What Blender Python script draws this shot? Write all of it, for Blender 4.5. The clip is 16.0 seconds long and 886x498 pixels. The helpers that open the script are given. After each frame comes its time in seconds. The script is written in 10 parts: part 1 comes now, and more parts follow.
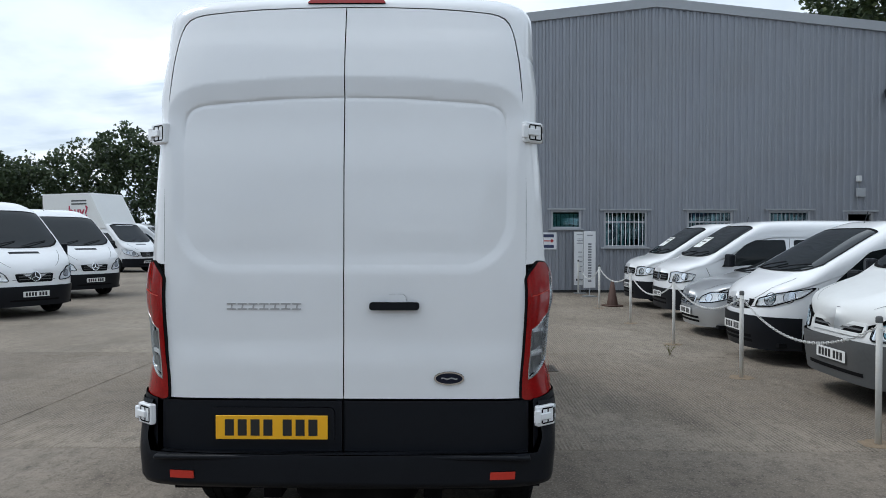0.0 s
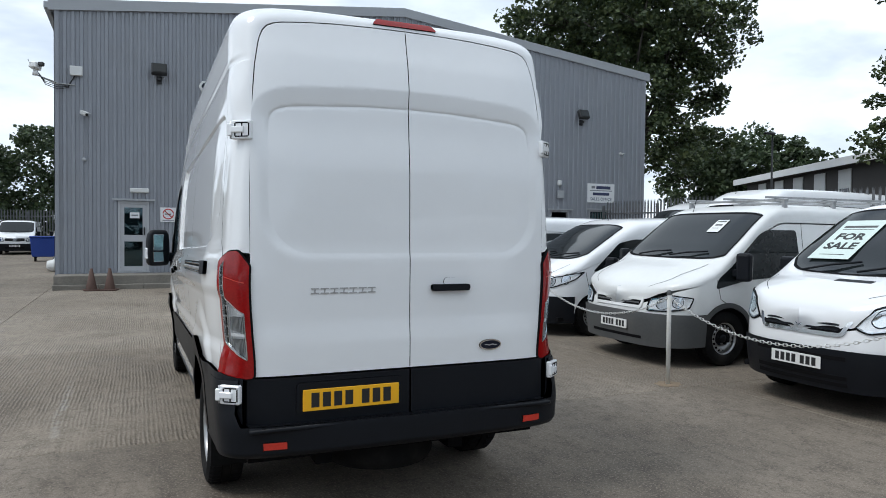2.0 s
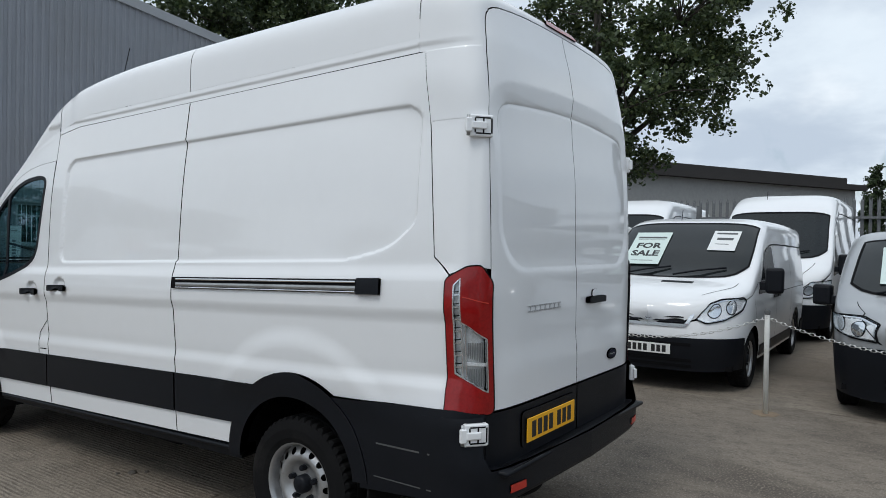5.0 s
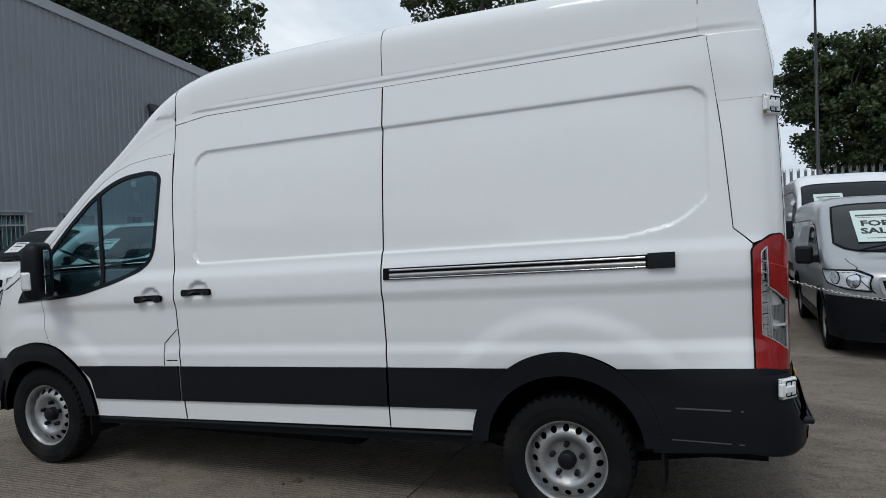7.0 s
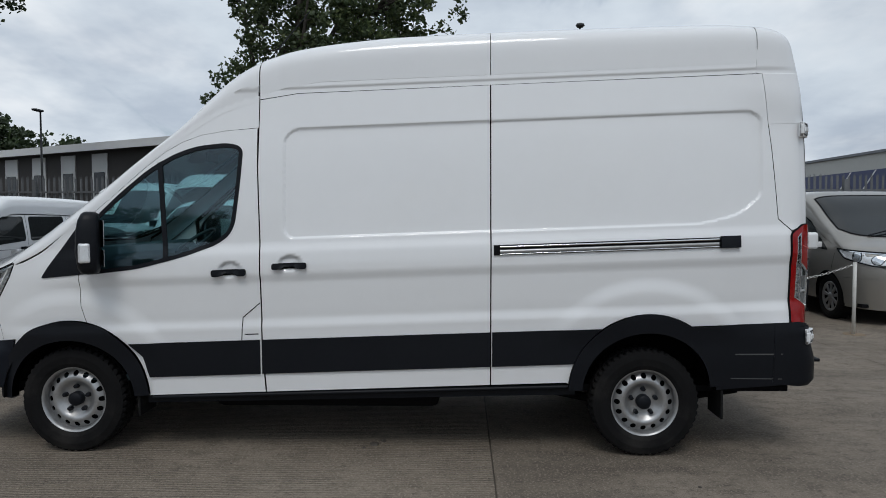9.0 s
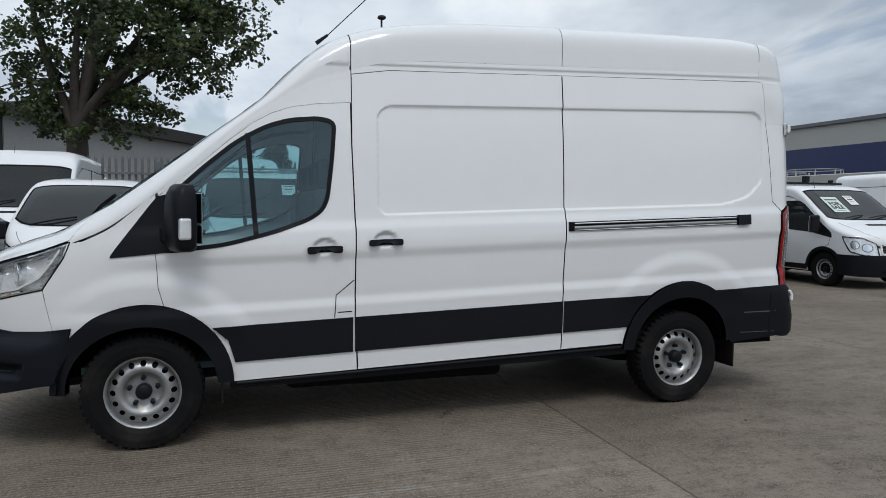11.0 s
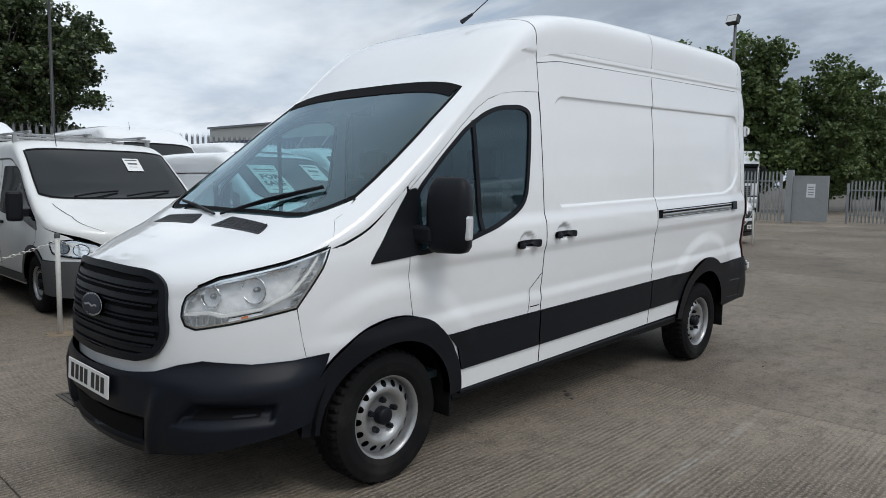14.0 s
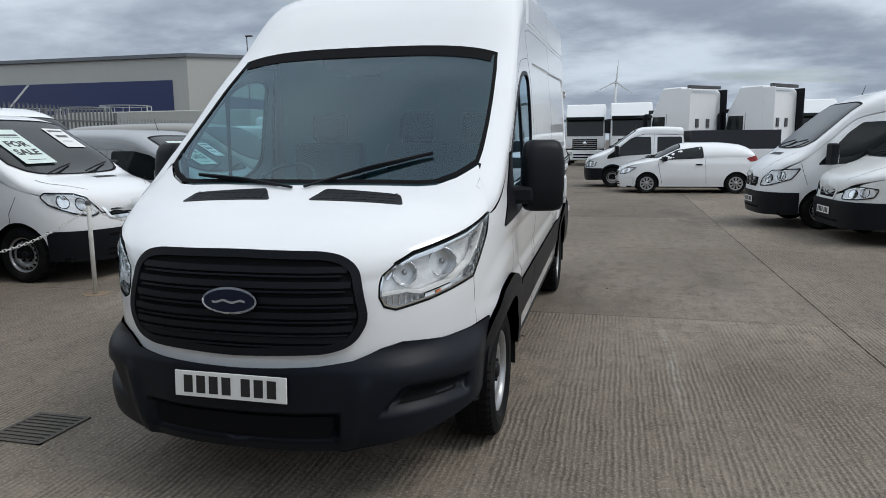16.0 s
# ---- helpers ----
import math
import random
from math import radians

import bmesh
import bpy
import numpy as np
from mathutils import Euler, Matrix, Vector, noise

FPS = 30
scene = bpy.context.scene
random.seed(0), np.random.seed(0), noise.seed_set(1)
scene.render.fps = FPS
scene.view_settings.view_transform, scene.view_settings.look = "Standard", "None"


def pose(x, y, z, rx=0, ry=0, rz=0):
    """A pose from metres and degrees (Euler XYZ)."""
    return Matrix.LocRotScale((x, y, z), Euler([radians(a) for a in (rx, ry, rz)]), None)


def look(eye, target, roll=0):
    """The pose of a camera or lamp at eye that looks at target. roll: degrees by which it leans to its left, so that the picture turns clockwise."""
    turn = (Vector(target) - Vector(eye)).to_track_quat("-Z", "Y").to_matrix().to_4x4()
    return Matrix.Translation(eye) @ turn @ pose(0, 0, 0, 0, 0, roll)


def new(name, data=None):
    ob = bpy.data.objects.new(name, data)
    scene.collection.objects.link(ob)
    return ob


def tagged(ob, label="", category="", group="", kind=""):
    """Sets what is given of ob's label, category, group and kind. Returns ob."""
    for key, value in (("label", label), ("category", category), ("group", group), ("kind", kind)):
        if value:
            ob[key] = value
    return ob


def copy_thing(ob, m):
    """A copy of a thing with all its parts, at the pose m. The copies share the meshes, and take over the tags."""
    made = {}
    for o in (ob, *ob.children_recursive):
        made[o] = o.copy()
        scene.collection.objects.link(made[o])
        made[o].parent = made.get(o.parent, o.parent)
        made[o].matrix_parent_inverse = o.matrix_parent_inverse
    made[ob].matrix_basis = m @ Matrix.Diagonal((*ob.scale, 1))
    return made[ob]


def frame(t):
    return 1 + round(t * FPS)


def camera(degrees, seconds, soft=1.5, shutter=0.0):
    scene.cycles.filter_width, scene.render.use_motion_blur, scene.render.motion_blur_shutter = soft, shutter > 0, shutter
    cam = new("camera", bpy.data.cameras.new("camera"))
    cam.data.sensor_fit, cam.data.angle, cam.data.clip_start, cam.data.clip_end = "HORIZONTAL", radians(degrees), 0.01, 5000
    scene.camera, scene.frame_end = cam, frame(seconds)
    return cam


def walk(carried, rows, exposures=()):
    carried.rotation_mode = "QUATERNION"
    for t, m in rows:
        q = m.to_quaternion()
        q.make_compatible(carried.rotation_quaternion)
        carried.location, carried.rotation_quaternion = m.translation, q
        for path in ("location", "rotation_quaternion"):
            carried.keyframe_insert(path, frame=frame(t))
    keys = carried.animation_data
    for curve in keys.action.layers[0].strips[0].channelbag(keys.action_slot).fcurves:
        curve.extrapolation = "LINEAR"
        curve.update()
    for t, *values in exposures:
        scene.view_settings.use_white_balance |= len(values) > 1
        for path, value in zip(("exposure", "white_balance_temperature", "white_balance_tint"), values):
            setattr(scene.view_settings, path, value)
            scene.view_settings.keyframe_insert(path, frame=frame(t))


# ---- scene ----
cam = camera(64.8, 16.0, 0.9)
PATH = [
    (0, (0.518, -3.094, 1.611), (0.483, -1.095, 1.579), -0.0),
    (0.5, (0.085, -3.351, 1.648), (0.236, -1.358, 1.588), 1.2),
    (1, (-0.367, -3.44, 1.638), (-0.046, -1.466, 1.614), 0.5),
    (1.5, (-0.891, -3.506, 1.64), (-0.263, -1.608, 1.594), -0.1),
    (2, (-1.367, -3.415, 1.611), (-0.562, -1.585, 1.558), 0.6),
    (2.5, (-1.903, -3.286, 1.606), (-0.884, -1.565, 1.57), 1.0),
    (3, (-2.386, -3.099, 1.615), (-1.23, -1.468, 1.539), 1.7),
    (3.5, (-2.77, -2.789, 1.622), (-1.462, -1.279, 1.524), 0.9),
    (6, (-3.932, -0.409, 1.594), (-2.159, 0.517, 1.577), 0.4),
    (6.5, (-4.242, 0.009, 1.636), (-2.426, 0.845, 1.578), -1.0),
    (7, (-4.507, 0.438, 1.58), (-2.65, 1.179, 1.522), -2.1),
    (7.5, (-4.999, 0.951, 1.687), (-3.061, 1.436, 1.581), -0.6),
    (8, (-5.161, 1.349, 1.688), (-3.186, 1.639, 1.56), -1.9),
    (8.5, (-5.318, 1.893, 1.553), (-3.328, 2.076, 1.47), -1.1),
    (9, (-5.45, 2.388, 1.551), (-3.453, 2.444, 1.459), -0.1),
    (11.5, (-5.362, 5.021, 1.458), (-3.505, 4.288, 1.328), 0.5),
    (12, (-5.124, 5.515, 1.513), (-3.317, 4.672, 1.357), 0.8),
    (12.5, (-4.826, 5.992, 1.532), (-3.093, 5.014, 1.329), 1.1),
    (13, (-4.411, 6.438, 1.542), (-2.75, 5.343, 1.334), 0.6),
    (13.5, (-3.992, 6.903, 1.554), (-2.496, 5.59, 1.364), 1.4),
    (14, (-3.572, 7.305, 1.562), (-2.198, 5.864, 1.37), 1.0),
    (14.5, (-3.057, 7.746, 1.582), (-1.878, 6.147, 1.355), 1.1),
    (15, (-2.548, 8.059, 1.579), (-1.588, 6.324, 1.321), -1.6),
    (15.5, (-2.031, 8.372, 1.584), (-1.332, 6.518, 1.311), -0.2),
    (16, (-1.548, 8.577, 1.584), (-1.07, 6.659, 1.278), -0.5),
]
walk(cam, [(t, look(*p)) for t, *p in PATH], [(0, 0.54, 6300, 9), (1.0, 0.68, 6350, 9), (2.0, 0.64, 6400, 9), (3.5, 0.48, 6450, 9), (6.0, 0.15, 6430, 9), (7.5, 0.06, 6430, 9), (9.0, 0.00, 6500, 10), (11.5, 0.20, 6520, 10), (13.0, 0.29, 6560, 10), (16.0, 0.42, 6580, 10)])

# ---- light: overcast afternoon, soft sun from the west ----
SUN_EL, SUN_AZ = 55.0, 275.0          # degrees; azimuth clockwise from +y
world = bpy.data.worlds.new("sky")
scene.world = world
world.use_nodes = True
wn, wl = world.node_tree.nodes, world.node_tree.links
bgnode = wn["Background"]
skytex = wn.new("ShaderNodeTexSky")
skytex.sky_type = "NISHITA"
skytex.sun_disc = False
skytex.sun_elevation = radians(SUN_EL)
skytex.sun_rotation = radians(SUN_AZ)
skytex.air_density, skytex.dust_density, skytex.ozone_density = 1.0, 2.0, 1.0
skydim = wn.new("ShaderNodeMix")
skydim.data_type, skydim.blend_type = "RGBA", "MULTIPLY"
skydim.inputs[0].default_value = 1.0
skydim.inputs[7].default_value = (0.09, 0.09, 0.09, 1)
wl.new(skytex.outputs[0], skydim.inputs[6])
# cloud cover: flattened noise on the sky's directions
tco = wn.new("ShaderNodeTexCoord")
sep = wn.new("ShaderNodeSeparateXYZ")
wl.new(tco.outputs["Generated"], sep.inputs[0])
zadd = wn.new("ShaderNodeMath"); zadd.operation = "ADD"; zadd.inputs[1].default_value = 0.24
zabs = wn.new("ShaderNodeMath"); zabs.operation = "ABSOLUTE"
wl.new(sep.outputs[2], zabs.inputs[0]); wl.new(zabs.outputs[0], zadd.inputs[0])
flat = wn.new("ShaderNodeVectorMath"); flat.operation = "DIVIDE"
comb = wn.new("ShaderNodeCombineXYZ")
wl.new(zadd.outputs[0], comb.inputs[0]); wl.new(zadd.outputs[0], comb.inputs[1]); comb.inputs[2].default_value = 1.0
wl.new(tco.outputs["Generated"], flat.inputs[0]); wl.new(comb.outputs[0], flat.inputs[1])


def sky_noise(scale, detail, low, high, stretch=(1, 1, 1), shift=(0, 0, 0)):
    mp = wn.new("ShaderNodeMapping")
    mp.inputs["Scale"].default_value, mp.inputs["Location"].default_value = stretch, shift
    wl.new(flat.outputs[0], mp.inputs[0])
    nz = wn.new("ShaderNodeTexNoise")
    nz.inputs["Scale"].default_value, nz.inputs["Detail"].default_value, nz.inputs["Roughness"].default_value = scale, detail, 0.55
    wl.new(mp.outputs[0], nz.inputs["Vector"])
    rp = wn.new("ShaderNodeMapRange")
    rp.interpolation_type = "SMOOTHSTEP"
    rp.inputs[1].default_value, rp.inputs[2].default_value = low, high
    wl.new(nz.outputs[0], rp.inputs[0])
    return rp.outputs[0]


def sky_mix(fac, a, b):
    mx = wn.new("ShaderNodeMix"); mx.data_type = "RGBA"
    for socket, value in ((0, fac), (6, a), (7, b)):
        if isinstance(value, tuple):
            mx.inputs[socket].default_value = value
        else:
            wl.new(value, mx.inputs[socket])
    return mx.outputs[2]


CLOUD_DARK, CLOUD_LIGHT, CLOUD_BRIGHT = (0.45, 0.52, 0.615, 1), (0.66, 0.735, 0.81, 1), (0.86, 0.90, 0.94, 1)
cloud = sky_mix(sky_noise(1.5, 6, 0.36, 0.66, (1, 1.0, 1), (3.1, 1.7, 0)), CLOUD_LIGHT, CLOUD_DARK)
cloud = sky_mix(sky_noise(1.7, 5, 0.52, 0.80, (0.7, 1, 1), (7.3, 4.2, 0)), cloud, CLOUD_BRIGHT)
# to the south the cloud is heavier
south = wn.new("ShaderNodeMapRange"); south.interpolation_type = "SMOOTHSTEP"
south.inputs[1].default_value, south.inputs[2].default_value = 0.42, 0.95
toward = wn.new("ShaderNodeVectorMath"); toward.operation = "DOT_PRODUCT"
toward.inputs[1].default_value = (0.12, -0.99, 0.0)
wl.new(tco.outputs["Generated"], toward.inputs[0])
wl.new(toward.outputs["Value"], south.inputs[0])
low = wn.new("ShaderNodeMapRange"); low.interpolation_type = "SMOOTHSTEP"
low.inputs[1].default_value, low.inputs[2].default_value = 0.75, 0.10
wl.new(sep.outputs[2], low.inputs[0])
heavy = wn.new("ShaderNodeMath"); heavy.operation = "MULTIPLY"
wl.new(south.outputs[0], heavy.inputs[0]); wl.new(low.outputs[0], heavy.inputs[1])
darker = sky_mix(sky_noise(2.0, 7, 0.33, 0.66, (0.8, 1, 1), (1.9, 8.8, 0)), (0.44, 0.51, 0.59, 1), (0.165, 0.205, 0.27, 1))
hv = wn.new("ShaderNodeMath"); hv.operation = "MULTIPLY"; hv.inputs[1].default_value = 0.92
wl.new(heavy.outputs[0], hv.inputs[0])
cloud = sky_mix(hv.outputs[0], cloud, darker)
gap = sky_noise(2.2, 5, 0.60, 0.70, (0.35, 1.3, 1), (5.5, 2.0, 0))
cover = wn.new("ShaderNodeMath"); cover.operation = "MULTIPLY_ADD"; cover.inputs[1].default_value = -0.55; cover.inputs[2].default_value = 1.0
wl.new(gap, cover.inputs[0])
wl.new(sky_mix(cover.outputs[0], skydim.outputs[2], cloud), bgnode.inputs[0])
bgnode.inputs[1].default_value = 1.0

sun_data = bpy.data.lights.new("sun", "SUN")
sun_data.energy, sun_data.angle, sun_data.color = 0.90, radians(20), (1.0, 0.975, 0.94)
sun = new("sun", sun_data)
_az, _el = radians(SUN_AZ), radians(SUN_EL)
sun.matrix_world = look((math.sin(_az) * math.cos(_el) * 50, math.cos(_az) * math.cos(_el) * 50, math.sin(_el) * 50), (0, 0, 0))
scene.view_settings.exposure = 0.0

# ---- materials ----
from mathutils import geometry


def shader(name, base, rough=0.5, metal=0.0, spec=0.5, coat=0.0, vary=0.0, scale=6.0, bump=0.0, bump_scale=60.0, dirt=None, dirt_amount=0.0, dirt_scale=2.0, per_object=0.0):
    """A surface with two scales of tone variation, fine relief and, where given, dirt in patches."""
    m = bpy.data.materials.new(name)
    m.use_nodes = True
    n, l = m.node_tree.nodes, m.node_tree.links
    b = n["Principled BSDF"]
    b.inputs["Roughness"].default_value, b.inputs["Metallic"].default_value = rough, metal
    b.inputs["Specular IOR Level"].default_value, b.inputs["Coat Weight"].default_value = spec, coat
    b.inputs["Coat Roughness"].default_value = 0.035
    b.inputs["Base Color"].default_value = (*base, 1)
    co = n.new("ShaderNodeTexCoord")
    where = co.outputs["Object"]
    tone = None
    if vary or per_object:
        nz = n.new("ShaderNodeTexNoise"); nz.inputs["Scale"].default_value, nz.inputs["Detail"].default_value = scale, 6
        l.new(where, nz.inputs["Vector"])
        fine = n.new("ShaderNodeTexNoise"); fine.inputs["Scale"].default_value, fine.inputs["Detail"].default_value = scale * 11, 4
        l.new(where, fine.inputs["Vector"])
        add = n.new("ShaderNodeMath"); add.operation = "ADD"
        l.new(nz.outputs[0], add.inputs[0]); l.new(fine.outputs[0], add.inputs[1])
        fac = n.new("ShaderNodeMapRange")
        fac.inputs[1].default_value, fac.inputs[2].default_value = 0.55, 1.45
        fac.inputs[3].default_value, fac.inputs[4].default_value = 1 - vary, 1 + vary
        l.new(add.outputs[0], fac.inputs[0])
        tone = fac.outputs[0]
        if per_object:
            info = n.new("ShaderNodeObjectInfo")
            ob = n.new("ShaderNodeMapRange")
            ob.inputs[3].default_value, ob.inputs[4].default_value = 1 - per_object, 1 + per_object
            l.new(info.outputs["Random"], ob.inputs[0])
            mul = n.new("ShaderNodeMath"); mul.operation = "MULTIPLY"
            l.new(tone, mul.inputs[0]); l.new(ob.outputs[0], mul.inputs[1])
            tone = mul.outputs[0]
        mix = n.new("ShaderNodeVectorMath"); mix.operation = "SCALE"
        mix.inputs[0].default_value = base
        l.new(tone, mix.inputs["Scale"])
        colour = mix.outputs[0]
        l.new(colour, b.inputs["Base Color"])
    if dirt:
        dz = n.new("ShaderNodeTexNoise"); dz.inputs["Scale"].default_value, dz.inputs["Detail"].default_value = dirt_scale, 8
        dz.inputs["Roughness"].default_value = 0.65
        l.new(where, dz.inputs["Vector"])
        dr = n.new("ShaderNodeMapRange"); dr.interpolation_type = "SMOOTHSTEP"
        dr.inputs[1].default_value, dr.inputs[2].default_value, dr.inputs[4].default_value = 0.45, 0.75, dirt_amount
        l.new(dz.outputs[0], dr.inputs[0])
        dm = n.new("ShaderNodeMix"); dm.data_type = "RGBA"
        l.new(dr.outputs[0], dm.inputs[0])
        dm.inputs[7].default_value = (*dirt, 1)
        if tone is not None:
            l.new(colour, dm.inputs[6])
        else:
            dm.inputs[6].default_value = (*base, 1)
        l.new(dm.outputs[2], b.inputs["Base Color"])
        rr = n.new("ShaderNodeMapRange"); rr.inputs[3].default_value, rr.inputs[4].default_value = rough, min(1.0, rough + 0.35)
        l.new(dr.outputs[0], rr.inputs[0]); l.new(rr.outputs[0], b.inputs["Roughness"])
    if bump:
        bz = n.new("ShaderNodeTexNoise"); bz.inputs["Scale"].default_value, bz.inputs["Detail"].default_value = bump_scale, 5
        l.new(where, bz.inputs["Vector"])
        bp = n.new("ShaderNodeBump"); bp.inputs["Strength"].default_value, bp.inputs["Distance"].default_value = bump, 0.002
        l.new(bz.outputs[0], bp.inputs["Height"]); l.new(bp.outputs[0], b.inputs["Normal"])
    return m


def glass_shader(name, tint, gloss=0.04):
    """Thin tinted glass: light passes straight on, the surface mirrors by its Fresnel gloss."""
    m = bpy.data.materials.new(name)
    m.use_nodes = True
    n, l = m.node_tree.nodes, m.node_tree.links
    n.remove(n["Principled BSDF"])
    clear = n.new("ShaderNodeBsdfTransparent"); clear.inputs[0].default_value = (*tint, 1)
    shine = n.new("ShaderNodeBsdfGlossy"); shine.inputs["Roughness"].default_value = 0.02; shine.inputs["Color"].default_value = (0.70, 0.89, 1.0, 1)
    fr = n.new("ShaderNodeLayerWeight"); fr.inputs[0].default_value = 0.5
    pw = n.new("ShaderNodeMath"); pw.operation = "POWER"; pw.inputs[1].default_value = 4.2
    am = n.new("ShaderNodeMath"); am.operation = "MULTIPLY_ADD"; am.inputs[1].default_value = 0.88; am.inputs[2].default_value = gloss
    l.new(fr.outputs["Facing"], pw.inputs[0]); l.new(pw.outputs[0], am.inputs[0])
    mx = n.new("ShaderNodeMixShader")
    l.new(am.outputs[0], mx.inputs[0]); l.new(clear.outputs[0], mx.inputs[1]); l.new(shine.outputs[0], mx.inputs[2])
    l.new(mx.outputs[0], n["Material Output"].inputs[0])
    return m


PAINT = shader("white_paint", (0.84, 0.85, 0.86), 0.42, spec=0.3, coat=1.0, vary=0.012, scale=0.9, dirt=(0.55, 0.53, 0.49), dirt_amount=0.05, dirt_scale=1.3)
PAINT_OLD = shader("aged_white_paint", (0.76, 0.77, 0.76), 0.34, coat=0.45, vary=0.03, scale=1.2, dirt=(0.45, 0.42, 0.36), dirt_amount=0.16, dirt_scale=1.6)
SILVER = shader("silver_paint", (0.42, 0.43, 0.44), 0.32, metal=0.55, coat=0.5, vary=0.02, scale=1.1, dirt=(0.3, 0.29, 0.27), dirt_amount=0.08)
BRONZE = shader("grey_bronze_paint", (0.30, 0.285, 0.26), 0.32, metal=0.5, coat=0.6, vary=0.02, scale=1.1)
BLUE = shader("blue_paint", (0.02, 0.07, 0.30), 0.3, coat=0.6, vary=0.03, scale=1.1)
PLASTIC = shader("black_plastic", (0.0085, 0.0098, 0.013), 0.42, spec=0.16, vary=0.12, scale=3.0, bump=0.25, bump_scale=420, dirt=(0.03, 0.029, 0.029), dirt_amount=0.07, dirt_scale=2.2)
BUMPERPLASTIC = shader("dark_grey_bumper_plastic", (0.0075, 0.0095, 0.0145), 0.38, spec=0.17, vary=0.14, scale=3.0, bump=0.3, bump_scale=420, dirt=(0.035, 0.035, 0.037), dirt_amount=0.10, dirt_scale=2.2)
GREYPLASTIC = shader("faded_grey_plastic", (0.075, 0.078, 0.08), 0.6, vary=0.12, scale=3.0, bump=0.2, bump_scale=300, dirt=(0.14, 0.13, 0.12), dirt_amount=0.3)
RUBBER = shader("tyre_rubber", (0.0085, 0.0085, 0.009), 0.85, spec=0.12, vary=0.15, scale=5.0, bump=0.3, bump_scale=160, dirt=(0.06, 0.055, 0.05), dirt_amount=0.3, dirt_scale=4)
SEAL = shader("dark_seam", (0.006, 0.006, 0.007), 0.8, spec=0.1)
STEEL = shader("silver_wheel_paint", (0.40, 0.405, 0.41), 0.34, metal=0.70, vary=0.10, scale=8, dirt=(0.14, 0.125, 0.11), dirt_amount=0.45, dirt_scale=9)
LAMPTRIM = shader("lamp_trim", (0.74, 0.75, 0.77), 0.14, metal=0.85, coat=0.5, vary=0.05, scale=20)
CHROME = shader("chrome", (0.80, 0.81, 0.82), 0.10, metal=1.0)
LAMPWELL = shader("silver_lamp_well", (0.84, 0.85, 0.86), 0.30, metal=0.30, vary=0.30, scale=22, bump=0.6, bump_scale=70)
LAMPMETAL = shader("lamp_reflector", (0.86, 0.88, 0.90), 0.22, metal=0.55, vary=0.22, scale=14, bump=0.5, bump_scale=90)
RED = shader("red_lens", (0.27, 0.007, 0.007), 0.12, spec=0.35, coat=0.35, vary=0.30, scale=9, bump=0.15, bump_scale=220)
REDFLAT = shader("red_reflector", (0.55, 0.035, 0.02), 0.3, vary=0.1, scale=60)
AMBER = shader("amber_lens", (0.62, 0.16, 0.05), 0.2, coat=0.5)
YELLOW = shader("yellow_plate", (0.95, 0.47, 0.012), 0.4)
PLATEWHITE = shader("white_plate", (0.78, 0.78, 0.76), 0.4)
INK = shader("black_ink", (0.015, 0.015, 0.016), 0.5)
PAPER = shader("pale_green_paper", (0.62, 0.72, 0.68), 0.7, vary=0.04, scale=8)
PAPERWHITE = shader("white_paper", (0.75, 0.76, 0.75), 0.7, vary=0.03, scale=8)
# cab trim and bulkhead: teal in the colour imitates sky reflected in the windscreen
CABIN = shader("cabin_trim", (0.030, 0.052, 0.062), 0.8, vary=0.2, scale=7)
BULKHEAD = shader("bulkhead_paint", (0.15, 0.235, 0.265), 0.6, vary=0.1, scale=3)
SEATCLOTH = shader("seat_cloth", (0.040, 0.055, 0.066), 0.9, vary=0.25, scale=20)
GLASS = glass_shader("tinted_glass", (0.46, 0.66, 0.68), 0.085)
LENS = glass_shader("clear_lens", (0.97, 0.975, 0.98))
DARKGLASS = shader("dark_glass", (0.012, 0.015, 0.016), 0.04, spec=0.34, vary=0.2, scale=1.5)
BADGEBLUE = shader("dark_blue_enamel", (0.006, 0.009, 0.022), 0.3, spec=0.3)
BADGESILVER = shader("badge_silver", (0.5, 0.5, 0.51), 0.3, metal=0.6)


# ---- meshes as plain arrays: a piece is (points, faces, normals or None, smooth) ----
def curve(*pts):
    """A smooth function through the given points, flat at no overshoot."""
    x, y = np.array(pts, float).T
    if x[0] > x[-1]:
        x, y = x[::-1], y[::-1]
    h, d = np.diff(x), np.diff(y) / np.diff(x)
    m = np.zeros(len(x)); m[0], m[-1] = d[0], d[-1]
    for i in range(1, len(x) - 1):
        if d[i - 1] * d[i] > 0:
            a, b = 2 * h[i] + h[i - 1], h[i] + 2 * h[i - 1]
            m[i] = (a + b) / (a / d[i - 1] + b / d[i])
    xs = np.linspace(x[0], x[-1], 900)
    k = np.clip(np.searchsorted(x, xs, "right") - 1, 0, len(x) - 2)
    t = (xs - x[k]) / h[k]
    ys = (2 * t**3 - 3 * t**2 + 1) * y[k] + (t**3 - 2 * t**2 + t) * h[k] * m[k] + (-2 * t**3 + 3 * t**2) * y[k + 1] + (t**3 - t**2) * h[k] * m[k + 1]
    return lambda v: np.interp(v, xs, ys)


def smooth(a, b, v):
    t = np.clip((np.asarray(v, float) - a) / (b - a), 0, 1)
    return t * t * (3 - 2 * t)


def inside(poly, p):
    poly, p = np.asarray(poly, float), np.asarray(p, float)
    r = np.zeros(len(p), bool)
    for (x0, y0), (x1, y1) in zip(poly, np.roll(poly, -1, 0)):
        if y0 != y1:
            r ^= ((y0 > p[:, 1]) != (y1 > p[:, 1])) & (p[:, 0] < (x1 - x0) * (p[:, 1] - y0) / (y1 - y0) + x0)
    return r


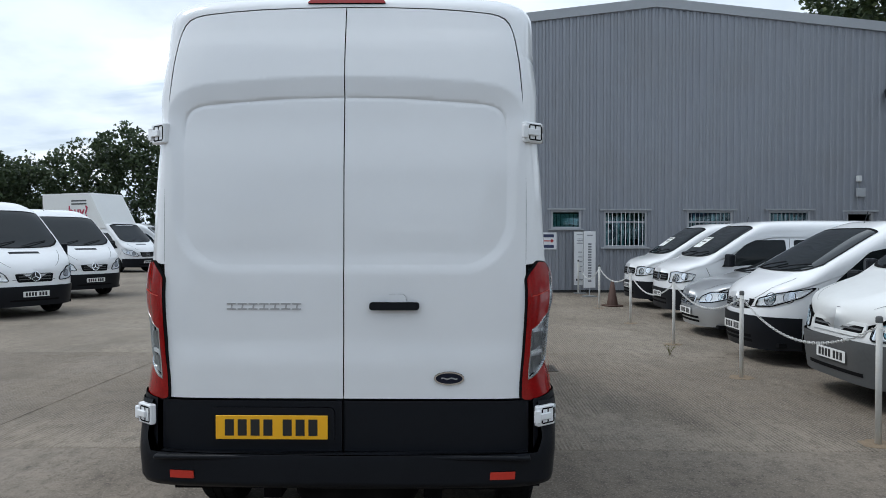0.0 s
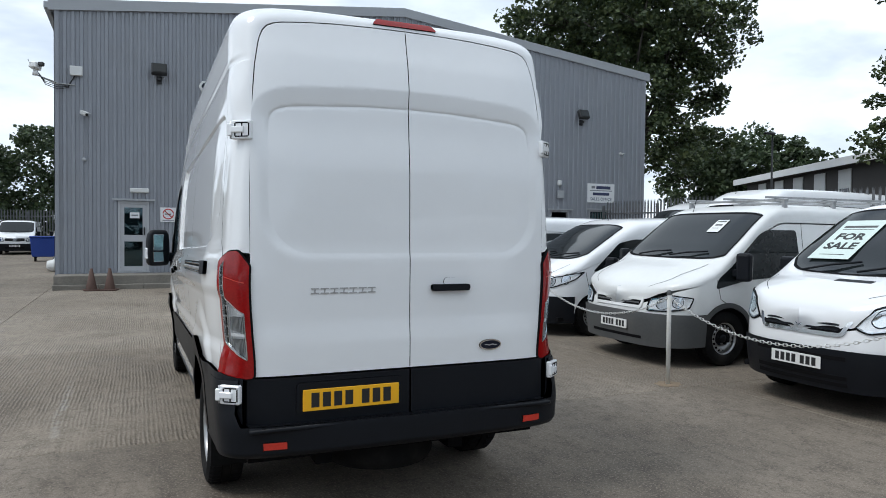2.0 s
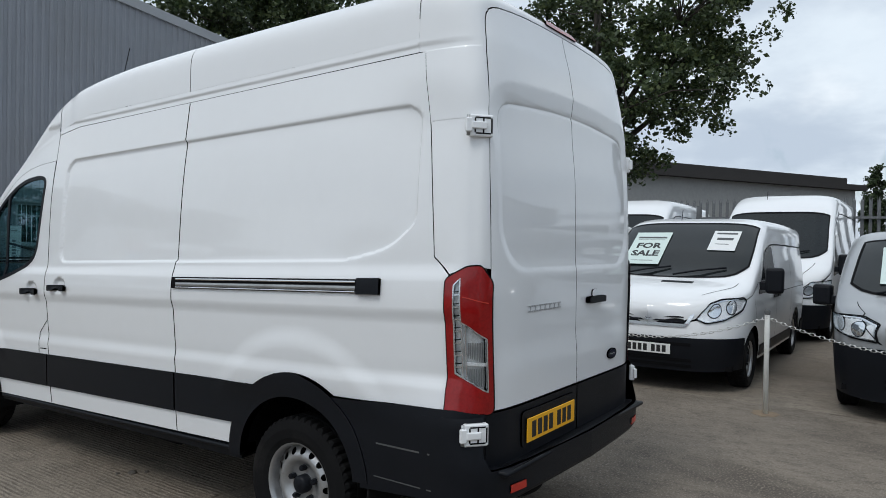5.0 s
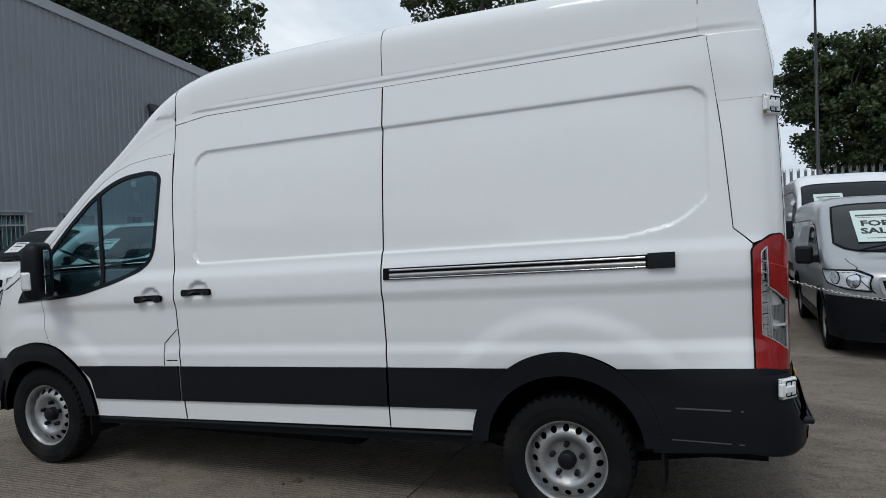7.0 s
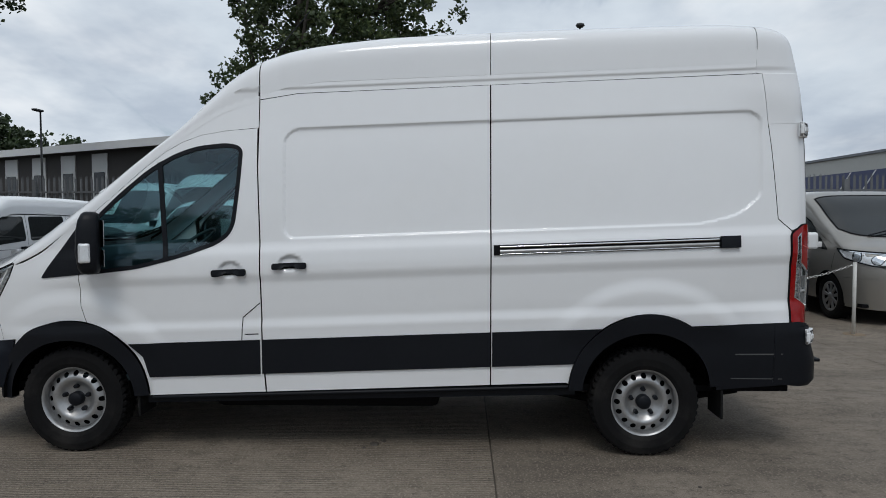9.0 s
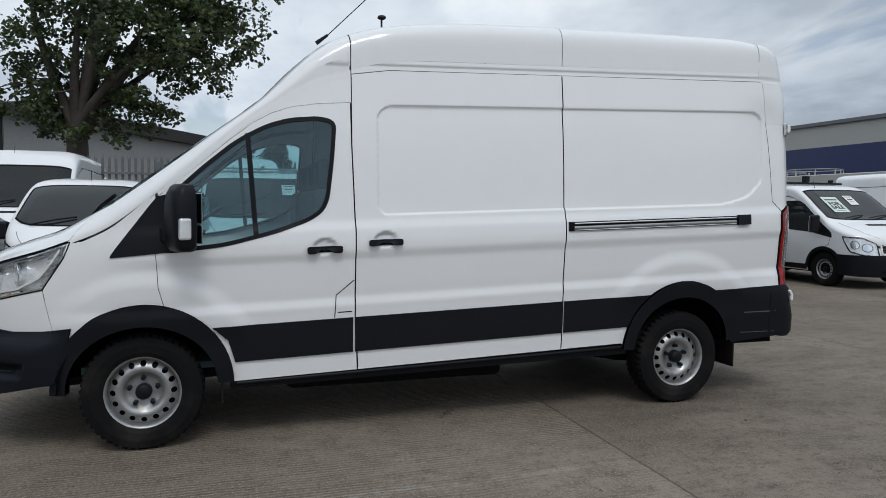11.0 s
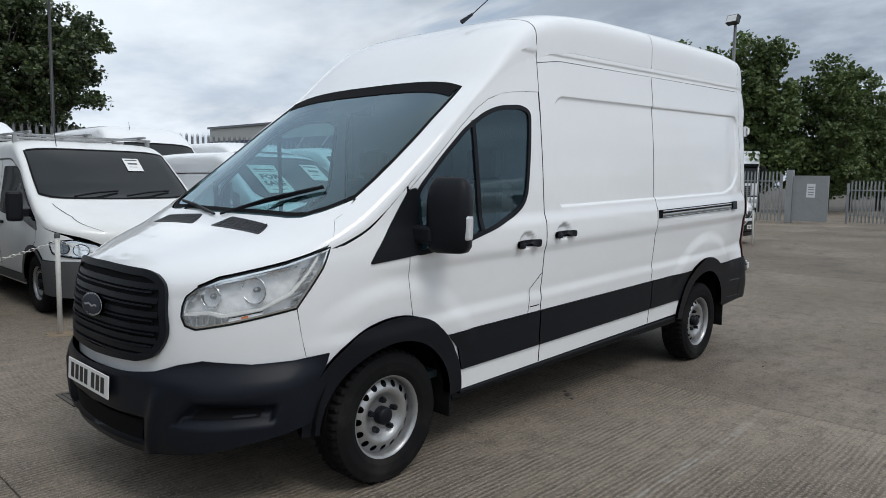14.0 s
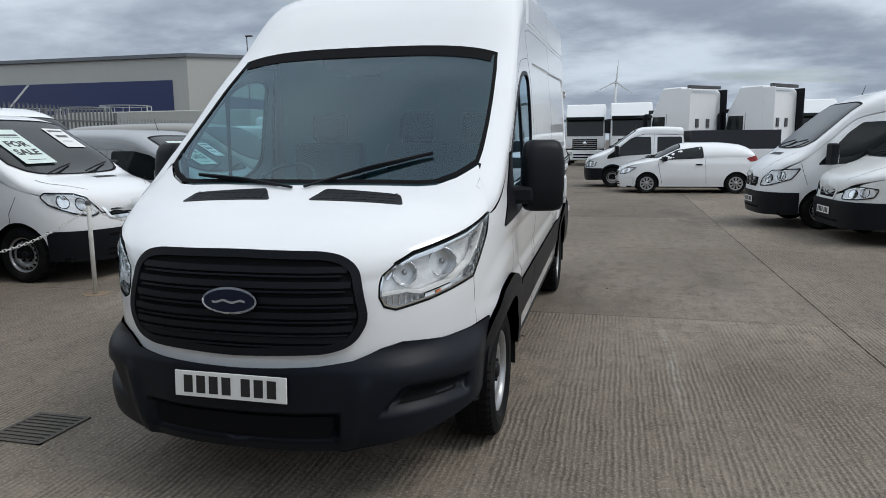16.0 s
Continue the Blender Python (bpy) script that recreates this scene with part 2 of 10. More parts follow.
def dense(poly, step, closed=True):
    out, poly = [], [tuple(map(float, p)) for p in poly]
    for a, b in zip(poly, poly[1:] + (poly[:1] if closed else [])):
        n = max(1, int(math.ceil(math.dist(a, b) / step)))
        out += [(a[0] + (b[0] - a[0]) * i / n, a[1] + (b[1] - a[1]) * i / n) for i in range(n)]
    return np.array(out if closed else out + [poly[-1]])


def shrunk(loop, d):
    """The loop moved inwards by d."""
    area = 0.5 * sum(a[0] * b[1] - b[0] * a[1] for a, b in zip(loop, np.roll(loop, -1, 0)))
    t = np.roll(loop, -1, 0) - np.roll(loop, 1, 0)
    t /= np.maximum(np.linalg.norm(t, axis=1), 1e-9)[:, None]
    nrm = np.stack([-t[:, 1], t[:, 0]], 1) * (1 if area > 0 else -1)
    return loop + nrm * d


def rounded(poly, r, n=5):
    """The polygon with its corners rounded."""
    out, k = [], len(poly)
    for i in range(k):
        p, a, b = np.array(poly[i], float), np.array(poly[i - 1], float), np.array(poly[(i + 1) % k], float)
        da, db = a - p, b - p
        la, lb = np.linalg.norm(da), np.linalg.norm(db)
        c = min(r, la * 0.45, lb * 0.45)
        pa, pb = p + da / la * c, p + db / lb * c
        for t in np.linspace(0, 1, n + 1):
            out.append(tuple((1 - t) ** 2 * pa + 2 * t * (1 - t) * p + t * t * pb))
    return out


MIDY = [0.8, 4.6, 1.2]


def normals_of(func, u, v, length=None):
    e = 1.5e-3
    n = np.cross(func(u + e, v) - func(u - e, v), func(u, v + e) - func(u, v - e))
    n /= np.maximum(np.linalg.norm(n, axis=1), 1e-12)[:, None]
    p = func(u, v)
    c = np.array((0.0, np.clip(p[:, 1].mean(), MIDY[0], MIDY[1]), MIDY[2]))
    if ((p - c) * n).sum() < 0:
        n = -n
    return n


def patch(poly, func, res, off=0.0, inset=0.0, flange=0.0, holes=(), creases=()):
    """A sheet over the polygon of the (u, v) plane, laid on the surface func, its rim turned in by flange."""
    loops = [dense(poly, res)] + [dense(h, res) for h in holes]
    if inset:
        loops[0] = shrunk(loops[0], inset)
        loops[1:] = [shrunk(h, -inset) for h in loops[1:]]
    lo, hi = loops[0].min(0), loops[0].max(0)
    gx, gy = np.meshgrid(np.arange(lo[0] + res / 2, hi[0], res), np.arange(lo[1] + res / 2, hi[1], res))
    g = np.stack([gx.ravel(), gy.ravel()], 1)
    keep = inside(shrunk(loops[0], res * 0.45), g) & inside(loops[0], g) if len(g) else np.zeros(0, bool)
    for h in loops[1:]:
        keep &= ~inside(shrunk(h, -res * 0.45), g)
    g = g[keep]
    lines, inner = [], shrunk(loops[0], res * 0.6)
    for line in creases:
        q = dense(line, res * 0.9)
        lines.append((q, inside(inner, q) & inside(loops[0], q)))
    if lines and len(g):
        every = np.concatenate([q for q, _ in lines])
        near = np.array([((every - a) ** 2).sum(1).min() for a in g])
        g = g[near > (0.35 * res) ** 2]
    pts, edges, start = np.concatenate(loops + [g]), [], 0
    for h in loops:
        edges += [(start + i, start + (i + 1) % len(h)) for i in range(len(h))]
        start += len(h)
    base = len(pts)
    for q, ok in lines:
        number = np.cumsum(ok) - 1
        edges += [(base + int(number[i]), base + int(number[(i + 1) % len(q)])) for i in range(len(q)) if ok[i] and ok[(i + 1) % len(q)]]
        pts = np.concatenate([pts, q[ok]])
        base = len(pts)
    vv, _, ff, ov, _, _ = geometry.delaunay_2d_cdt([Vector(p) for p in pts], edges, [], 0, 1e-7)
    src = [o[0] if o else -1 for o in ov]
    tri = np.array([[src[i] for i in f] for f in ff if len(f) == 3])
    tri = tri[(tri >= 0).all(1)]
    mid = pts[tri].mean(1)
    good = inside(loops[0], mid)
    for h in loops[1:]:
        good &= ~inside(h, mid)
    tri = tri[good]
    p, n = func(pts[:, 0], pts[:, 1]), normals_of(func, pts[:, 0], pts[:, 1])
    p = p + n * off
    t = tri[:1]
    if len(t):
        fn = np.cross(p[tri[:, 1]] - p[tri[:, 0]], p[tri[:, 2]] - p[tri[:, 0]])
        flip = (fn * n[tri[:, 0]]).sum(1) < 0
        tri[flip] = tri[flip][:, ::-1]
    faces = [tuple(int(i) for i in f) for f in tri]
    if flange:
        base, start = len(p), 0
        for h in loops:
            k = len(h)
            ring, rn = p[start:start + k], n[start:start + k]
            side = np.cross(np.roll(ring, -1, 0) - np.roll(ring, 1, 0), rn)
            side /= np.maximum(np.linalg.norm(side, axis=1), 1e-9)[:, None]
            p = np.concatenate([p, ring, ring - rn * flange])
            n = np.concatenate([n, side, side])
            b = base
            faces += [(b + i, b + (i + 1) % k, b + k + (i + 1) % k, b + k + i) for i in range(k)]
            base += 2 * k
            start += k
    return (p, faces, n, True)


def ribbon(line, func, width, off=0.0, step=0.03, closed=False, height=0.0):
    """A strip of that width along a line of the (u, v) plane, on the surface func; height gives it raised sides."""
    c = dense(line, step, closed)
    t = np.roll(c, -1, 0) - np.roll(c, 1, 0) if closed else np.gradient(c, axis=0)
    t /= np.maximum(np.linalg.norm(t, axis=1), 1e-9)[:, None]
    s = np.stack([-t[:, 1], t[:, 0]], 1) * width / 2
    a, b = c + s, c - s
    pa, pb = func(a[:, 0], a[:, 1]), func(b[:, 0], b[:, 1])
    nn = normals_of(func, c[:, 0], c[:, 1])
    rows = [pa + nn * off, pb + nn * off]
    if height:
        rows = [pa + nn * (off - height), pa + nn * off, pb + nn * off, pb + nn * (off - height)]
    k, r = len(c), len(rows)
    f = []
    for i in range(k if closed else k - 1):
        j = (i + 1) % k
        f += [(q * k + i, q * k + j, (q + 1) * k + j, (q + 1) * k + i) for q in range(r - 1)]
    return (np.concatenate(rows), f, None, False)


def lathe(profile, axis="x", segs=40, centre=(0, 0, 0), smooth_on=True):
    """Turned body: profile of (radius, place along the axis)."""
    a = np.linspace(0, 2 * math.pi, segs, endpoint=False)
    pts = []
    for r, s in profile:
        c, d = r * np.cos(a), r * np.sin(a)
        col = np.full(segs, s)
        pts.append(np.stack({"x": (col, c, d), "y": (d, col, c), "z": (c, d, col)}[axis], 1))
    f = [(i * segs + j, i * segs + (j + 1) % segs, (i + 1) * segs + (j + 1) % segs, (i + 1) * segs + j) for i in range(len(profile) - 1) for j in range(segs)]
    return (np.concatenate(pts) + np.array(centre), f, None, smooth_on)


def tube(points, r, sides=6, closed=False, smooth_on=True):
    """A round bar through points; r may be one number or one for each point."""
    p = np.array(points, float)
    t = np.roll(p, -1, 0) - np.roll(p, 1, 0) if closed else np.gradient(p, axis=0)
    t /= np.maximum(np.linalg.norm(t, axis=1), 1e-9)[:, None]
    ref = np.array((0.0, 0.0, 1.0)) if abs(t[:, 2]).mean() < 0.8 else np.array((1.0, 0.0, 0.0))
    u = np.cross(t, ref); u /= np.maximum(np.linalg.norm(u, axis=1), 1e-9)[:, None]
    w = np.cross(t, u)
    a = np.linspace(0, 2 * math.pi, sides, endpoint=False)
    rr = np.broadcast_to(r, (len(p),))
    v = np.concatenate([p[i] + rr[i] * (np.cos(a)[:, None] * u[i] + np.sin(a)[:, None] * w[i]) for i in range(len(p))])
    k = len(p)
    f = [(i * sides + j, i * sides + (j + 1) % sides, ((i + 1) % k) * sides + (j + 1) % sides, ((i + 1) % k) * sides + j) for i in range(k if closed else k - 1) for j in range(sides)]
    if not closed:
        f += [tuple(range(sides)), tuple(range((k - 1) * sides, k * sides))]
    return (v, f, None, smooth_on)


def box(x0, x1, y0, y1, z0, z1, bevel=0.0, turn=None, segments=1):
    """A box with bevelled edges; turn: a matrix applied to it."""
    bm = bmesh.new()
    bmesh.ops.create_cube(bm, size=1, matrix=Matrix.Translation(((x0 + x1) / 2, (y0 + y1) / 2, (z0 + z1) / 2)) @ Matrix.Diagonal((x1 - x0, y1 - y0, z1 - z0, 1)))
    if bevel:
        bmesh.ops.bevel(bm, geom=bm.edges[:], offset=bevel, segments=segments, affect="EDGES", profile=0.5)
    if turn is not None:
        bm.transform(turn)
    bm.verts.index_update()
    out = (np.array([v.co for v in bm.verts]), [tuple(v.index for v in f.verts) for f in bm.faces], None, False)
    bm.free()
    return out


def prism(poly, axis, a, b, bevel=0.0):
    """A flat outline, given in the two other axes in order, drawn out along axis from a to b."""
    bm = bmesh.new()
    put = {"x": lambda p, s: (s, p[0], p[1]), "y": lambda p, s: (p[0], s, p[1]), "z": lambda p, s: (p[0], p[1], s)}[axis]
    lo, hi = [bm.verts.new(put(p, a)) for p in poly], [bm.verts.new(put(p, b)) for p in poly]
    bm.faces.new(lo), bm.faces.new(hi[::-1])
    k = len(poly)
    for i in range(k):
        bm.faces.new((lo[i], hi[i], hi[(i + 1) % k], lo[(i + 1) % k]))
    bmesh.ops.recalc_face_normals(bm, faces=bm.faces[:])
    if bevel:
        bmesh.ops.bevel(bm, geom=bm.edges[:], offset=bevel, segments=1, affect="EDGES")
    bm.verts.index_update()
    out = (np.array([v.co for v in bm.verts]), [tuple(v.index for v in f.verts) for f in bm.faces], None, False)
    bm.free()
    return out


def moved(piece, m):
    a = np.array(m)
    p, f, n, s = piece
    return (p @ a[:3, :3].T + a[:3, 3], f, None if n is None else n @ a[:3, :3].T, s)


def mesh_of(name, pieces, material):
    """One mesh out of pieces; material may be a list, one for each piece."""
    pieces = pieces if isinstance(pieces, list) else [pieces]
    mats = material if isinstance(material, list) else [material] * len(pieces)
    points, faces, flat_on, index, nrm, base = [], [], [], [], [], 0
    slots = list(dict.fromkeys(mats))
    for (p, f, n, s), mt in zip(pieces, mats):
        points.append(p)
        faces += [tuple(base + i for i in g) for g in f]
        flat_on += [s] * len(f)
        index += [slots.index(mt)] * len(f)
        nrm.append(n if n is not None else np.zeros((len(p), 3)))
        base += len(p)
    me = bpy.data.meshes.new(name)
    me.from_pydata(np.concatenate(points).tolist(), [], faces)
    for mt in slots:
        me.materials.append(mt)
    me.polygons.foreach_set("use_smooth", flat_on)
    me.polygons.foreach_set("material_index", index)
    me.update()
    n = np.concatenate(nrm)
    if n.any():
        me.normals_split_custom_set_from_vertices(n.tolist())
    return me


def part(name, pieces, material, parent=None, label=""):
    """Links one mesh under a thing or part."""
    ob = new(name, pieces if isinstance(pieces, bpy.types.Mesh) else mesh_of(name, pieces, material))
    if parent is not None:
        ob.parent = parent
    return tagged(ob, label)


def thing(name, m, label, category, group=""):
    """An Empty at a thing's base, to hold its parts."""
    ob = new(name)
    ob.empty_display_size = 0.2
    ob.matrix_world = m
    return tagged(ob, label, category, group)


def solid(name, pieces, material, m, label, category, group="", kind=""):
    """A thing that is one mesh."""
    ob = part(name, pieces, material)
    ob.matrix_world = m
    return tagged(ob, label, category, group, kind)


def lettering(text, size, depth=0.0006, bold=0.0):
    """Letters of the built-in font as a piece in the xy plane, centred."""
    c = bpy.data.curves.new("letters", "FONT")
    c.body, c.size, c.extrude, c.offset = text, size, depth, bold
    c.align_x, c.align_y, c.resolution_u = "CENTER", "CENTER", 2
    o = bpy.data.objects.new("letters", c)
    me = o.to_mesh()
    p = np.array([v.co for v in me.vertices]); f = [tuple(q.vertices) for q in me.polygons]
    o.to_mesh_clear()
    bpy.data.objects.remove(o); bpy.data.curves.remove(c)
    return (p, f, None, False)


# ---- vehicle shells ----
class Shell:
    """A vehicle's skin, forward +y: half width by place along and height, roof and bonnet by place along and across."""

    def __init__(self, width, front, rear, tumble, top, shoulder, front_curve=(1.15, 2.6), rear_curve=(0.42, 5.0), roundness=2.5, rake=0.0, emboss=None, rear_emboss=None):
        self.w, self.front, self.rear = width / 2, curve(*front), curve(*rear)
        self.tum, self.top, self.hs = curve(*tumble), curve(*top), curve(*shoulder)
        self.fd, self.fn = front_curve
        self.rd, self.rn = rear_curve
        self.y1, self.y0 = max(p[1] for p in front), min(p[1] for p in rear)
        self.yc, self.yrc = self.y1 - self.fd, self.y0 + self.rd
        self.n, self.rake, self.emboss, self.rear_emboss = roundness if callable(roundness) else (lambda y: roundness), rake, emboss, rear_emboss

    def plan(self, y, h):
        t = np.clip((y - self.yc) / (self.front(h) - self.yc), 0, 1)
        r = np.clip((self.yrc - y) / (self.yrc - self.rear(h)), 0, 1)
        return (1 - t**self.fn) ** (1 / self.fn) * (1 - r**self.rn) ** (1 / self.rn)

    def half(self, y, h):
        hs, tp = self.hs(y), self.top(y)
        k = np.clip((h - hs) / np.maximum(tp - hs, 1e-4), 0, 1)
        x = self.w * self.tum(np.minimum(h, hs)) * self.plan(y, np.minimum(h, hs)) * (1 - k ** self.n(y)) ** (1 / self.n(y))
        if self.emboss is not None:
            x = x + self.emboss(y, h)
        return np.maximum(x, 0)

    def at(self, x, y, h):
        return np.stack([x, y, h - self.rake * y], 1)

    def u(self, y):
        """The unrolled place along the side, which runs round the ends."""
        y = np.asarray(y, float)
        f = self.yc + self.fd * np.arcsin(np.clip((y - self.yc) / self.fd, 0, 1))
        r = self.yrc - self.rd * np.arcsin(np.clip((self.yrc - y) / self.rd, 0, 1))
        return np.where(y > self.yc, f, np.where(y < self.yrc, r, y))

    @property
    def u_front(self):
        return self.yc + self.fd * math.pi / 2

    @property
    def u_rear(self):
        return self.yrc - self.rd * math.pi / 2

    def side(self, sign):
        def place(u, h):
            h = np.asarray(h, float)
            a = np.clip((u - self.yc) / self.fd, 0, math.pi / 2)
            r = np.clip((self.yrc - u) / self.rd, 0, math.pi / 2)
            y = np.where(u > self.yc, self.yc + (self.front(h) - self.yc) * np.sin(a), np.where(u < self.yrc, self.yrc - (self.yrc - self.rear(h)) * np.sin(r), u))
            return self.at(sign * self.half(y, h), y, h)
        return place

    def upper(self, y, v):
        """Above the shoulder: v runs from -1 (one shoulder) over 0 (middle) to 1."""
        v = np.asarray(v, float)
        s = np.sin(np.clip(np.abs(v), 0, 1) * math.pi / 2)
        hs, tp = self.hs(y), self.top(y)
        w = self.half(y, hs)
        return self.at(np.sign(v) * w * s, y, hs + (tp - hs) * np.maximum(1 - s ** self.n(y), 0) ** (1 / self.n(y)))

    def v(self, y, x):
        w = self.half(np.asarray(y, float), self.hs(y))
        return np.sign(x) * np.arcsin(np.clip(np.abs(x) / w, 0, 1)) * 2 / math.pi

    def over(self, poly):
        """A polygon of (y, x) turned into (y, v)."""
        return [(p[0], float(self.v(p[0], p[1]))) for p in dense(poly, 0.05)]

    def face(self, x, h):
        """The front, by x and height."""
        w = self.w * self.tum(h)
        y = self.yc + (self.front(h) - self.yc) * np.maximum(1 - np.minimum(np.abs(x) / w, 1) ** self.fn, 0) ** (1 / self.fn)
        return self.at(x, y, h)

    def back(self, x, h):
        """The rear, by x and height."""
        x, h = np.asarray(x, float), np.asarray(h, float)
        w = self.w * self.tum(h)
        y = self.yrc - (self.yrc - self.rear(h)) * np.maximum(1 - np.minimum(np.abs(x) / w, 1) ** self.rn, 0) ** (1 / self.rn)
        if self.rear_emboss is not None:
            y = y + self.rear_emboss(x, h)
        return self.at(x, y, h)


def arch(cy, ch, r, low, n=18, squash=1.0):
    """Points of a wheel arch, from its front foot over the top to its rear foot."""
    a0 = math.asin(max(-0.98, min(0.98, (low - ch) / (r * squash))))
    return [(cy + r * math.cos(a), ch + r * squash * math.sin(a)) for a in np.linspace(a0, math.pi - a0, n)]

# ---- the white high-roof panel van ----
RAKE = 0.035
PANEL = [(0.48, 1.80), (0.48, 1.70), (0.62, 1.58), (0.86, 1.525), (3.50, 1.525), (3.55, 1.58), (3.55, 2.19), (3.48, 2.252), (0.55, 2.252), (0.48, 2.20)]


def poly_distance(poly, u, v):
    """How far inside the polygon each point lies (negative outside)."""
    u, v = np.broadcast_arrays(np.asarray(u, float), np.asarray(v, float))
    p = np.stack([u.ravel(), v.ravel()], 1)
    best = np.full(len(p), 1e9)
    q = np.array(poly, float)
    for a, b in zip(q, np.roll(q, -1, 0)):
        t = np.clip(((p - a) @ (b - a)) / ((b - a) @ (b - a)), 0, 1)
        best = np.minimum(best, np.linalg.norm(p - a - t[:, None] * (b - a), axis=1))
    return np.where(inside(q, p), best, -best).reshape(u.shape)


def van_emboss(y, h):
    y, h = np.broadcast_arrays(np.asarray(y, float), np.asarray(h, float))
    d = poly_distance(PANEL, y, h)
    e = -0.018 * smooth(0.0, 0.024, d) * smooth(3.9, 3.5, y)
    e = e + 0.010 * smooth(2.497, 2.520, h) * smooth(0.30, 0.45, y)          # step under the roof
    e = e + 0.015 * smooth(1.52, 1.44, h) * smooth(1.25, 1.325, h) * smooth(5.3, 4.6, y)   # belt swell
    for cy, ch in ((1.22, 0.50), (4.96, 0.55)):
        r = np.hypot(y - cy, (h - ch) * 1.04)
        e = e + 0.017 * smooth(0.745, 0.62, r) * smooth(0.75, 0.95, h)
    e = e + 0.017 * smooth(1.035, 0.955, h)
    for cy, ch in ((3.885, 1.352), (3.495, 1.380)):                      # dished cups behind the handles
        e = e - 0.022 * smooth(1.0, 0.55, np.hypot((y - cy) / 0.085, (h - ch) / 0.055))
    return e * smooth(5.6, 5.1, y) * smooth(0.15, 0.35, y) - 0.042 * smooth(0.85, 0.30, y) * smooth(0.005, 0.08, y - np.interp(h, (1.45, 2.2, 2.5), (0.135, 0.155, 0.195))) * smooth(0.80, 1.05, h) * smooth(2.40, 2.10, h)   # drawn in towards the tail


PANEL = rounded(PANEL, 0.075, 5)
CREASE = [PANEL, shrunk(dense(PANEL, 0.05), 0.024)]
_half = [(0.0, 1.49), (0.60, 1.49), (0.70, 1.56), (0.755, 1.66), (0.760, 2.12), (0.752, 2.19), (0.72, 2.228), (0.66, 2.245), (0.50, 2.258), (0.25, 2.274), (0.0, 2.279)]
REARPANEL = _half + [(-x, h) for x, h in _half[-2:0:-1]]


REARPANEL = rounded(REARPANEL, 0.05, 4)
REARCREASE = [REARPANEL, shrunk(dense(REARPANEL, 0.05), -0.05), shrunk(dense(REARPANEL, 0.05), -0.095), shrunk(dense(REARPANEL, 0.05), 0.004), shrunk(dense(REARPANEL, 0.05), 0.014)]


def van_rear_emboss(x, h):
    x, h = np.broadcast_arrays(np.asarray(x, float), np.asarray(h, float))
    d = poly_distance(REARPANEL, x, h)
    soft = 0.05 + 0.045 * smooth(1.95, 2.2, h)
    e = (0.010 + 0.013 * smooth(1.9, 2.2, h)) * np.clip((d + soft) / soft, 0, 1) * smooth(1.40, 1.56, h)
    e = e + 0.0055 * np.exp(-((d - 0.004) / 0.006) ** 2) * smooth(2.05, 2.16, h)
    e = e - 0.010 * smooth(1.16, 1.0, h) * smooth(0.92, 0.70, np.abs(x))
    return e


V = Shell(
    2.02,
    front=[(0.40, 5.99), (0.70, 6.02), (0.95, 6.02), (1.14, 6.005), (1.30, 5.96), (1.45, 5.92), (3.0, 5.9)],
    rear=[(0.40, 0.13), (0.9, 0.135), (1.45, 0.135), (2.2, 0.155), (2.5, 0.195), (2.62, 0.225), (2.9, 0.29)],
    tumble=[(0.40, 0.935), (0.54, 0.945), (0.66, 0.955), (0.9, 0.963), (1.1, 0.985), (1.35, 1.0), (1.5, 0.99), (1.9, 0.968), (2.1, 0.95), (2.25, 0.93), (2.45, 0.905), (2.60, 0.886), (3.0, 0.86)],
    top=[(0.10, 2.66), (0.20, 2.74), (0.30, 2.785), (0.40, 2.806), (0.55, 2.832), (0.75, 2.85), (2.2, 2.865), (2.8, 2.86), (3.1, 2.843), (3.4, 2.812), (3.65, 2.762), (3.85, 2.685), (4.05, 2.54), (4.18, 2.41), (4.26, 2.325), (4.6, 2.085), (5.0, 1.805), (5.34, 1.565), (5.44, 1.51), (5.55, 1.475), (5.7, 1.43), (5.85, 1.375), (5.95, 1.32), (6.02, 1.22), (6.04, 1.10)],
    shoulder=[(0.0, 2.54), (3.25, 2.54), (3.5, 2.515), (3.7, 2.47), (3.94, 2.40), (4.15, 2.28), (4.33, 2.16), (4.5, 2.02), (4.7, 1.84), (4.87, 1.70), (5.0, 1.60), (5.15, 1.50), (5.33, 1.425), (5.5, 1.36), (5.7, 1.29), (5.9, 1.21), (6.04, 1.05)],
    front_curve=(1.12, 2.6), rear_curve=(0.40, 6.5), roundness=lambda y: 2.7 + 3.3 * smooth(4.2, 3.5, y), rake=RAKE, emboss=van_emboss, rear_emboss=van_rear_emboss,
)
VL, VR = V.side(-1), V.side(1)
GAP = 0.0018
U = lambda y: float(V.u(y))


def xu(x, h):
    """The unrolled place at which the van's front has the half width x."""
    t = (1 - (x / (V.w * float(V.tum(h)))) ** V.fn) ** (1 / V.fn)
    return V.yc + V.fd * math.asin(min(1, t))


def ux_rear(x, h):
    t = (1 - (x / (V.w * float(V.tum(h)))) ** V.rn) ** (1 / V.rn)
    return V.yrc - V.rd * math.asin(min(1, t))


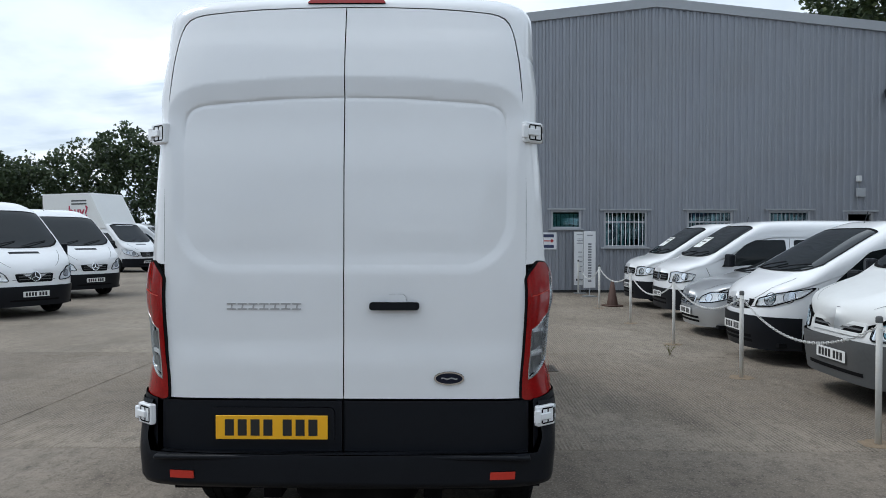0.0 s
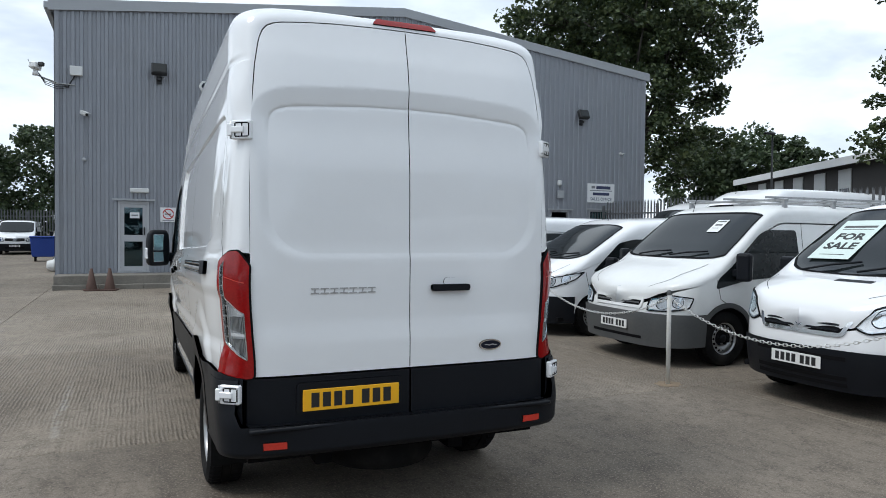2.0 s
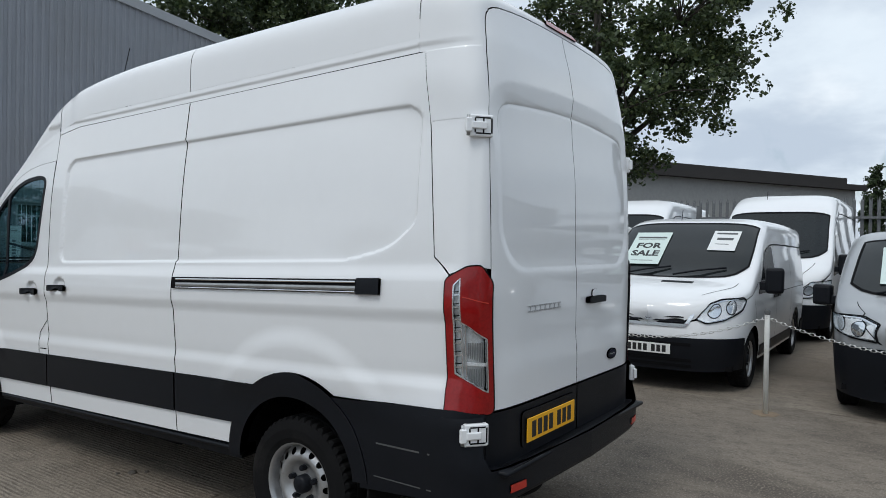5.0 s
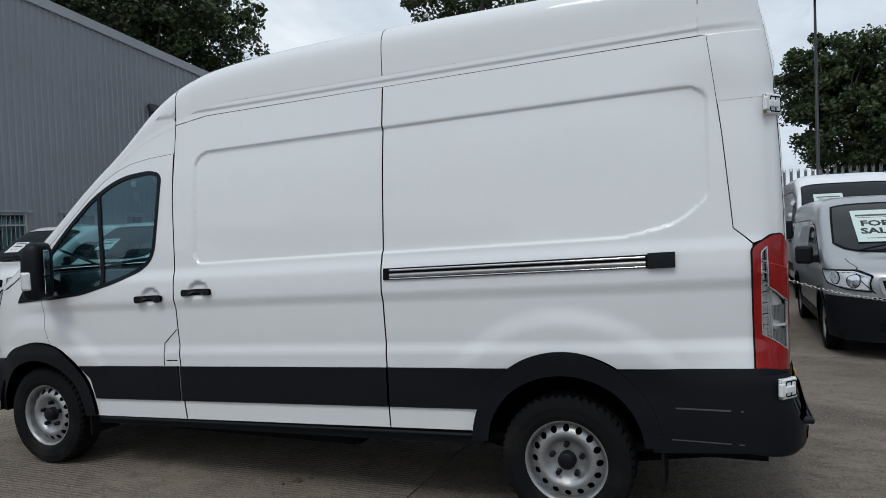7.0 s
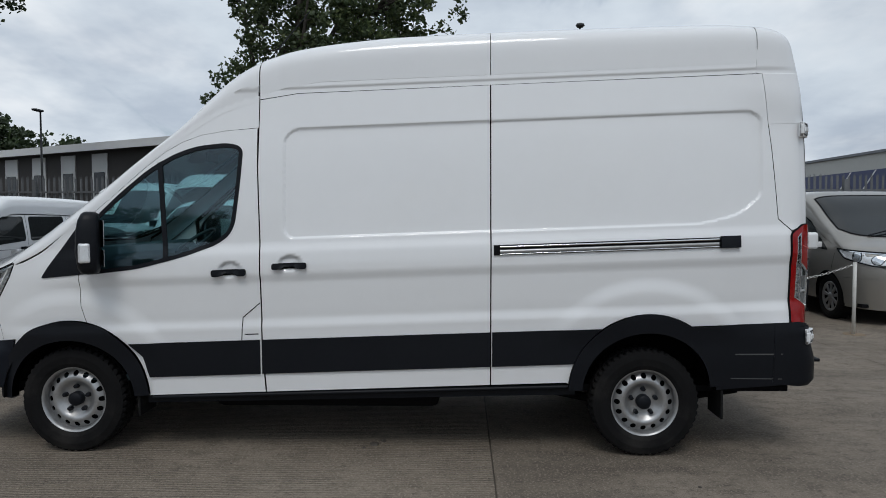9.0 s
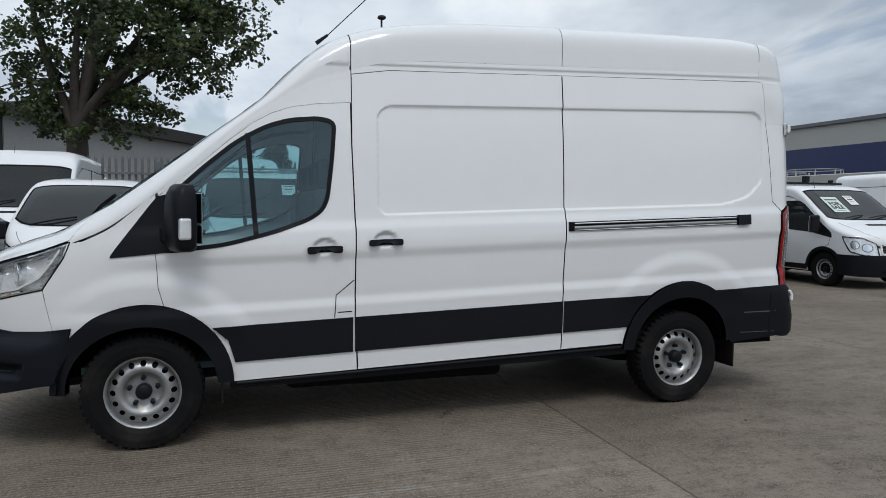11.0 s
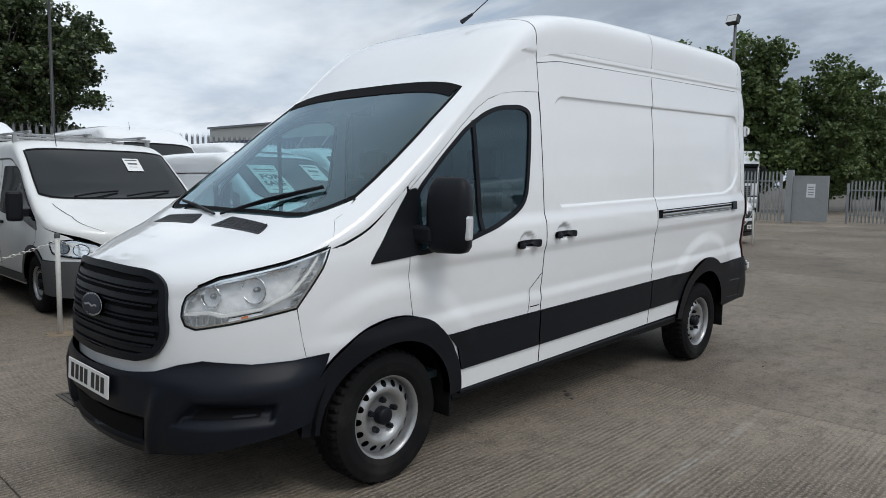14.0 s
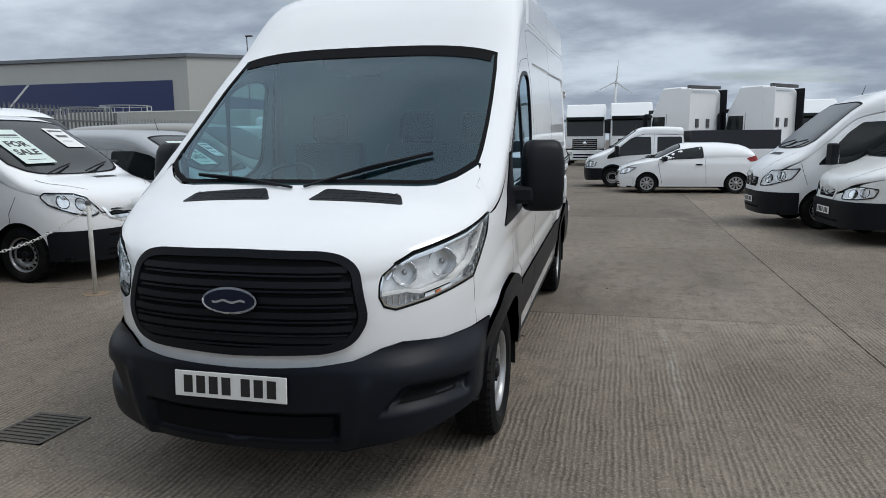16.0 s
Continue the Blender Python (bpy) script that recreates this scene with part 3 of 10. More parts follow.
DOORTOP = [(3.712, 2.258), (3.92, 2.247), (4.08, 2.225), (4.20, 2.185), (4.31, 2.125), (4.45, 2.02), (4.67, 1.835), (4.85, 1.69)]
SEAM_A = [(4.85, 1.69), (4.85, 1.52), (4.87, 1.335), (4.86, 1.15), (4.83, 1.032)]
ARCH_F = arch(4.96, 0.53, 0.475, 0.54)
ARCH_R = arch(1.215, 0.48, 0.455, 0.50)
FRONT_FOOT, REAR_FOOT = ARCH_F[0], ARCH_F[-1]
WINDOW = [(3.815, 2.13), (3.91, 2.155), (4.1, 2.142), (4.24, 2.10), (4.41, 2.008), (4.6, 1.855), (4.78, 1.69), (4.83, 1.60), (4.86, 1.45), (4.83, 1.362), (4.75, 1.365), (4.48, 1.388), (4.18, 1.456), (3.98, 1.523), (3.9, 1.576), (3.865, 1.647), (3.835, 1.883)]
WINDOW_SOFT = rounded(WINDOW, 0.07)
TRIANGLE = [(5.14, 1.335), (5.10, 1.395), (4.86, 1.685), (4.80, 1.70), (4.79, 1.40), (4.80, 1.355)]

van = thing("panel_van", Matrix.Identity(4), "white high-roof long-wheelbase panel van with black lower cladding", "van")
FINE, COARSE = 0.016, 0.05
doorbottom = [p for p in ARCH_F if p[0] <= 4.84]
front_door = DOORTOP + SEAM_A[1:] + doorbottom + [(4.40, 0.54), (3.672, 0.54), (3.69, 0.887), (3.69, 1.44), (3.71, 1.99)]
slide_door = [(2.21, 0.54), (3.665, 0.54), (3.685, 0.887), (3.685, 1.44), (3.705, 1.99), (3.70, 2.44), (3.45, 2.472), (2.21, 2.475)]
quarter = [(2.205, 0.54), (2.205, 2.475), (0.475, 2.475), (0.42, 2.006), (0.38, 1.547), (0.285, 1.47), (0.285, 0.80), (0.74, 0.60)] + ARCH_R[::-1] + [(1.72, 0.54)]
corner = [(float(np.interp(2.154, (2.006, 2.475), (0.4185, 0.4735))), 2.154), (0.4185, 2.006), (0.3785, 1.548), (0.281, 1.472), (U(0.20), 1.505)] + [(ux_rear(x + 0.005, h), h) for x, h in ((0.848, 1.49), (0.849, 1.70), (0.850, 1.92), (0.842, 2.154))]
fender = SEAM_A[3:] + [p for p in ARCH_F if p[0] >= 4.84][::-1] + [(U(5.44), 0.60), (U(5.42), 0.86), (U(5.493), 1.163), (U(5.40), 1.34), (U(5.37), 1.43), (U(5.30), 1.432), (5.15, 1.495), (5.0, 1.60), (4.87, 1.70)] + SEAM_A[1:3]
for sign, func, res in ((-1, VL, FINE), (1, VR, COARSE)):
    d = part("front_door", patch(front_door, func, res, inset=GAP, flange=0.02, holes=[WINDOW_SOFT]), PAINT, van)
    part("window_frame", [ribbon(WINDOW_SOFT, func, 0.026, 0.003, closed=True, height=0.012), ribbon([(4.345, 2.06), (4.30, 1.43)], func, 0.03, 0.003, height=0.01)], PLASTIC, d, "black rubber window frame")
    pane = part("window_pane", patch(WINDOW_SOFT, func, 0.05, off=-0.006), GLASS, d, "tinted side window")
    pane.visible_shadow = False
    part("door_handle", [patch(rounded([(3.775, 1.312), (3.995, 1.312), (3.995, 1.352), (3.775, 1.352)], 0.015), func, 0.02, off=0.026, flange=0.02)], PLASTIC, d, "black door handle")
    part("cladding", patch([(3.70, 0.662), (4.43, 0.662), (4.47, 0.80), (4.56, 0.888), (3.70, 0.888)], func, 0.03, off=0.012, inset=GAP, flange=0.02), PLASTIC, d, "black plastic door cladding")
    if sign < 0:
        part("fuel_flap_seam", [ribbon([(3.695, 1.128), (3.81, 1.036), (3.82, 0.89)], func, 0.006, 0.0015), ribbon([(3.80, 0.925), (3.71, 0.925)], func, 0.007, 0.0012)], SEAL, d, "fuel flap seam")
    s = part("sliding_door" if sign < 0 else "side_panel", patch(slide_door, func, res, inset=GAP, flange=0.02, creases=CREASE), PAINT, van)
    part("cladding", patch([(2.21, 0.662), (3.69, 0.662), (3.69, 0.888), (2.21, 0.888)], func, 0.03, off=0.012, inset=GAP, flange=0.02), PLASTIC, s, "black plastic door cladding")
    if sign < 0:
        part("door_handle", patch(rounded([(3.385, 1.340), (3.605, 1.340), (3.605, 1.380), (3.385, 1.380)], 0.015), func, 0.02, off=0.026, flange=0.02), PLASTIC, s, "black door handle")
    q = part("rear_quarter_panel", patch(quarter, func, res, inset=GAP, flange=0.02, creases=CREASE), PAINT, van)
    part("cladding", patch([(1.665, 0.662), (2.20, 0.662), (2.20, 0.888), (1.50, 0.888), (1.60, 0.78)], func, 0.03, off=0.012, inset=GAP, flange=0.02), PLASTIC, q, "black plastic cladding")
    part("cladding", patch([(0.77, 0.47), (0.77, 0.60), (0.85, 0.74), (0.96, 0.888), (U(0.26), 0.888), (ux_rear(0.87, 0.8), 0.866), (ux_rear(0.87, 0.6), 0.50)], func, 0.03, off=0.022, inset=GAP, flange=0.03), PLASTIC, q, "black plastic bumper side")
    part("trim_groove", [ribbon([(0.30, 0.69), (0.66, 0.70)], func, 0.008, 0.0235), ribbon([(0.33, 0.53), (0.68, 0.545)], func, 0.006, 0.0235)], GREYPLASTIC, q)
    if sign < 0:
        part("door_rail", [patch([(0.65, 1.382), (2.19, 1.382), (2.19, 1.446), (0.65, 1.446)], func, 0.04, off=0.010, flange=0.012),
                           ribbon([(0.78, 1.434), (2.15, 1.434)], func, 0.010, 0.016, height=0.008), ribbon([(0.78, 1.405), (2.15, 1.405)], func, 0.022, 0.013, height=0.004), ribbon([(0.78, 1.388), (2.15, 1.388)], func, 0.006, 0.014, height=0.006),
                           patch([(0.645, 1.378), (0.77, 1.378), (0.77, 1.450), (0.645, 1.450)], func, 0.04, off=0.022, flange=0.02)], [SEAL, CHROME, STEEL, CHROME, PLASTIC], q, "metal sliding door rail")
    part("corner_pillar", patch(corner, func, 0.02 if sign < 0 else 0.04, inset=GAP, flange=0.02), PAINT, van)
    f = part("front_wing", patch(fender, func, res, inset=GAP, flange=0.02), PAINT, van)
    part("sail_panel", patch(rounded(TRIANGLE, 0.02), func, 0.03, off=0.006, flange=0.012), PLASTIC, f, "black triangular mirror base")
    # wheel arch lips
    for cy, ch, ro, ri, sq in ((4.96, 0.53, 0.525, 0.43, 1.0), (1.215, 0.48, 0.495, 0.405, 1.0)):
        a = np.linspace(math.radians(2), math.radians(178), 40)
        low = 0.0
        ring = [(cy + ro * math.cos(t), ch + ro * sq * math.sin(t)) for t in a] + [(cy + ri * math.cos(t), ch + ri * math.sin(t) * 0.93) for t in a[::-1]]
        part("wheel_arch_trim", [patch(ring, func, 0.03, off=0.026, flange=0.055)], PLASTIC, q if cy < 2 else f, "black plastic wheel arch trim")
    # seams, sill
    for l in ([(3.67, 0.5), (3.69, 0.887), (3.69, 1.44), (3.71, 1.99), (3.70, 2.476)], [(2.207, 0.5), (2.207, 2.487)], [(0.475, 2.476), (0.418, 2.006), (0.378, 1.548), (0.28, 1.47)], SEAM_A, DOORTOP, [(3.71, 2.474), (0.50, 2.476)]):
        part("seam", ribbon(l, func, 0.03, -0.014), SEAL, van, "dark panel gap")
    part("gutter_panel", patch([(0.52, 2.4775), (3.45, 2.4745), (3.70, 2.4435), (3.70, float(V.hs(3.70)))] + [(y, float(V.hs(y))) for y in (3.6, 3.5, 3.4, 3.3)] + [(0.52, 2.54)], func, 0.014 if sign < 0 else 0.05), PAINT, van)
    part("sill", [patch([(1.66, 0.455), (4.46, 0.485), (4.46, 0.545), (1.66, 0.525)], func, 0.05, off=-0.02, flange=0.1), ribbon([(1.7, 0.512), (4.42, 0.525)], func, 0.02, 0.004, height=0.03)], PLASTIC, van, "black sill")
    above = DOORTOP[::-1] + [(3.705, 2.258)] + [(y, float(V.hs(y))) for y in (3.705, 3.75, 3.80, 3.87, 3.94, 4.0, 4.15, 4.33, 4.5, 4.7, 4.86)]
    part("cab_side", patch(above, func, 0.025, inset=GAP / 2, flange=0.01), PAINT, van)
    ridge = np.linspace(3.712, 4.80, 34)
    part("cab_gutter", patch([(y, float(V.hs(y)) - 0.035 * smooth(4.85, 4.3, y) - 0.004) for y in ridge] + [(y, float(V.hs(y)) + (float(V.top(y)) - float(V.hs(y))) * 0.30) for y in ridge[::-1]], func, 0.02, off=0.0012), PAINT, van)
    # wheel houses
    for cy, ch, r in ((4.96, 0.55, 0.46), (1.215, 0.50, 0.45)):
        prof = [(cy + r * math.cos(t), ch + r * math.sin(t)) for t in np.linspace(0.0, math.pi, 20)]
        pts = np.array([(sign * xx, y, h - RAKE * y) for xx in (0.97, 0.5) for y, h in prof])
        k = len(prof)
        fc = [(i, i + 1, k + i + 1, k + i) for i in range(k - 1)] + [tuple(range(k, 2 * k))]
        part("wheel_house", (pts, fc, None, False), SEAL, van)

# roof, bonnet and screen, by (y, v)
def upper_strip(y0, y1, vmax=1.0):
    a = [(y, vmax) for y in np.linspace(y0, y1, 20)]
    return a + [(y, -vmax) for y in np.linspace(y1, y0, 20)]


for name, y0, y1 in (("roof", 0.52, 2.205), ("roof", 2.21, 3.70)):
    part(name, patch(upper_strip(y0, y1), V.upper, 0.025), PAINT, van)
for y in (2.207, 3.703):
    part("seam", ribbon([(y, -0.99), (y, 0.99)], V.upper, 0.03, -0.012), SEAL, van, "roof joint")
WS_TOP = [(4.262 + 0.030 * (x / 0.83) ** 6, x) for x in np.linspace(-0.83, 0.83, 15)]
WS_SIDE = [(4.45, 0.850), (4.65, 0.866), (4.85, 0.876), (5.02, 0.878)]
WS_BOT = [(5.338 - 0.03 * (x / 0.70) ** 2 - 0.19 * max(0.0, abs(x) / 0.875 - 0.72) ** 2 / 0.0784, x) for x in np.linspace(0.872, -0.872, 21)]
screen_yx = WS_TOP + WS_SIDE + WS_BOT + [(y, -x) for y, x in WS_SIDE[::-1]]
screen = [(y, float(V.v(y, x))) for y, x in screen_yx]
west_pillar, east_pillar = screen[-5:], screen[15:20]
left_edge = [(y, -1.0) for y in np.linspace(3.706, 5.08, 26)]
right_edge = [(y, 1.0) for y in np.linspace(5.08, 3.706, 26)]
cap = left_edge + [(y + 0.004 * (i == 0), v) for i, (y, v) in enumerate(west_pillar)] + screen[:15] + [(y + 0.004 * (i == 4), v) for i, (y, v) in enumerate(east_pillar)] + right_edge + [(3.706, v) for v in np.linspace(0.9, -0.9, 10)]
part("cab_roof", patch(cap, V.upper, 0.025, inset=0.001), PAINT, van)
ws = part("windscreen", patch(screen, V.upper, 0.04, off=-0.004), GLASS, van, "large tinted windscreen")
ws.visible_shadow = False
band_loop = shrunk(dense(screen, 0.04), 0.014)
part("windscreen_band", [ribbon(band_loop, V.upper, 0.028, 0.0, closed=True, step=0.05), ribbon([(y + 0.045, v * 0.94) for y, v in screen[:15]], V.upper, 0.075, 0.0), patch([(4.33, -0.20), (4.33, 0.20), (4.40, 0.17), (4.50, 0.09), (4.52, 0.0), (4.50, -0.09), (4.40, -0.17)], V.upper, 0.04, off=-0.010)], SEAL, ws, "black screen border")
LAMP = [(xu(0.60, 1.2), 1.195), (xu(0.606, 1.23), 1.235), (xu(0.64, 1.26), 1.272), (xu(0.72, 1.30), 1.312), (U(5.58), 1.372), (U(5.37), 1.436), (U(5.40), 1.34), (U(5.495), 1.165), (xu(0.78, 1.1), 1.113), (xu(0.66, 1.09), 1.088), (xu(0.618, 1.1), 1.105), (xu(0.60, 1.14), 1.145)]


def on_top(u, h):
    """The (y, x) of a place of the flank given by (u, h)."""
    q = VR(np.array([u]), np.array([h]))[0]
    return (float(q[1]), float(q[0]))


LAMP_TOP = [on_top(u, h + 0.012) for u, h in LAMP[2:6]]
bonnet_front = [(5.955, x) for x in np.linspace(0.0, 0.30, 4)] + [(5.93, 0.42), (5.905, 0.50)]
HOOD_EDGE = [(5.165, 0.897), (5.25, 0.890)] + LAMP_TOP[::-1] + [(5.905, 0.50)]
bonnet = [(y + 0.012, x) for y, x in WS_BOT[::-1]] + HOOD_EDGE + bonnet_front[::-1][1:] + [(y, -x) for y, x in bonnet_front[1:]] + [(y, -x) for y, x in HOOD_EDGE[::-1][1:]]
vents = []
for sx in (-1, 1):
    vents.append([(5.375, sx * 0.16), (5.395, sx * 0.55), (5.475, sx * 0.585), (5.47, sx * 0.10)])
hoodpoly = [(y, float(V.v(y, x))) for y, x in bonnet]
hood = part("bonnet", patch(hoodpoly, V.upper, 0.03, inset=GAP, flange=0.02), PAINT, van)
for vt in vents:
    pv = [(y, float(V.v(y, x))) for y, x in rounded(vt, 0.02)]
    c = np.array(vt).mean(0)
    g = part("bonnet_vent", patch(pv, V.upper, 0.03, off=0.003, flange=0.006), PLASTIC, hood, "black honeycomb bonnet vent")
    bars = []
    for i in range(9):
        x = math.copysign(0.16 + i * 0.046, vt[0][1])
        bars.append(ribbon([(5.392, float(V.v(5.392, x))), (5.458, float(V.v(5.458, x * 1.03)))], V.upper, 0.008, 0.0045, height=0.003))
    for y in (5.405, 5.43, 5.452):
        bars.append(ribbon([(y, float(V.v(y, math.copysign(0.14, c[1])))), (y, float(V.v(y, math.copysign(0.55, c[1]))))], V.upper, 0.004, 0.0045, height=0.003))
    part("vent_grid", bars, PLASTIC, g)

# wing tops between bonnet and flank
for sign in (-1, 1):
    inner = [(y, sign * float(V.v(y, x))) for y, x in HOOD_EDGE[:3]]
    outer = [(y, sign * 1.0) for y in np.linspace(5.375, 5.06, 12)]
    part("wing_top", patch(inner + outer + [(5.08, sign * 0.955)], V.upper, 0.025), PAINT, van)

    vc = float(V.v(5.10, 0.880)) + 0.006
    part("scuttle_corner", patch([(4.98, sign * vc), (4.98, sign), (5.30, sign), (5.25, sign * 0.80), (5.19, sign * (vc + 0.01)), (5.10, sign * vc)], V.upper, 0.02, off=0.0015), PAINT, van)


def flank_place(y, x):
    """The flank's (u, h) of a place (y, x) on the bonnet."""
    h = float(V.upper(np.array([y]), V.v(np.array([y]), np.array([x])))[0][2]) + RAKE * y
    return (float(V.yc + V.fd * math.asin(min(1.0, (y - V.yc) / (float(V.front(h)) - V.yc)))), h)


# painted inner skin behind the joints of cab and wings
for sign, func in ((-1, VL), (1, VR)):
    part("inner_skin", [patch([(4.88, 1.08), (U(5.48), 1.0), (U(5.48), 1.165), (U(5.38), 1.36), (U(5.30), 1.425), (5.15, 1.49), (4.88, 1.66)], func, 0.04, off=-0.004),
                        patch([(4.75, sign * 0.93)] + [(y, sign * 1.0) for y in np.linspace(4.75, 5.34, 12)] + [(5.30, sign * 0.76), (5.10, sign * 0.78), (5.075, sign * 0.86), (5.0, sign * 0.94)], V.upper, 0.03, off=-0.004),
                        patch([(y, float(V.hs(y)) - 0.002) for y in np.linspace(3.72, 4.85, 14)] + [(4.80, 1.70), (4.45, 2.03), (4.2, 2.195), (3.72, 2.27)], func, 0.04, off=-0.004)], PAINT, van)
    wing = curve((4.87, 1.70), (5.0, 1.60), (5.15, 1.495), (5.30, 1.432), (5.36, 1.43))
    ys = np.linspace(4.90, 5.33, 14)
    part("wing_edge", patch([(U(y), max(float(V.hs(y)) - 0.001, float(wing(y)) + 0.003)) for y in ys] + [(U(y), float(wing(y)) - 0.012) for y in ys[::-1]], func, 0.02, off=0.0015), PAINT, van)

# nose: the white band with lamps, grille and bumper
GRILLE = [(-0.545, 1.06), (-0.505, 1.26), (-0.455, 1.305), (-0.38, 1.322), (0.0, 1.328), (0.38, 1.322), (0.455, 1.305), (0.505, 1.26), (0.545, 1.06), (0.49, 0.972), (0.40, 0.945), (0.0, 0.930), (-0.40, 0.945), (-0.49, 0.972)]
nose = []
for sign, func in ((-1, VL), (1, VR)):
    band = [(U(5.425), 0.88), (U(5.495), 1.163)] + [(u, h - 0.002) for u, h in LAMP[8:]] + [(LAMP[0][0] + 0.002, 1.195), (LAMP[1][0] + 0.002, 1.237), (LAMP[2][0], 1.276)] + [flank_place(y - 0.002, x) for y, x in (LAMP_TOP[0], (5.905, 0.50))] + [(xu(0.455, 1.28), 1.305), (xu(0.50, 1.25), 1.255), (xu(0.54, 1.06), 1.06), (xu(0.485, 0.97), 0.976), (xu(0.395, 0.95), 0.95), (V.u_front, 0.935), (V.u_front, 0.82), (xu(0.5, 0.9), 0.82)]
    nose.append(patch(band, func, 0.025, flange=0.03))
part("nose", nose, PAINT, van)
gr = part("grille", [patch(GRILLE, V.face, 0.03, off=0.012, flange=0.03)], SEAL, van, "black five-bar radiator grille")
part("grille_frame", ribbon(rounded(GRILLE, 0.05), V.face, 0.034, 0.026, closed=True, height=0.02), PLASTIC, gr)
for i, h in enumerate((1.265, 1.205, 1.145, 1.085, 1.03, 0.985)):
    w = float(np.interp(h, (0.93, 0.972, 1.06, 1.26, 1.33), (0.40, 0.47, 0.52, 0.48, 0.40)))
    part("grille_bar", ribbon([(-w, h), (w, h)], V.face, 0.026, 0.022, height=0.016), PLASTIC, gr)
    part("grille_bar", ribbon([(-w + 0.02, h - 0.026), (w - 0.02, h - 0.026)], V.face, 0.007, 0.027, height=0.014), BUMPERPLASTIC, gr)


def oval(func, cx, ch, rx, rh, off):
    o = [(cx + rx * math.cos(t), ch + rh * math.sin(t)) for t in np.linspace(0, 2 * math.pi, 28, endpoint=False)]
    return patch(o, func, 0.03, off=off, flange=0.012)


bd = part("badge", oval(V.face, 0, 1.139, 0.125, 0.052, 0.044), CHROME, gr, "oval chrome and dark blue badge")
part("badge_face", oval(V.face, 0, 1.139, 0.114, 0.043, 0.047), BADGEBLUE, bd)
part("badge_mark", [ribbon([(-0.075 + 0.15 * t, 1.139 + 0.004 * math.sin(t * 12)) for t in np.linspace(0, 1, 18)], V.face, 0.009, 0.0485)], BADGESILVER, bd)
for sign, func in ((-1, VL), (1, VR)):
    lamp = part("headlamp", patch(LAMP, func, 0.03, off=-0.045), LAMPWELL, van, "clear headlamp with chrome reflectors")
    part("lamp_wall", ribbon(LAMP, func, 0.006, 0.001, closed=True, step=0.02, height=0.05), LAMPTRIM, lamp)
    part("lamp_frame", ribbon(shrunk(dense(LAMP, 0.03), 0.008), func, 0.011, -0.001, closed=True, step=0.02, height=0.012), CHROME, lamp)
    part("lamp_seal", [ribbon(LAMP, func, 0.009, 0.0015, closed=True, step=0.02, height=0.008)], SEAL, lamp)
    for x, h, r, deep in ((0.695, 1.232, 0.052, 0.055), (0.825, 1.258, 0.062, 0.065)):
        c = func(np.array([xu(x, h)]), np.array([h]))[0]
        aim = Matrix.Translation(c + np.array((-sign * 0.012, -0.018, 0))) @ Euler((0, 0, radians(-sign * 24))).to_matrix().to_4x4()
        part("reflector_bowl", moved(lathe([(r, 0.0), (r * 0.93, -deep * 0.22), (r * 0.75, -deep * 0.55), (r * 0.45, -deep * 0.85), (r * 0.2, -deep), (0.0, -deep)], "y", 28), aim), CHROME, lamp)
        part("bowl_rim", moved(tube([(r * math.cos(q), 0, r * math.sin(q)) for q in np.linspace(0, 2 * math.pi, 28, endpoint=False)], 0.0035, 5, True), aim), LAMPTRIM, lamp)
        part("bulb", moved(lathe([(0.0, -0.004), (0.011, -0.008), (0.013, -0.03), (0.006, -deep)], "y", 14), aim), STEEL, lamp)
    part("light_bar", [ribbon([(xu(0.612, 1.17), 1.155), (xu(0.70, 1.16), 1.163), (xu(0.75, 1.16), 1.147), (xu(0.85, 1.18), 1.172), (U(5.53), 1.235), (U(5.47), 1.32), (U(5.43), 1.395)], func, 0.013, -0.006, step=0.02, height=0.03)], PLATEWHITE, lamp, "white running light bar")
    part("upper_brow", [ribbon([(xu(0.625, 1.2), 1.215), (xu(0.66, 1.26), 1.268), (xu(0.74, 1.29), 1.30), (U(5.62), 1.338), (U(5.52), 1.36)], func, 0.010, -0.008, step=0.02, height=0.03)], LAMPTRIM, lamp)
    for i in range(7):
        k = i / 6
        part("indicator_rib", ribbon([(xu(0.635 + 0.022 * i, 1.12), 1.106 + 0.006 * k), (xu(0.635 + 0.022 * i, 1.14), 1.142 + 0.002 * k)], func, 0.005, -0.016, height=0.02), LAMPTRIM, lamp)
    part("indicator_lens", [patch([(xu(0.765, 1.1), 1.118), (xu(0.765, 1.1), 1.136), (xu(0.855, 1.15), 1.160), (xu(0.855, 1.13), 1.138)], func, 0.02, off=-0.012, flange=0.02)], LAMPMETAL, lamp)
    part("amber_bulb", [patch([(xu(0.80, 1.1), 1.128), (xu(0.80, 1.1), 1.140), (xu(0.82, 1.15), 1.146), (xu(0.82, 1.13), 1.133)], func, 0.02, off=-0.008, flange=0.004)], AMBER, lamp)
    for i in range(7):
        part("lamp_slit", ribbon([(U(5.52) - 0.004 * i, 1.185 + 0.026 * i), (U(5.455) - 0.005 * i, 1.210 + 0.026 * i)], func, 0.006, -0.018, height=0.012), LAMPTRIM if i % 2 else STEEL, lamp)
    lens = part("lens", patch(LAMP, func, 0.03, off=0.002), LENS, lamp)
    lens.visible_shadow = False

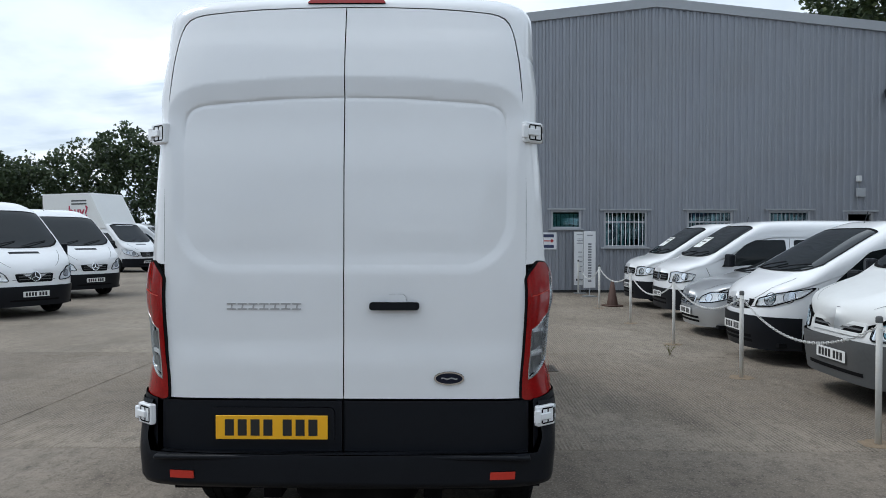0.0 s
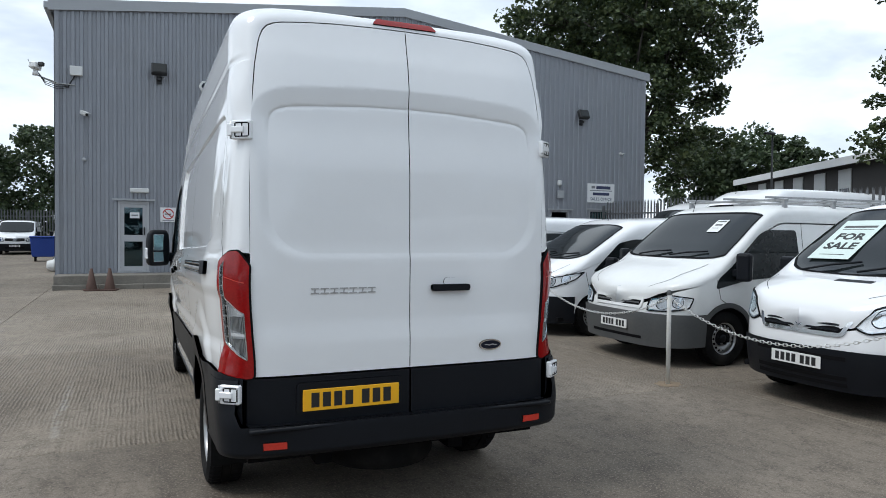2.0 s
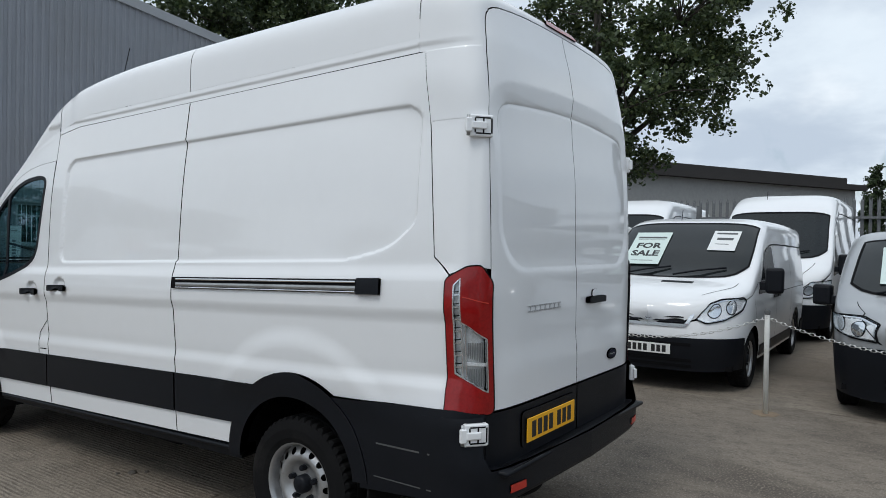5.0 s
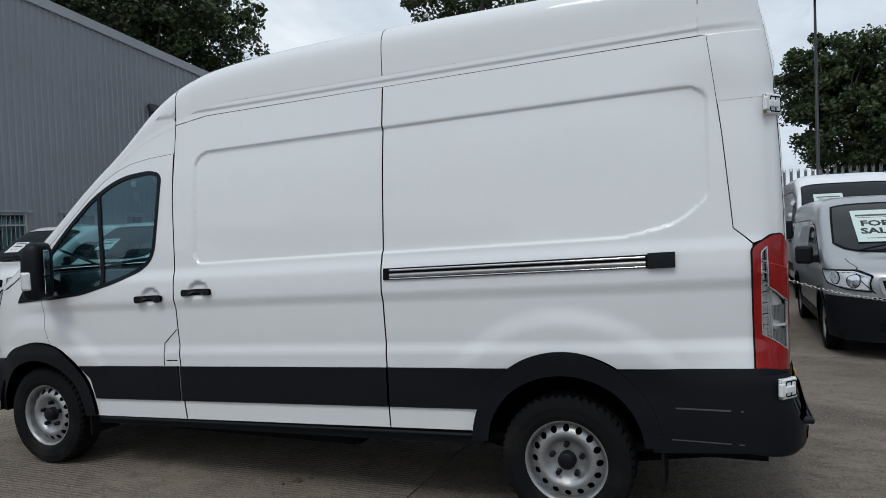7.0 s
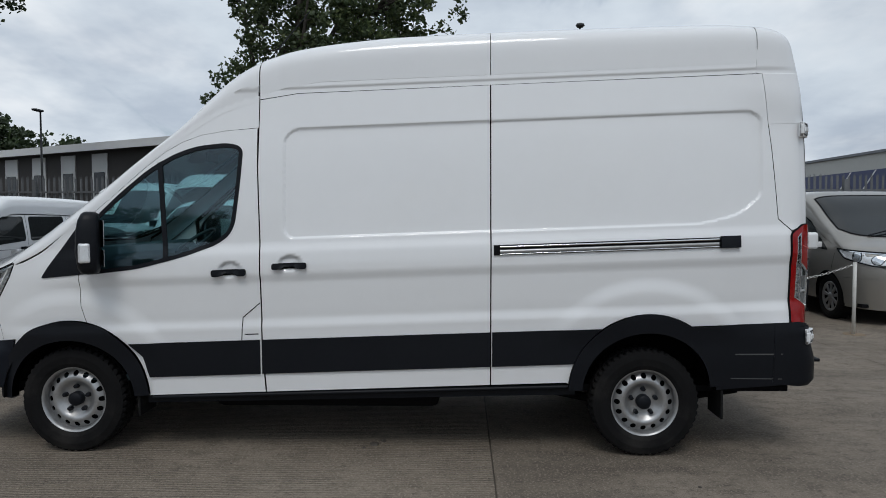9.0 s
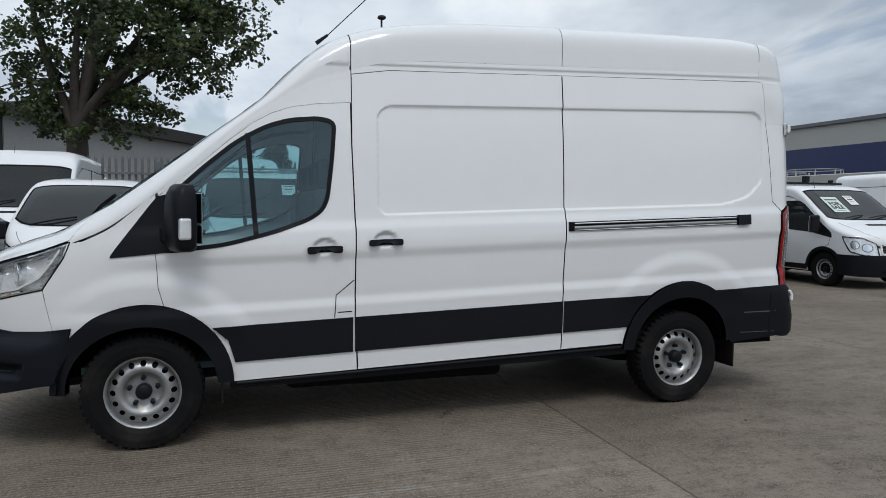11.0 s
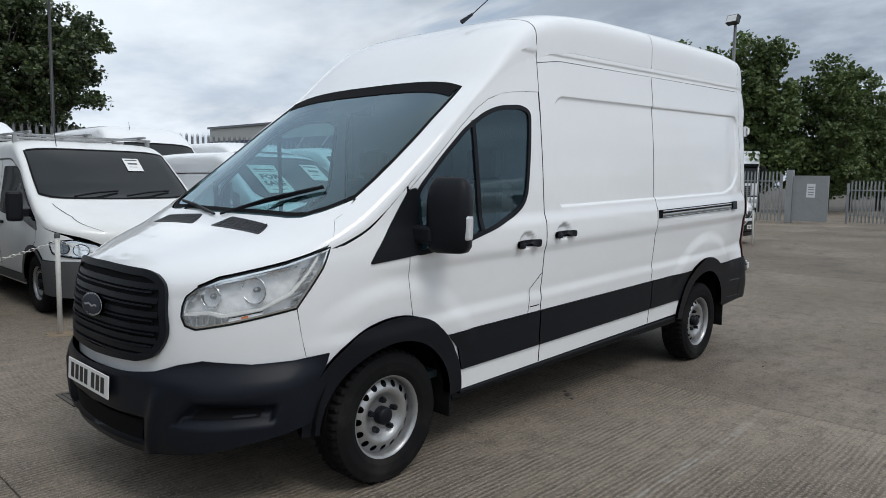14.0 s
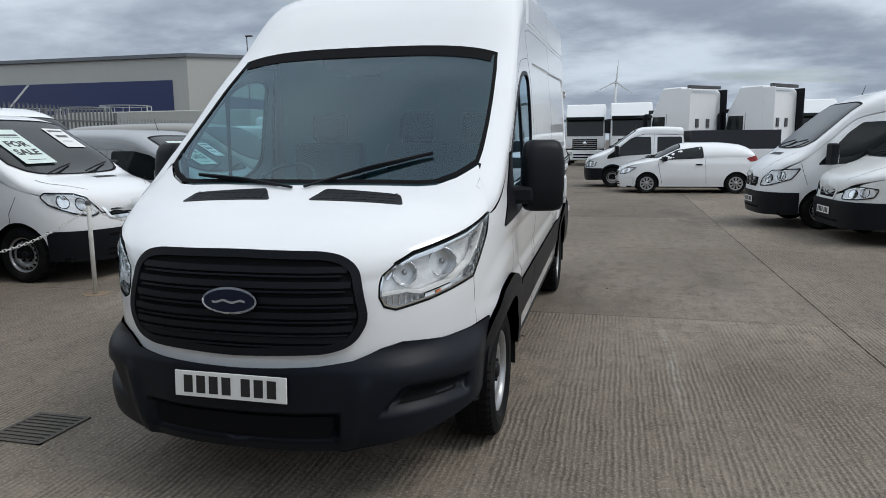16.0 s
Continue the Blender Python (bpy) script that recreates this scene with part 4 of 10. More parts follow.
BUMPER = [(U(5.405), 0.62), (U(5.36), 0.80), (U(5.33), 0.935), (U(5.48), 0.925), (xu(0.82, 0.9), 0.925), (xu(0.68, 0.9), 0.945), (xu(0.60, 0.9), 0.93), (xu(0.50, 0.9), 0.895), (xu(0.36, 0.9), 0.878), (V.u_front, 0.865), (V.u_front, 0.50), (xu(0.45, 0.6), 0.50), (xu(0.72, 0.6), 0.545)]


def bumper_surface(func):
    def place(u, h):
        p = func(u, np.asarray(h, float))
        n = p - np.array((0, 4.7, 0))
        n[:, 2] = 0
        n /= np.maximum(np.linalg.norm(n, axis=1), 1e-6)[:, None]
        swell = 0.012 + 0.030 * smooth(0.945, 0.84, h) * smooth(0.42, 0.58, h) * smooth(U(5.30), U(5.50), u) + 0.045 * smooth(0.93, 0.80, h) * smooth(U(5.30), U(5.55), u) * smooth(xu(0.35, 0.8), xu(0.72, 0.8), u)
        pocket = -0.050 * smooth(0.0, 0.055, poly_distance([(xu(0.87, 0.7), 0.650), (xu(0.88, 0.7), 0.760), (xu(0.66, 0.7), 0.790), (xu(0.57, 0.7), 0.655)], u, h))
        intake = -0.06 * smooth(0.0, 0.03, poly_distance([(xu(0.45, 0.6), 0.54), (xu(0.45, 0.6), 0.675), (V.u_front + 0.3, 0.675), (V.u_front + 0.3, 0.54)], u, h))
        crease = 0.016 * np.exp(-(((np.abs(p[:, 0]) - 0.53 + 0.25 * (0.80 - h)) / 0.03) ** 2)) * smooth(0.84, 0.76, h)
        return p + n * (swell + pocket + intake + crease)[:, None]
    return place


bump = part("front_bumper", [patch(BUMPER, bumper_surface(f), 0.025, flange=0.02) for f in (VL, VR)], BUMPERPLASTIC, van, "dark grey plastic front bumper")
part("lower_intake", patch([(-0.40, 0.56), (0.40, 0.56), (0.42, 0.655), (-0.42, 0.655)], V.face, 0.04, off=0.020), SEAL, bump)
for sign, func in ((-1, VL), (1, VR)):
    part("fog_recess", patch(rounded([(xu(0.84, 0.7), 0.685), (xu(0.85, 0.7), 0.730), (xu(0.70, 0.7), 0.750), (xu(0.64, 0.7), 0.688)], 0.02), bumper_surface(func), 0.02, off=0.002), SEAL, bump, "dark fog lamp recess")
for sign in (-1, 1):
    part("fog_lamp", moved(lathe([(0.0, 0.0), (0.04, 0.005), (0.045, -0.02)], "y", 20), pose(sign * 0.70, 5.735, 0.515, 0, 0, sign * -40)), LAMPMETAL, bump)


def plate_bars(n, w, h, gap_after):
    """Seven upright bars in place of the characters."""
    out, x = [], -w * 0.43
    step = w * 0.86 / (n + 0.5)
    for i in range(n):
        if i == gap_after:
            x += step * 0.5
        out.append((x + step * 0.12, x + step * 0.82))
        x += step
    return [(a, b, -h * 0.34, h * 0.34) for a, b in out]


def number_plate(parent, m, ground, w=0.52, h=0.111):
    """A plate in its own xy plane, facing +z, with bars for characters."""
    pl = part("number_plate", moved(box(-w / 2, w / 2, -h / 2, h / 2, 0, 0.006, 0.002), m), ground, parent, "number plate with plain black bars")
    for a, b, c, d in plate_bars(7, w, h, 4):
        part("plate_bar", moved(box(a, b, c, d, 0.006, 0.0072), m), INK, pl)
    return pl


number_plate(bump, pose(0, 6.072, 0.575, 90 - 3, 0, 180), PLATEWHITE)

# rear doors
LD = [(-0.848, 0.868), (-0.848, 1.47), (-0.850, 1.92), (-0.840, 2.2), (-0.818, 2.45), (-0.800, 2.56), (-0.790, 2.60), (-0.775, 2.635), (-0.752, 2.661), (-0.72, 2.676), (-0.68, 2.685), (-0.55, 2.698), (-0.40, 2.709), (-0.20, 2.716), (-0.0008, 2.718), (-0.0008, 0.868)]
RD = [(-x, h) for x, h in LD]
for name, poly in (("rear_door", LD), ("rear_door", RD)):
    d = part(name, patch(poly, V.back, 0.016, inset=GAP, flange=0.02, creases=REARCREASE), PAINT, van)
    sg = -1 if poly is LD else 1
    lower = [(sg * 0.86, 0.50), (sg * 0.86, 0.862), (sg * 0.004, 0.862), (sg * 0.004, 0.50)]
    part("lower_panel", patch(lower, V.back, 0.04, off=0.004, inset=GAP, flange=0.02), PLASTIC, d, "black lower door panel")
    if sg < 0:
        part("plate_recess", patch(rounded([(-0.62, 0.665), (-0.04, 0.665), (-0.04, 0.83), (-0.62, 0.83)], 0.03), V.back, 0.05, off=0.012, flange=0.01), PLASTIC, d)
        number_plate(d, pose(-0.33, 0.108, 0.735, 90, 0, 0), YELLOW)
        for i in range(7):
            x = -0.545 + i * 0.051
            for line in ([(x, 1.285), (x + 0.042, 1.285)], [(x, 1.309), (x + 0.042, 1.309)], [(x + 0.02, 1.287), (x + 0.024, 1.308)]):
                part("name_bar", ribbon(line, V.back, 0.0065, 0.004, height=0.004), BADGESILVER, d)
    else:
        part("door_handle", patch(rounded([(0.122, 1.282), (0.352, 1.282), (0.352, 1.318), (0.122, 1.318)], 0.016), V.back, 0.03, off=0.03, flange=0.028), PLASTIC, d, "black rear door handle")
        part("handle_cup", patch(rounded([(0.195, 1.318), (0.295, 1.318), (0.285, 1.355), (0.205, 1.355)], 0.03), V.back, 0.02, off=0.008, flange=0.008), PAINT, d)
        bb = part("badge", oval(V.back, 0.49, 0.966, 0.070, 0.031, 0.008), CHROME, d, "oval chrome and dark blue badge")
        part("badge_face", oval(V.back, 0.49, 0.966, 0.062, 0.024, 0.010), BADGEBLUE, bb)
        part("badge_mark", ribbon([(0.452 + 0.076 * t, 0.966 + 0.0025 * math.sin(t * 12)) for t in np.linspace(0, 1, 12)], V.back, 0.006, 0.0112), BADGESILVER, bb)
outline = LD[:-1] + RD[::-1][1:]
for l in (outline, [(0, 0.50), (0, 2.716)], [(-0.85, 0.865), (0.85, 0.865)]):
    part("seam", ribbon(l, V.back, 0.024, -0.014), SEAL, van, "dark rear door gap")
# the frame round the upper half of the rear doors: from the door edge over a soft bend to the flanks and the roof
def header_top(x):
    """The height at which the frame over the rear doors meets the roof."""
    w = float(V.half(np.array(0.4), np.array(2.54)))
    return 2.54 + 0.264 * np.maximum(1 - np.minimum(np.abs(x) / w, 1.0) ** 6, 0) ** (1 / 6)


def back_round(x, h):
    """The middle of the frame above the rear doors, leaning in towards the roof."""
    x, h = np.asarray(x, float), np.asarray(h, float)
    lim = header_top(x)
    t = np.clip((h - (lim - 0.10)) / 0.13, 0, 1)
    p = V.back(x, h)
    p[:, 1] += 0.13 * (1 - np.sqrt(np.maximum(1 - t**2, 0)))
    return p


def rear_frame():
    rim = dense([(-x + 0.0035, h + 0.0035 * (h > 2.6)) for x, h in LD[2:-1]], 0.012, closed=False)
    rim = rim[rim[:, 1] >= 2.15]
    for level in (2.4738, 2.4782):
        rim = np.insert(rim, np.searchsorted(rim[:, 1][:30], level), (np.interp(level, rim[:30, 1], rim[:30, 0]), level), axis=0)
    roof_y = 0.519
    arc = V.upper(np.full(400, roof_y), np.linspace(1, 0, 400))
    arc[:, 2] += RAKE * roof_y
    turn = lambda p: np.arctan2(p[:, 1] - 2.50, p[:, 0] - 0.60)
    arc_turn = turn(arc[:, [0, 2]])
    steps = np.linspace(0, math.pi / 2, 11)
    rows = []
    for x, h in rim:
        near = V.back(np.array([x]), np.array([h]))[0]
        if h < 2.53:
            far_y = float(np.interp(h, (2.006, 2.474, 2.478, 2.53), (0.4185, 0.4735, 0.5195, roof_y)))
            far = VR(np.array([far_y]), np.array([h]))[0]
            u = ux_rear(x, h) + (far_y - ux_rear(x, h)) * np.linspace(0, 1, 11)
            shell = VR(u, np.full(11, h))
        else:
            if x > 0.60:
                a = math.atan2(h - 2.50, x - 0.60)
                q = np.array([np.interp(a, arc_turn, arc[:, k]) for k in (0, 2)])
            else:
                q = np.array((x, float(np.interp(-x, -arc[:, 0], arc[:, 2]))))
            far, shell = np.array((q[0], roof_y, q[1] - RAKE * roof_y)), None
        soft = near + (far - near) * np.stack([np.sin(steps), 1 - np.cos(steps), np.sin(steps)], 1)
        if shell is not None:
            soft = shell + (soft - shell) * float(smooth(2.15, 2.42, h))
        lip = soft[0] + np.array((0, 0.02, 0))
        tuck = soft[-1] + (np.array((0, 0.004, -0.01)) if h > 2.53 else np.array((-0.02, 0, 0)))
        rows.append(np.concatenate([[lip], soft[:1], soft, soft[-1:], [tuck]]))
    rows = np.array(rows)
    both = np.concatenate([rows, (rows * np.array((-1, 1, 1)))[::-1]])
    k, n = both.shape[:2]
    faces = [(i * n + j, i * n + j + 1, (i + 1) * n + j + 1, (i + 1) * n + j) for i in range(k - 1) for j in range(n - 1) if j not in (1, n - 3)]
    return both.reshape(-1, 3), faces, None, True


part("rear_frame", rear_frame(), PAINT, van)
part("seam", ribbon([(0.519, v) for v in np.linspace(-0.99, 0.99, 40)], V.upper, 0.004, 0.0012), SEAL, van, "roof joint")
part("high_brake_lamp", patch(rounded([(-0.19, 2.735), (0.19, 2.735), (0.16, 2.768), (-0.16, 2.768)], 0.012), back_round, 0.03, off=0.012, flange=0.014), RED, van, "red high brake lamp")

# rear bumper
def bumper_rear(sg):
    func = VL if sg < 0 else VR

    def place(u, h):
        h = np.asarray(h, float)
        p = func(u, h)
        n = p - np.array((0, 0.75, 0))
        n[:, 2] = 0
        n /= np.maximum(np.linalg.norm(n, axis=1), 1e-6)[:, None]
        back_most = smooth(0.35, -0.05, u)
        return p + n * (0.025 + 0.075 * back_most * smooth(0.44, 0.50, h) * (0.35 * smooth(0.90, 0.82, h) + 0.65 * smooth(0.82, 0.60, h)))[:, None]
    return place


rbp = part("rear_bumper", [patch([(0.42, 0.50), (0.42, 0.858), (ux_rear(0.872, 0.8), 0.858), (ux_rear(0.868, 0.7), 0.70), (ux_rear(0.83, 0.7), 0.63), (V.u_rear, 0.63), (V.u_rear, 0.468), (0.0, 0.468), (0.25, 0.478)], bumper_rear(sg), 0.025, flange=0.09) for sg in (-1, 1)] + [box(-0.86, 0.86, 0.05, 0.20, 0.600, 0.622, 0.006)], PLASTIC, van, "black rear step bumper")
for sg in (-1, 1):
    a, b = ux_rear(0.72, 0.6), ux_rear(0.61, 0.6)
    part("reflector", patch([(a, 0.517), (b, 0.517), (b, 0.552), (a, 0.552)], bumper_rear(sg), 0.02, off=0.006, flange=0.006), REDFLAT, rbp, "red reflector")
part("step_ribs", [box(-0.80, 0.80, 0.055 + 0.018 * i, 0.063 + 0.018 * i, 0.617, 0.622) for i in range(5)], GREYPLASTIC, rbp)
for sg, func in ((-1, VL), (1, VR)):
    # tail lamps round the corner
    e = ux_rear(0.853, 1.2)
    TL = [(0.285, 0.862), (0.292, 1.448), (U(0.225), 1.502), (U(0.18), 1.505), (e, 1.435), (e, 0.862)]
    across = lambda k: 0.288 + (e - 0.288) * k
    clear = [(across(0.17), 1.425), (across(0.30), 1.452), (across(0.33), 1.268), (across(0.90), 1.190), (across(0.90), 0.958), (across(0.17), 1.045)]
    lamp = part("tail_lamp", patch(rounded(TL, 0.02), func, 0.02, off=0.014, flange=0.03, holes=[clear]), RED, van, "tall red and clear tail lamp")
    part("lamp_edge", ribbon(rounded(TL, 0.02), func, 0.014, 0.012, closed=True, height=0.02), SEAL, lamp)
    part("reflector_well", patch(clear, func, 0.02, off=-0.012), LAMPWELL, lamp, "silver reflector behind the clear lens")
    part("lens_border", ribbon(clear, func, 0.006, 0.0155, closed=True, step=0.02, height=0.012), LAMPTRIM, lamp)
    for h in np.arange(1.07, 1.43, 0.052):
        part("lens_rib", ribbon([(across(0.18), h), (across(0.32), h + 0.004)], func, 0.006, 0.006, height=0.006), LAMPTRIM, lamp)
        part("lens_rib", ribbon([(across(0.18), h + 0.014), (across(0.32), h + 0.018)], func, 0.004, 0.004, height=0.006), SEAL, lamp)
    for k in (0.34, 0.42):
        part("lens_rib", ribbon([(across(k), 1.035 - 0.1 * (k - 0.3)), (across(k), 1.255)], func, 0.006, 0.008, height=0.012), LAMPTRIM, lamp)
    for k in np.arange(0.48, 0.88, 0.045):
        for h0, h1 in ((1.00, 1.062), (1.108, 1.175)):
            part("lens_rib", ribbon([(across(k), h0 - 0.06 * (k - 0.5)), (across(k), h1)], func, 0.0045, 0.004, height=0.008), STEEL, lamp)
    part("lens_rib", ribbon([(across(0.42), 1.085), (across(0.88), 1.078)], func, 0.014, 0.006, height=0.014), LAMPWELL, lamp)
    part("lens_step", ribbon([(across(0.36), 1.375), (across(0.93), 1.345)], func, 0.005, 0.0165), REDFLAT, lamp)
    cover = part("clear_lens", patch(clear, func, 0.02, off=0.013), LENS, lamp, "clear ribbed lens")
    cover.visible_shadow = False
    # hinges
    for h0, off in ((2.112, 0.0), (0.79, 0.02)):
        p = func(np.array([ux_rear(0.905, h0)]), np.array([h0]))[0]
        yaw = 38 * sg
        hm = Matrix.Translation(p + np.array((sg * (0.012 + off), -0.012 - off * 0.7, 0))) @ Euler((0, 0, radians(yaw))).to_matrix().to_4x4()
        hinge = part("door_hinge", moved(box(-0.055, 0.055, -0.012, 0.02, -0.048, 0.048, 0.006), hm), PAINT, van, "white rear door hinge")
        part("hinge_arm", [moved(box(-0.05, 0.02, -0.024, -0.010, -0.016, 0.016, 0.004), hm), moved(box(-0.075, -0.045, -0.02, 0.0, -0.03, 0.03, 0.004), hm)], PAINT, hinge)
        for x0, x1, z0, z1 in [(-0.035 + 0.038 * i, -0.028 + 0.038 * i, -0.032, 0.032) for i in range(3)] + [(-0.03, 0.04, z - 0.003, z + 0.003) for z in (-0.034, 0.034)]:
            part("hinge_slot", moved(box(x0, x1, -0.0135, -0.008, z0, z1), hm), SEAL, hinge)
        for z in (-0.024, 0.024):
            part("hinge_pin", moved(lathe([(0.0, -0.02), (0.009, -0.02), (0.009, 0.02), (0.0, 0.02)], "z", 10), hm @ pose(sg * 0.058, 0.0, z)), STEEL, hinge)
for x, y in ((-0.86, 0.72), (0.86, 0.72), (-0.86, 4.50), (0.86, 4.50)):
    part("mud_flap", box(x - 0.12, x + 0.12, y, y + 0.015, 0.25, 0.48, 0.003), RUBBER, van)
part("underbody", [box(-0.84, 0.84, 0.25, 5.6, 0.40, 0.44), box(-0.45, -0.36, 0.4, 5.2, 0.30, 0.40), box(0.36, 0.45, 0.4, 5.2, 0.30, 0.40), lathe([(0.0, -0.8), (0.05, -0.8), (0.05, 0.8), (0.0, 0.8)], "x", 12, (0, 1.215, 0.345)), lathe([(0, -0.2), (0.17, -0.16), (0.17, 0.16), (0, 0.2)], "x", 14, (0, 1.215, 0.345)), box(-0.6, 0.6, 5.3, 5.8, 0.33, 0.42, 0.03)], SEAL, van)
part("fuel_tank", box(-0.72, -0.12, 2.55, 4.10, 0.24, 0.41, 0.05, None, 2), SEAL, van, "dark fuel tank under the floor")
part("spare_wheel", lathe([(0.0, 0.22), (0.20, 0.22), (0.31, 0.235), (0.335, 0.28), (0.335, 0.37), (0.30, 0.41), (0.0, 0.41)], "z", 32, (0.0, 0.66, 0.0)), RUBBER, van, "spare wheel slung under the rear floor")
part("exhaust", [tube([(0.42, 4.4, 0.30), (0.50, 3.2, 0.29), (0.55, 1.9, 0.29), (0.62, 1.5, 0.30)], 0.035, 8), lathe([(0.0, 2.2), (0.11, 2.24), (0.11, 3.0), (0.0, 3.04)], "y", 16, (0.52, 0, 0.29))], SEAL, van, "dark exhaust pipe")
for x in (-0.62, 0.62):
    part("leaf_spring", [tube([(x, 0.50, 0.36), (x, 0.9, 0.30), (x, 1.215, 0.27), (x, 1.55, 0.30), (x, 1.95, 0.38)], 0.028, 6)], SEAL, van)

# mirrors, wipers, aerials
for sign in (-1, 1):
    at = pose(sign * 1.15, 4.715, 1.385, 0, 0, sign * -24)
    rows = []
    for z, hw, y0m, y1m in ((-0.185, 0.070, -0.030, 0.035), (-0.178, 0.096, -0.048, 0.055), (-0.15, 0.112, -0.056, 0.072), (-0.05, 0.118, -0.058, 0.085), (0.08, 0.116, -0.058, 0.080), (0.15, 0.108, -0.056, 0.066), (0.19, 0.090, -0.046, 0.046), (0.202, 0.060, -0.028, 0.026)):
        rows.append([(hw * math.copysign(abs(math.cos(q)) ** 0.55, math.cos(q)), (y1m if math.sin(q) > 0 else -y0m) * math.copysign(abs(math.sin(q)) ** 0.55, math.sin(q)), z) for q in np.linspace(0, 2 * math.pi, 28, endpoint=False)])
    k = 28
    shell = (np.array([p for r_ in rows for p in r_]), [(i * k + j, i * k + (j + 1) % k, (i + 1) * k + (j + 1) % k, (i + 1) * k + j) for i in range(len(rows) - 1) for j in range(k)] + [tuple(range(k))[::-1], tuple(range((len(rows) - 1) * k, len(rows) * k))], None, True)
    mr = part("door_mirror", [moved(shell, at), box(-0.09, 0.09, -0.035, 0.045, -0.05, 0.045, 0.02, pose(sign * 1.02, 4.80, 1.295, 0, 0, sign * -15), 2)], PLASTIC, van, "large black door mirror")
    turned = at @ pose(0, -0.052, 0, 0, 0, sign * -13)
    part("mirror_glass", [moved(box(-0.090, 0.090, -0.012, -0.006, -0.02, 0.150, 0.002), turned), moved(box(-0.090, 0.090, -0.012, -0.006, -0.140, -0.035, 0.002), turned)], CHROME, mr)
    part("side_repeater", moved(box(-0.018, 0.018, -0.024, 0.046, -0.115, 0.01, 0.014, None, 2), at @ pose(sign * 0.106, 0.016, 0)), LAMPMETAL, mr, "clear indicator lens")
for x0, x1, y0, y1 in ((-0.04, -0.64, 5.37, 5.12), (0.02, 0.60, 5.375, 5.27)):
    lo, hi = V.upper(np.array([y0]), V.v(np.array([y0]), np.array([x0])))[0], V.upper(np.array([y1]), V.v(np.array([y1]), np.array([x1])))[0]
    up = np.array((0, 0.02, 0.025))
    part("wiper", [tube([lo + up * 0.3, (lo + hi) / 2 + up * 0.9, hi + up * 0.6], 0.007), tube([lo + (hi - lo) * t + up * 0.4 for t in (0.15, 0.6, 1.0)], 0.008)], PLASTIC, van, "black windscreen wiper")
part("aerial", [tube([(-0.42, 3.86, 2.60), (-0.44, 3.78, 2.66)], [0.016, 0.009]), tube([(-0.44, 3.78, 2.66), (-0.55, 3.45, 2.98)], 0.0035)], PLASTIC, van, "thin black roof aerial")

# cab inside
part("dashboard", [prism([(5.28, 1.20), (5.05, 1.34), (4.86, 1.36), (4.78, 1.28), (4.80, 0.9), (5.28, 0.85)], "x", -0.84, 0.84, 0.02)], CABIN, van, "dark dashboard")
part("steering_wheel", [moved(tube([(0.19 * math.cos(t), 0.19 * math.sin(t), 0) for t in np.linspace(0, 2 * math.pi, 24, endpoint=False)], 0.014, closed=True), pose(0.42, 4.66, 1.34, -35)), tube([(0.42, 4.72, 1.30), (0.42, 4.9, 1.15)], 0.03)], CABIN, van, "steering wheel")
for x, w in ((0.45, 0.26), (-0.42, 0.44)):
    st = part("seat", [box(x - w, x + w, 3.98, 4.40, 0.85, 1.02, 0.05), box(x - w, x + w, 3.80, 3.94, 0.95, 1.58, 0.05, segments=2)], SEATCLOTH, van, "dark cloth seat")
    for hx in ((x,) if w < 0.3 else (x - 0.22, x + 0.22)):
        part("headrest", box(hx - 0.13, hx + 0.13, 3.80, 3.90, 1.58, 1.78, 0.04, segments=2), SEATCLOTH, st)
part("bulkhead", box(-0.9, 0.9, 3.68, 3.70, 0.5, 2.45), BULKHEAD, van, "blue-grey cab bulkhead")
part("cab_floor", [box(-0.88, 0.88, 3.70, 5.3, 0.46, 0.50)], CABIN, van)
part("interior_mirror", box(-0.11, 0.11, 4.34, 4.36, 1.98, 2.05, 0.008), CABIN, van)


def rim_holes(n, rh, hole, r_in, r_out, depth):
    """A pressed-steel wheel disc with a ring of holes, facing -x."""
    outer = [(r_out * math.cos(t), r_out * math.sin(t)) for t in np.linspace(0, 2 * math.pi, 48, endpoint=False)]
    holes = [[(rh * math.cos(a) + hole * math.cos(t), rh * math.sin(a) + hole * math.sin(t)) for t in np.linspace(0, 2 * math.pi, 12, endpoint=False)] for a in np.linspace(0, 2 * math.pi, n, endpoint=False)]

    def surf(a, b):
        r = np.hypot(a, b)
        return np.stack([-depth(r), a, b], 1)

    loops = [np.array(outer)] + [np.array(h) for h in holes]
    g = np.array([(r * math.cos(t), r * math.sin(t)) for r in np.linspace(0.02, r_out * 0.97, 16) for t in np.linspace(0, 2 * math.pi, 44, endpoint=False)])
    keep = np.ones(len(g), bool)
    for h in loops[1:]:
        keep &= np.linalg.norm(g - h.mean(0), axis=1) > hole * 1.15
    pts, edges, start = np.concatenate(loops + [g[keep]]), [], 0
    for h in loops:
        edges += [(start + i, start + (i + 1) % len(h)) for i in range(len(h))]
        start += len(h)
    _, _, ff, ov, _, _ = geometry.delaunay_2d_cdt([Vector(p) for p in pts], edges, [], 0, 1e-7)
    tri = np.array([[ov[i][0] for i in f] for f in ff])
    mid = pts[tri].mean(1)
    ok = np.hypot(*mid.T) < r_out
    for h in loops[1:]:
        ok &= ~inside(h, mid)
    return (surf(pts[:, 0], pts[:, 1]), [tuple(int(i) for i in t[::-1]) for t in tri[ok]], None, True)


TREAD = {}


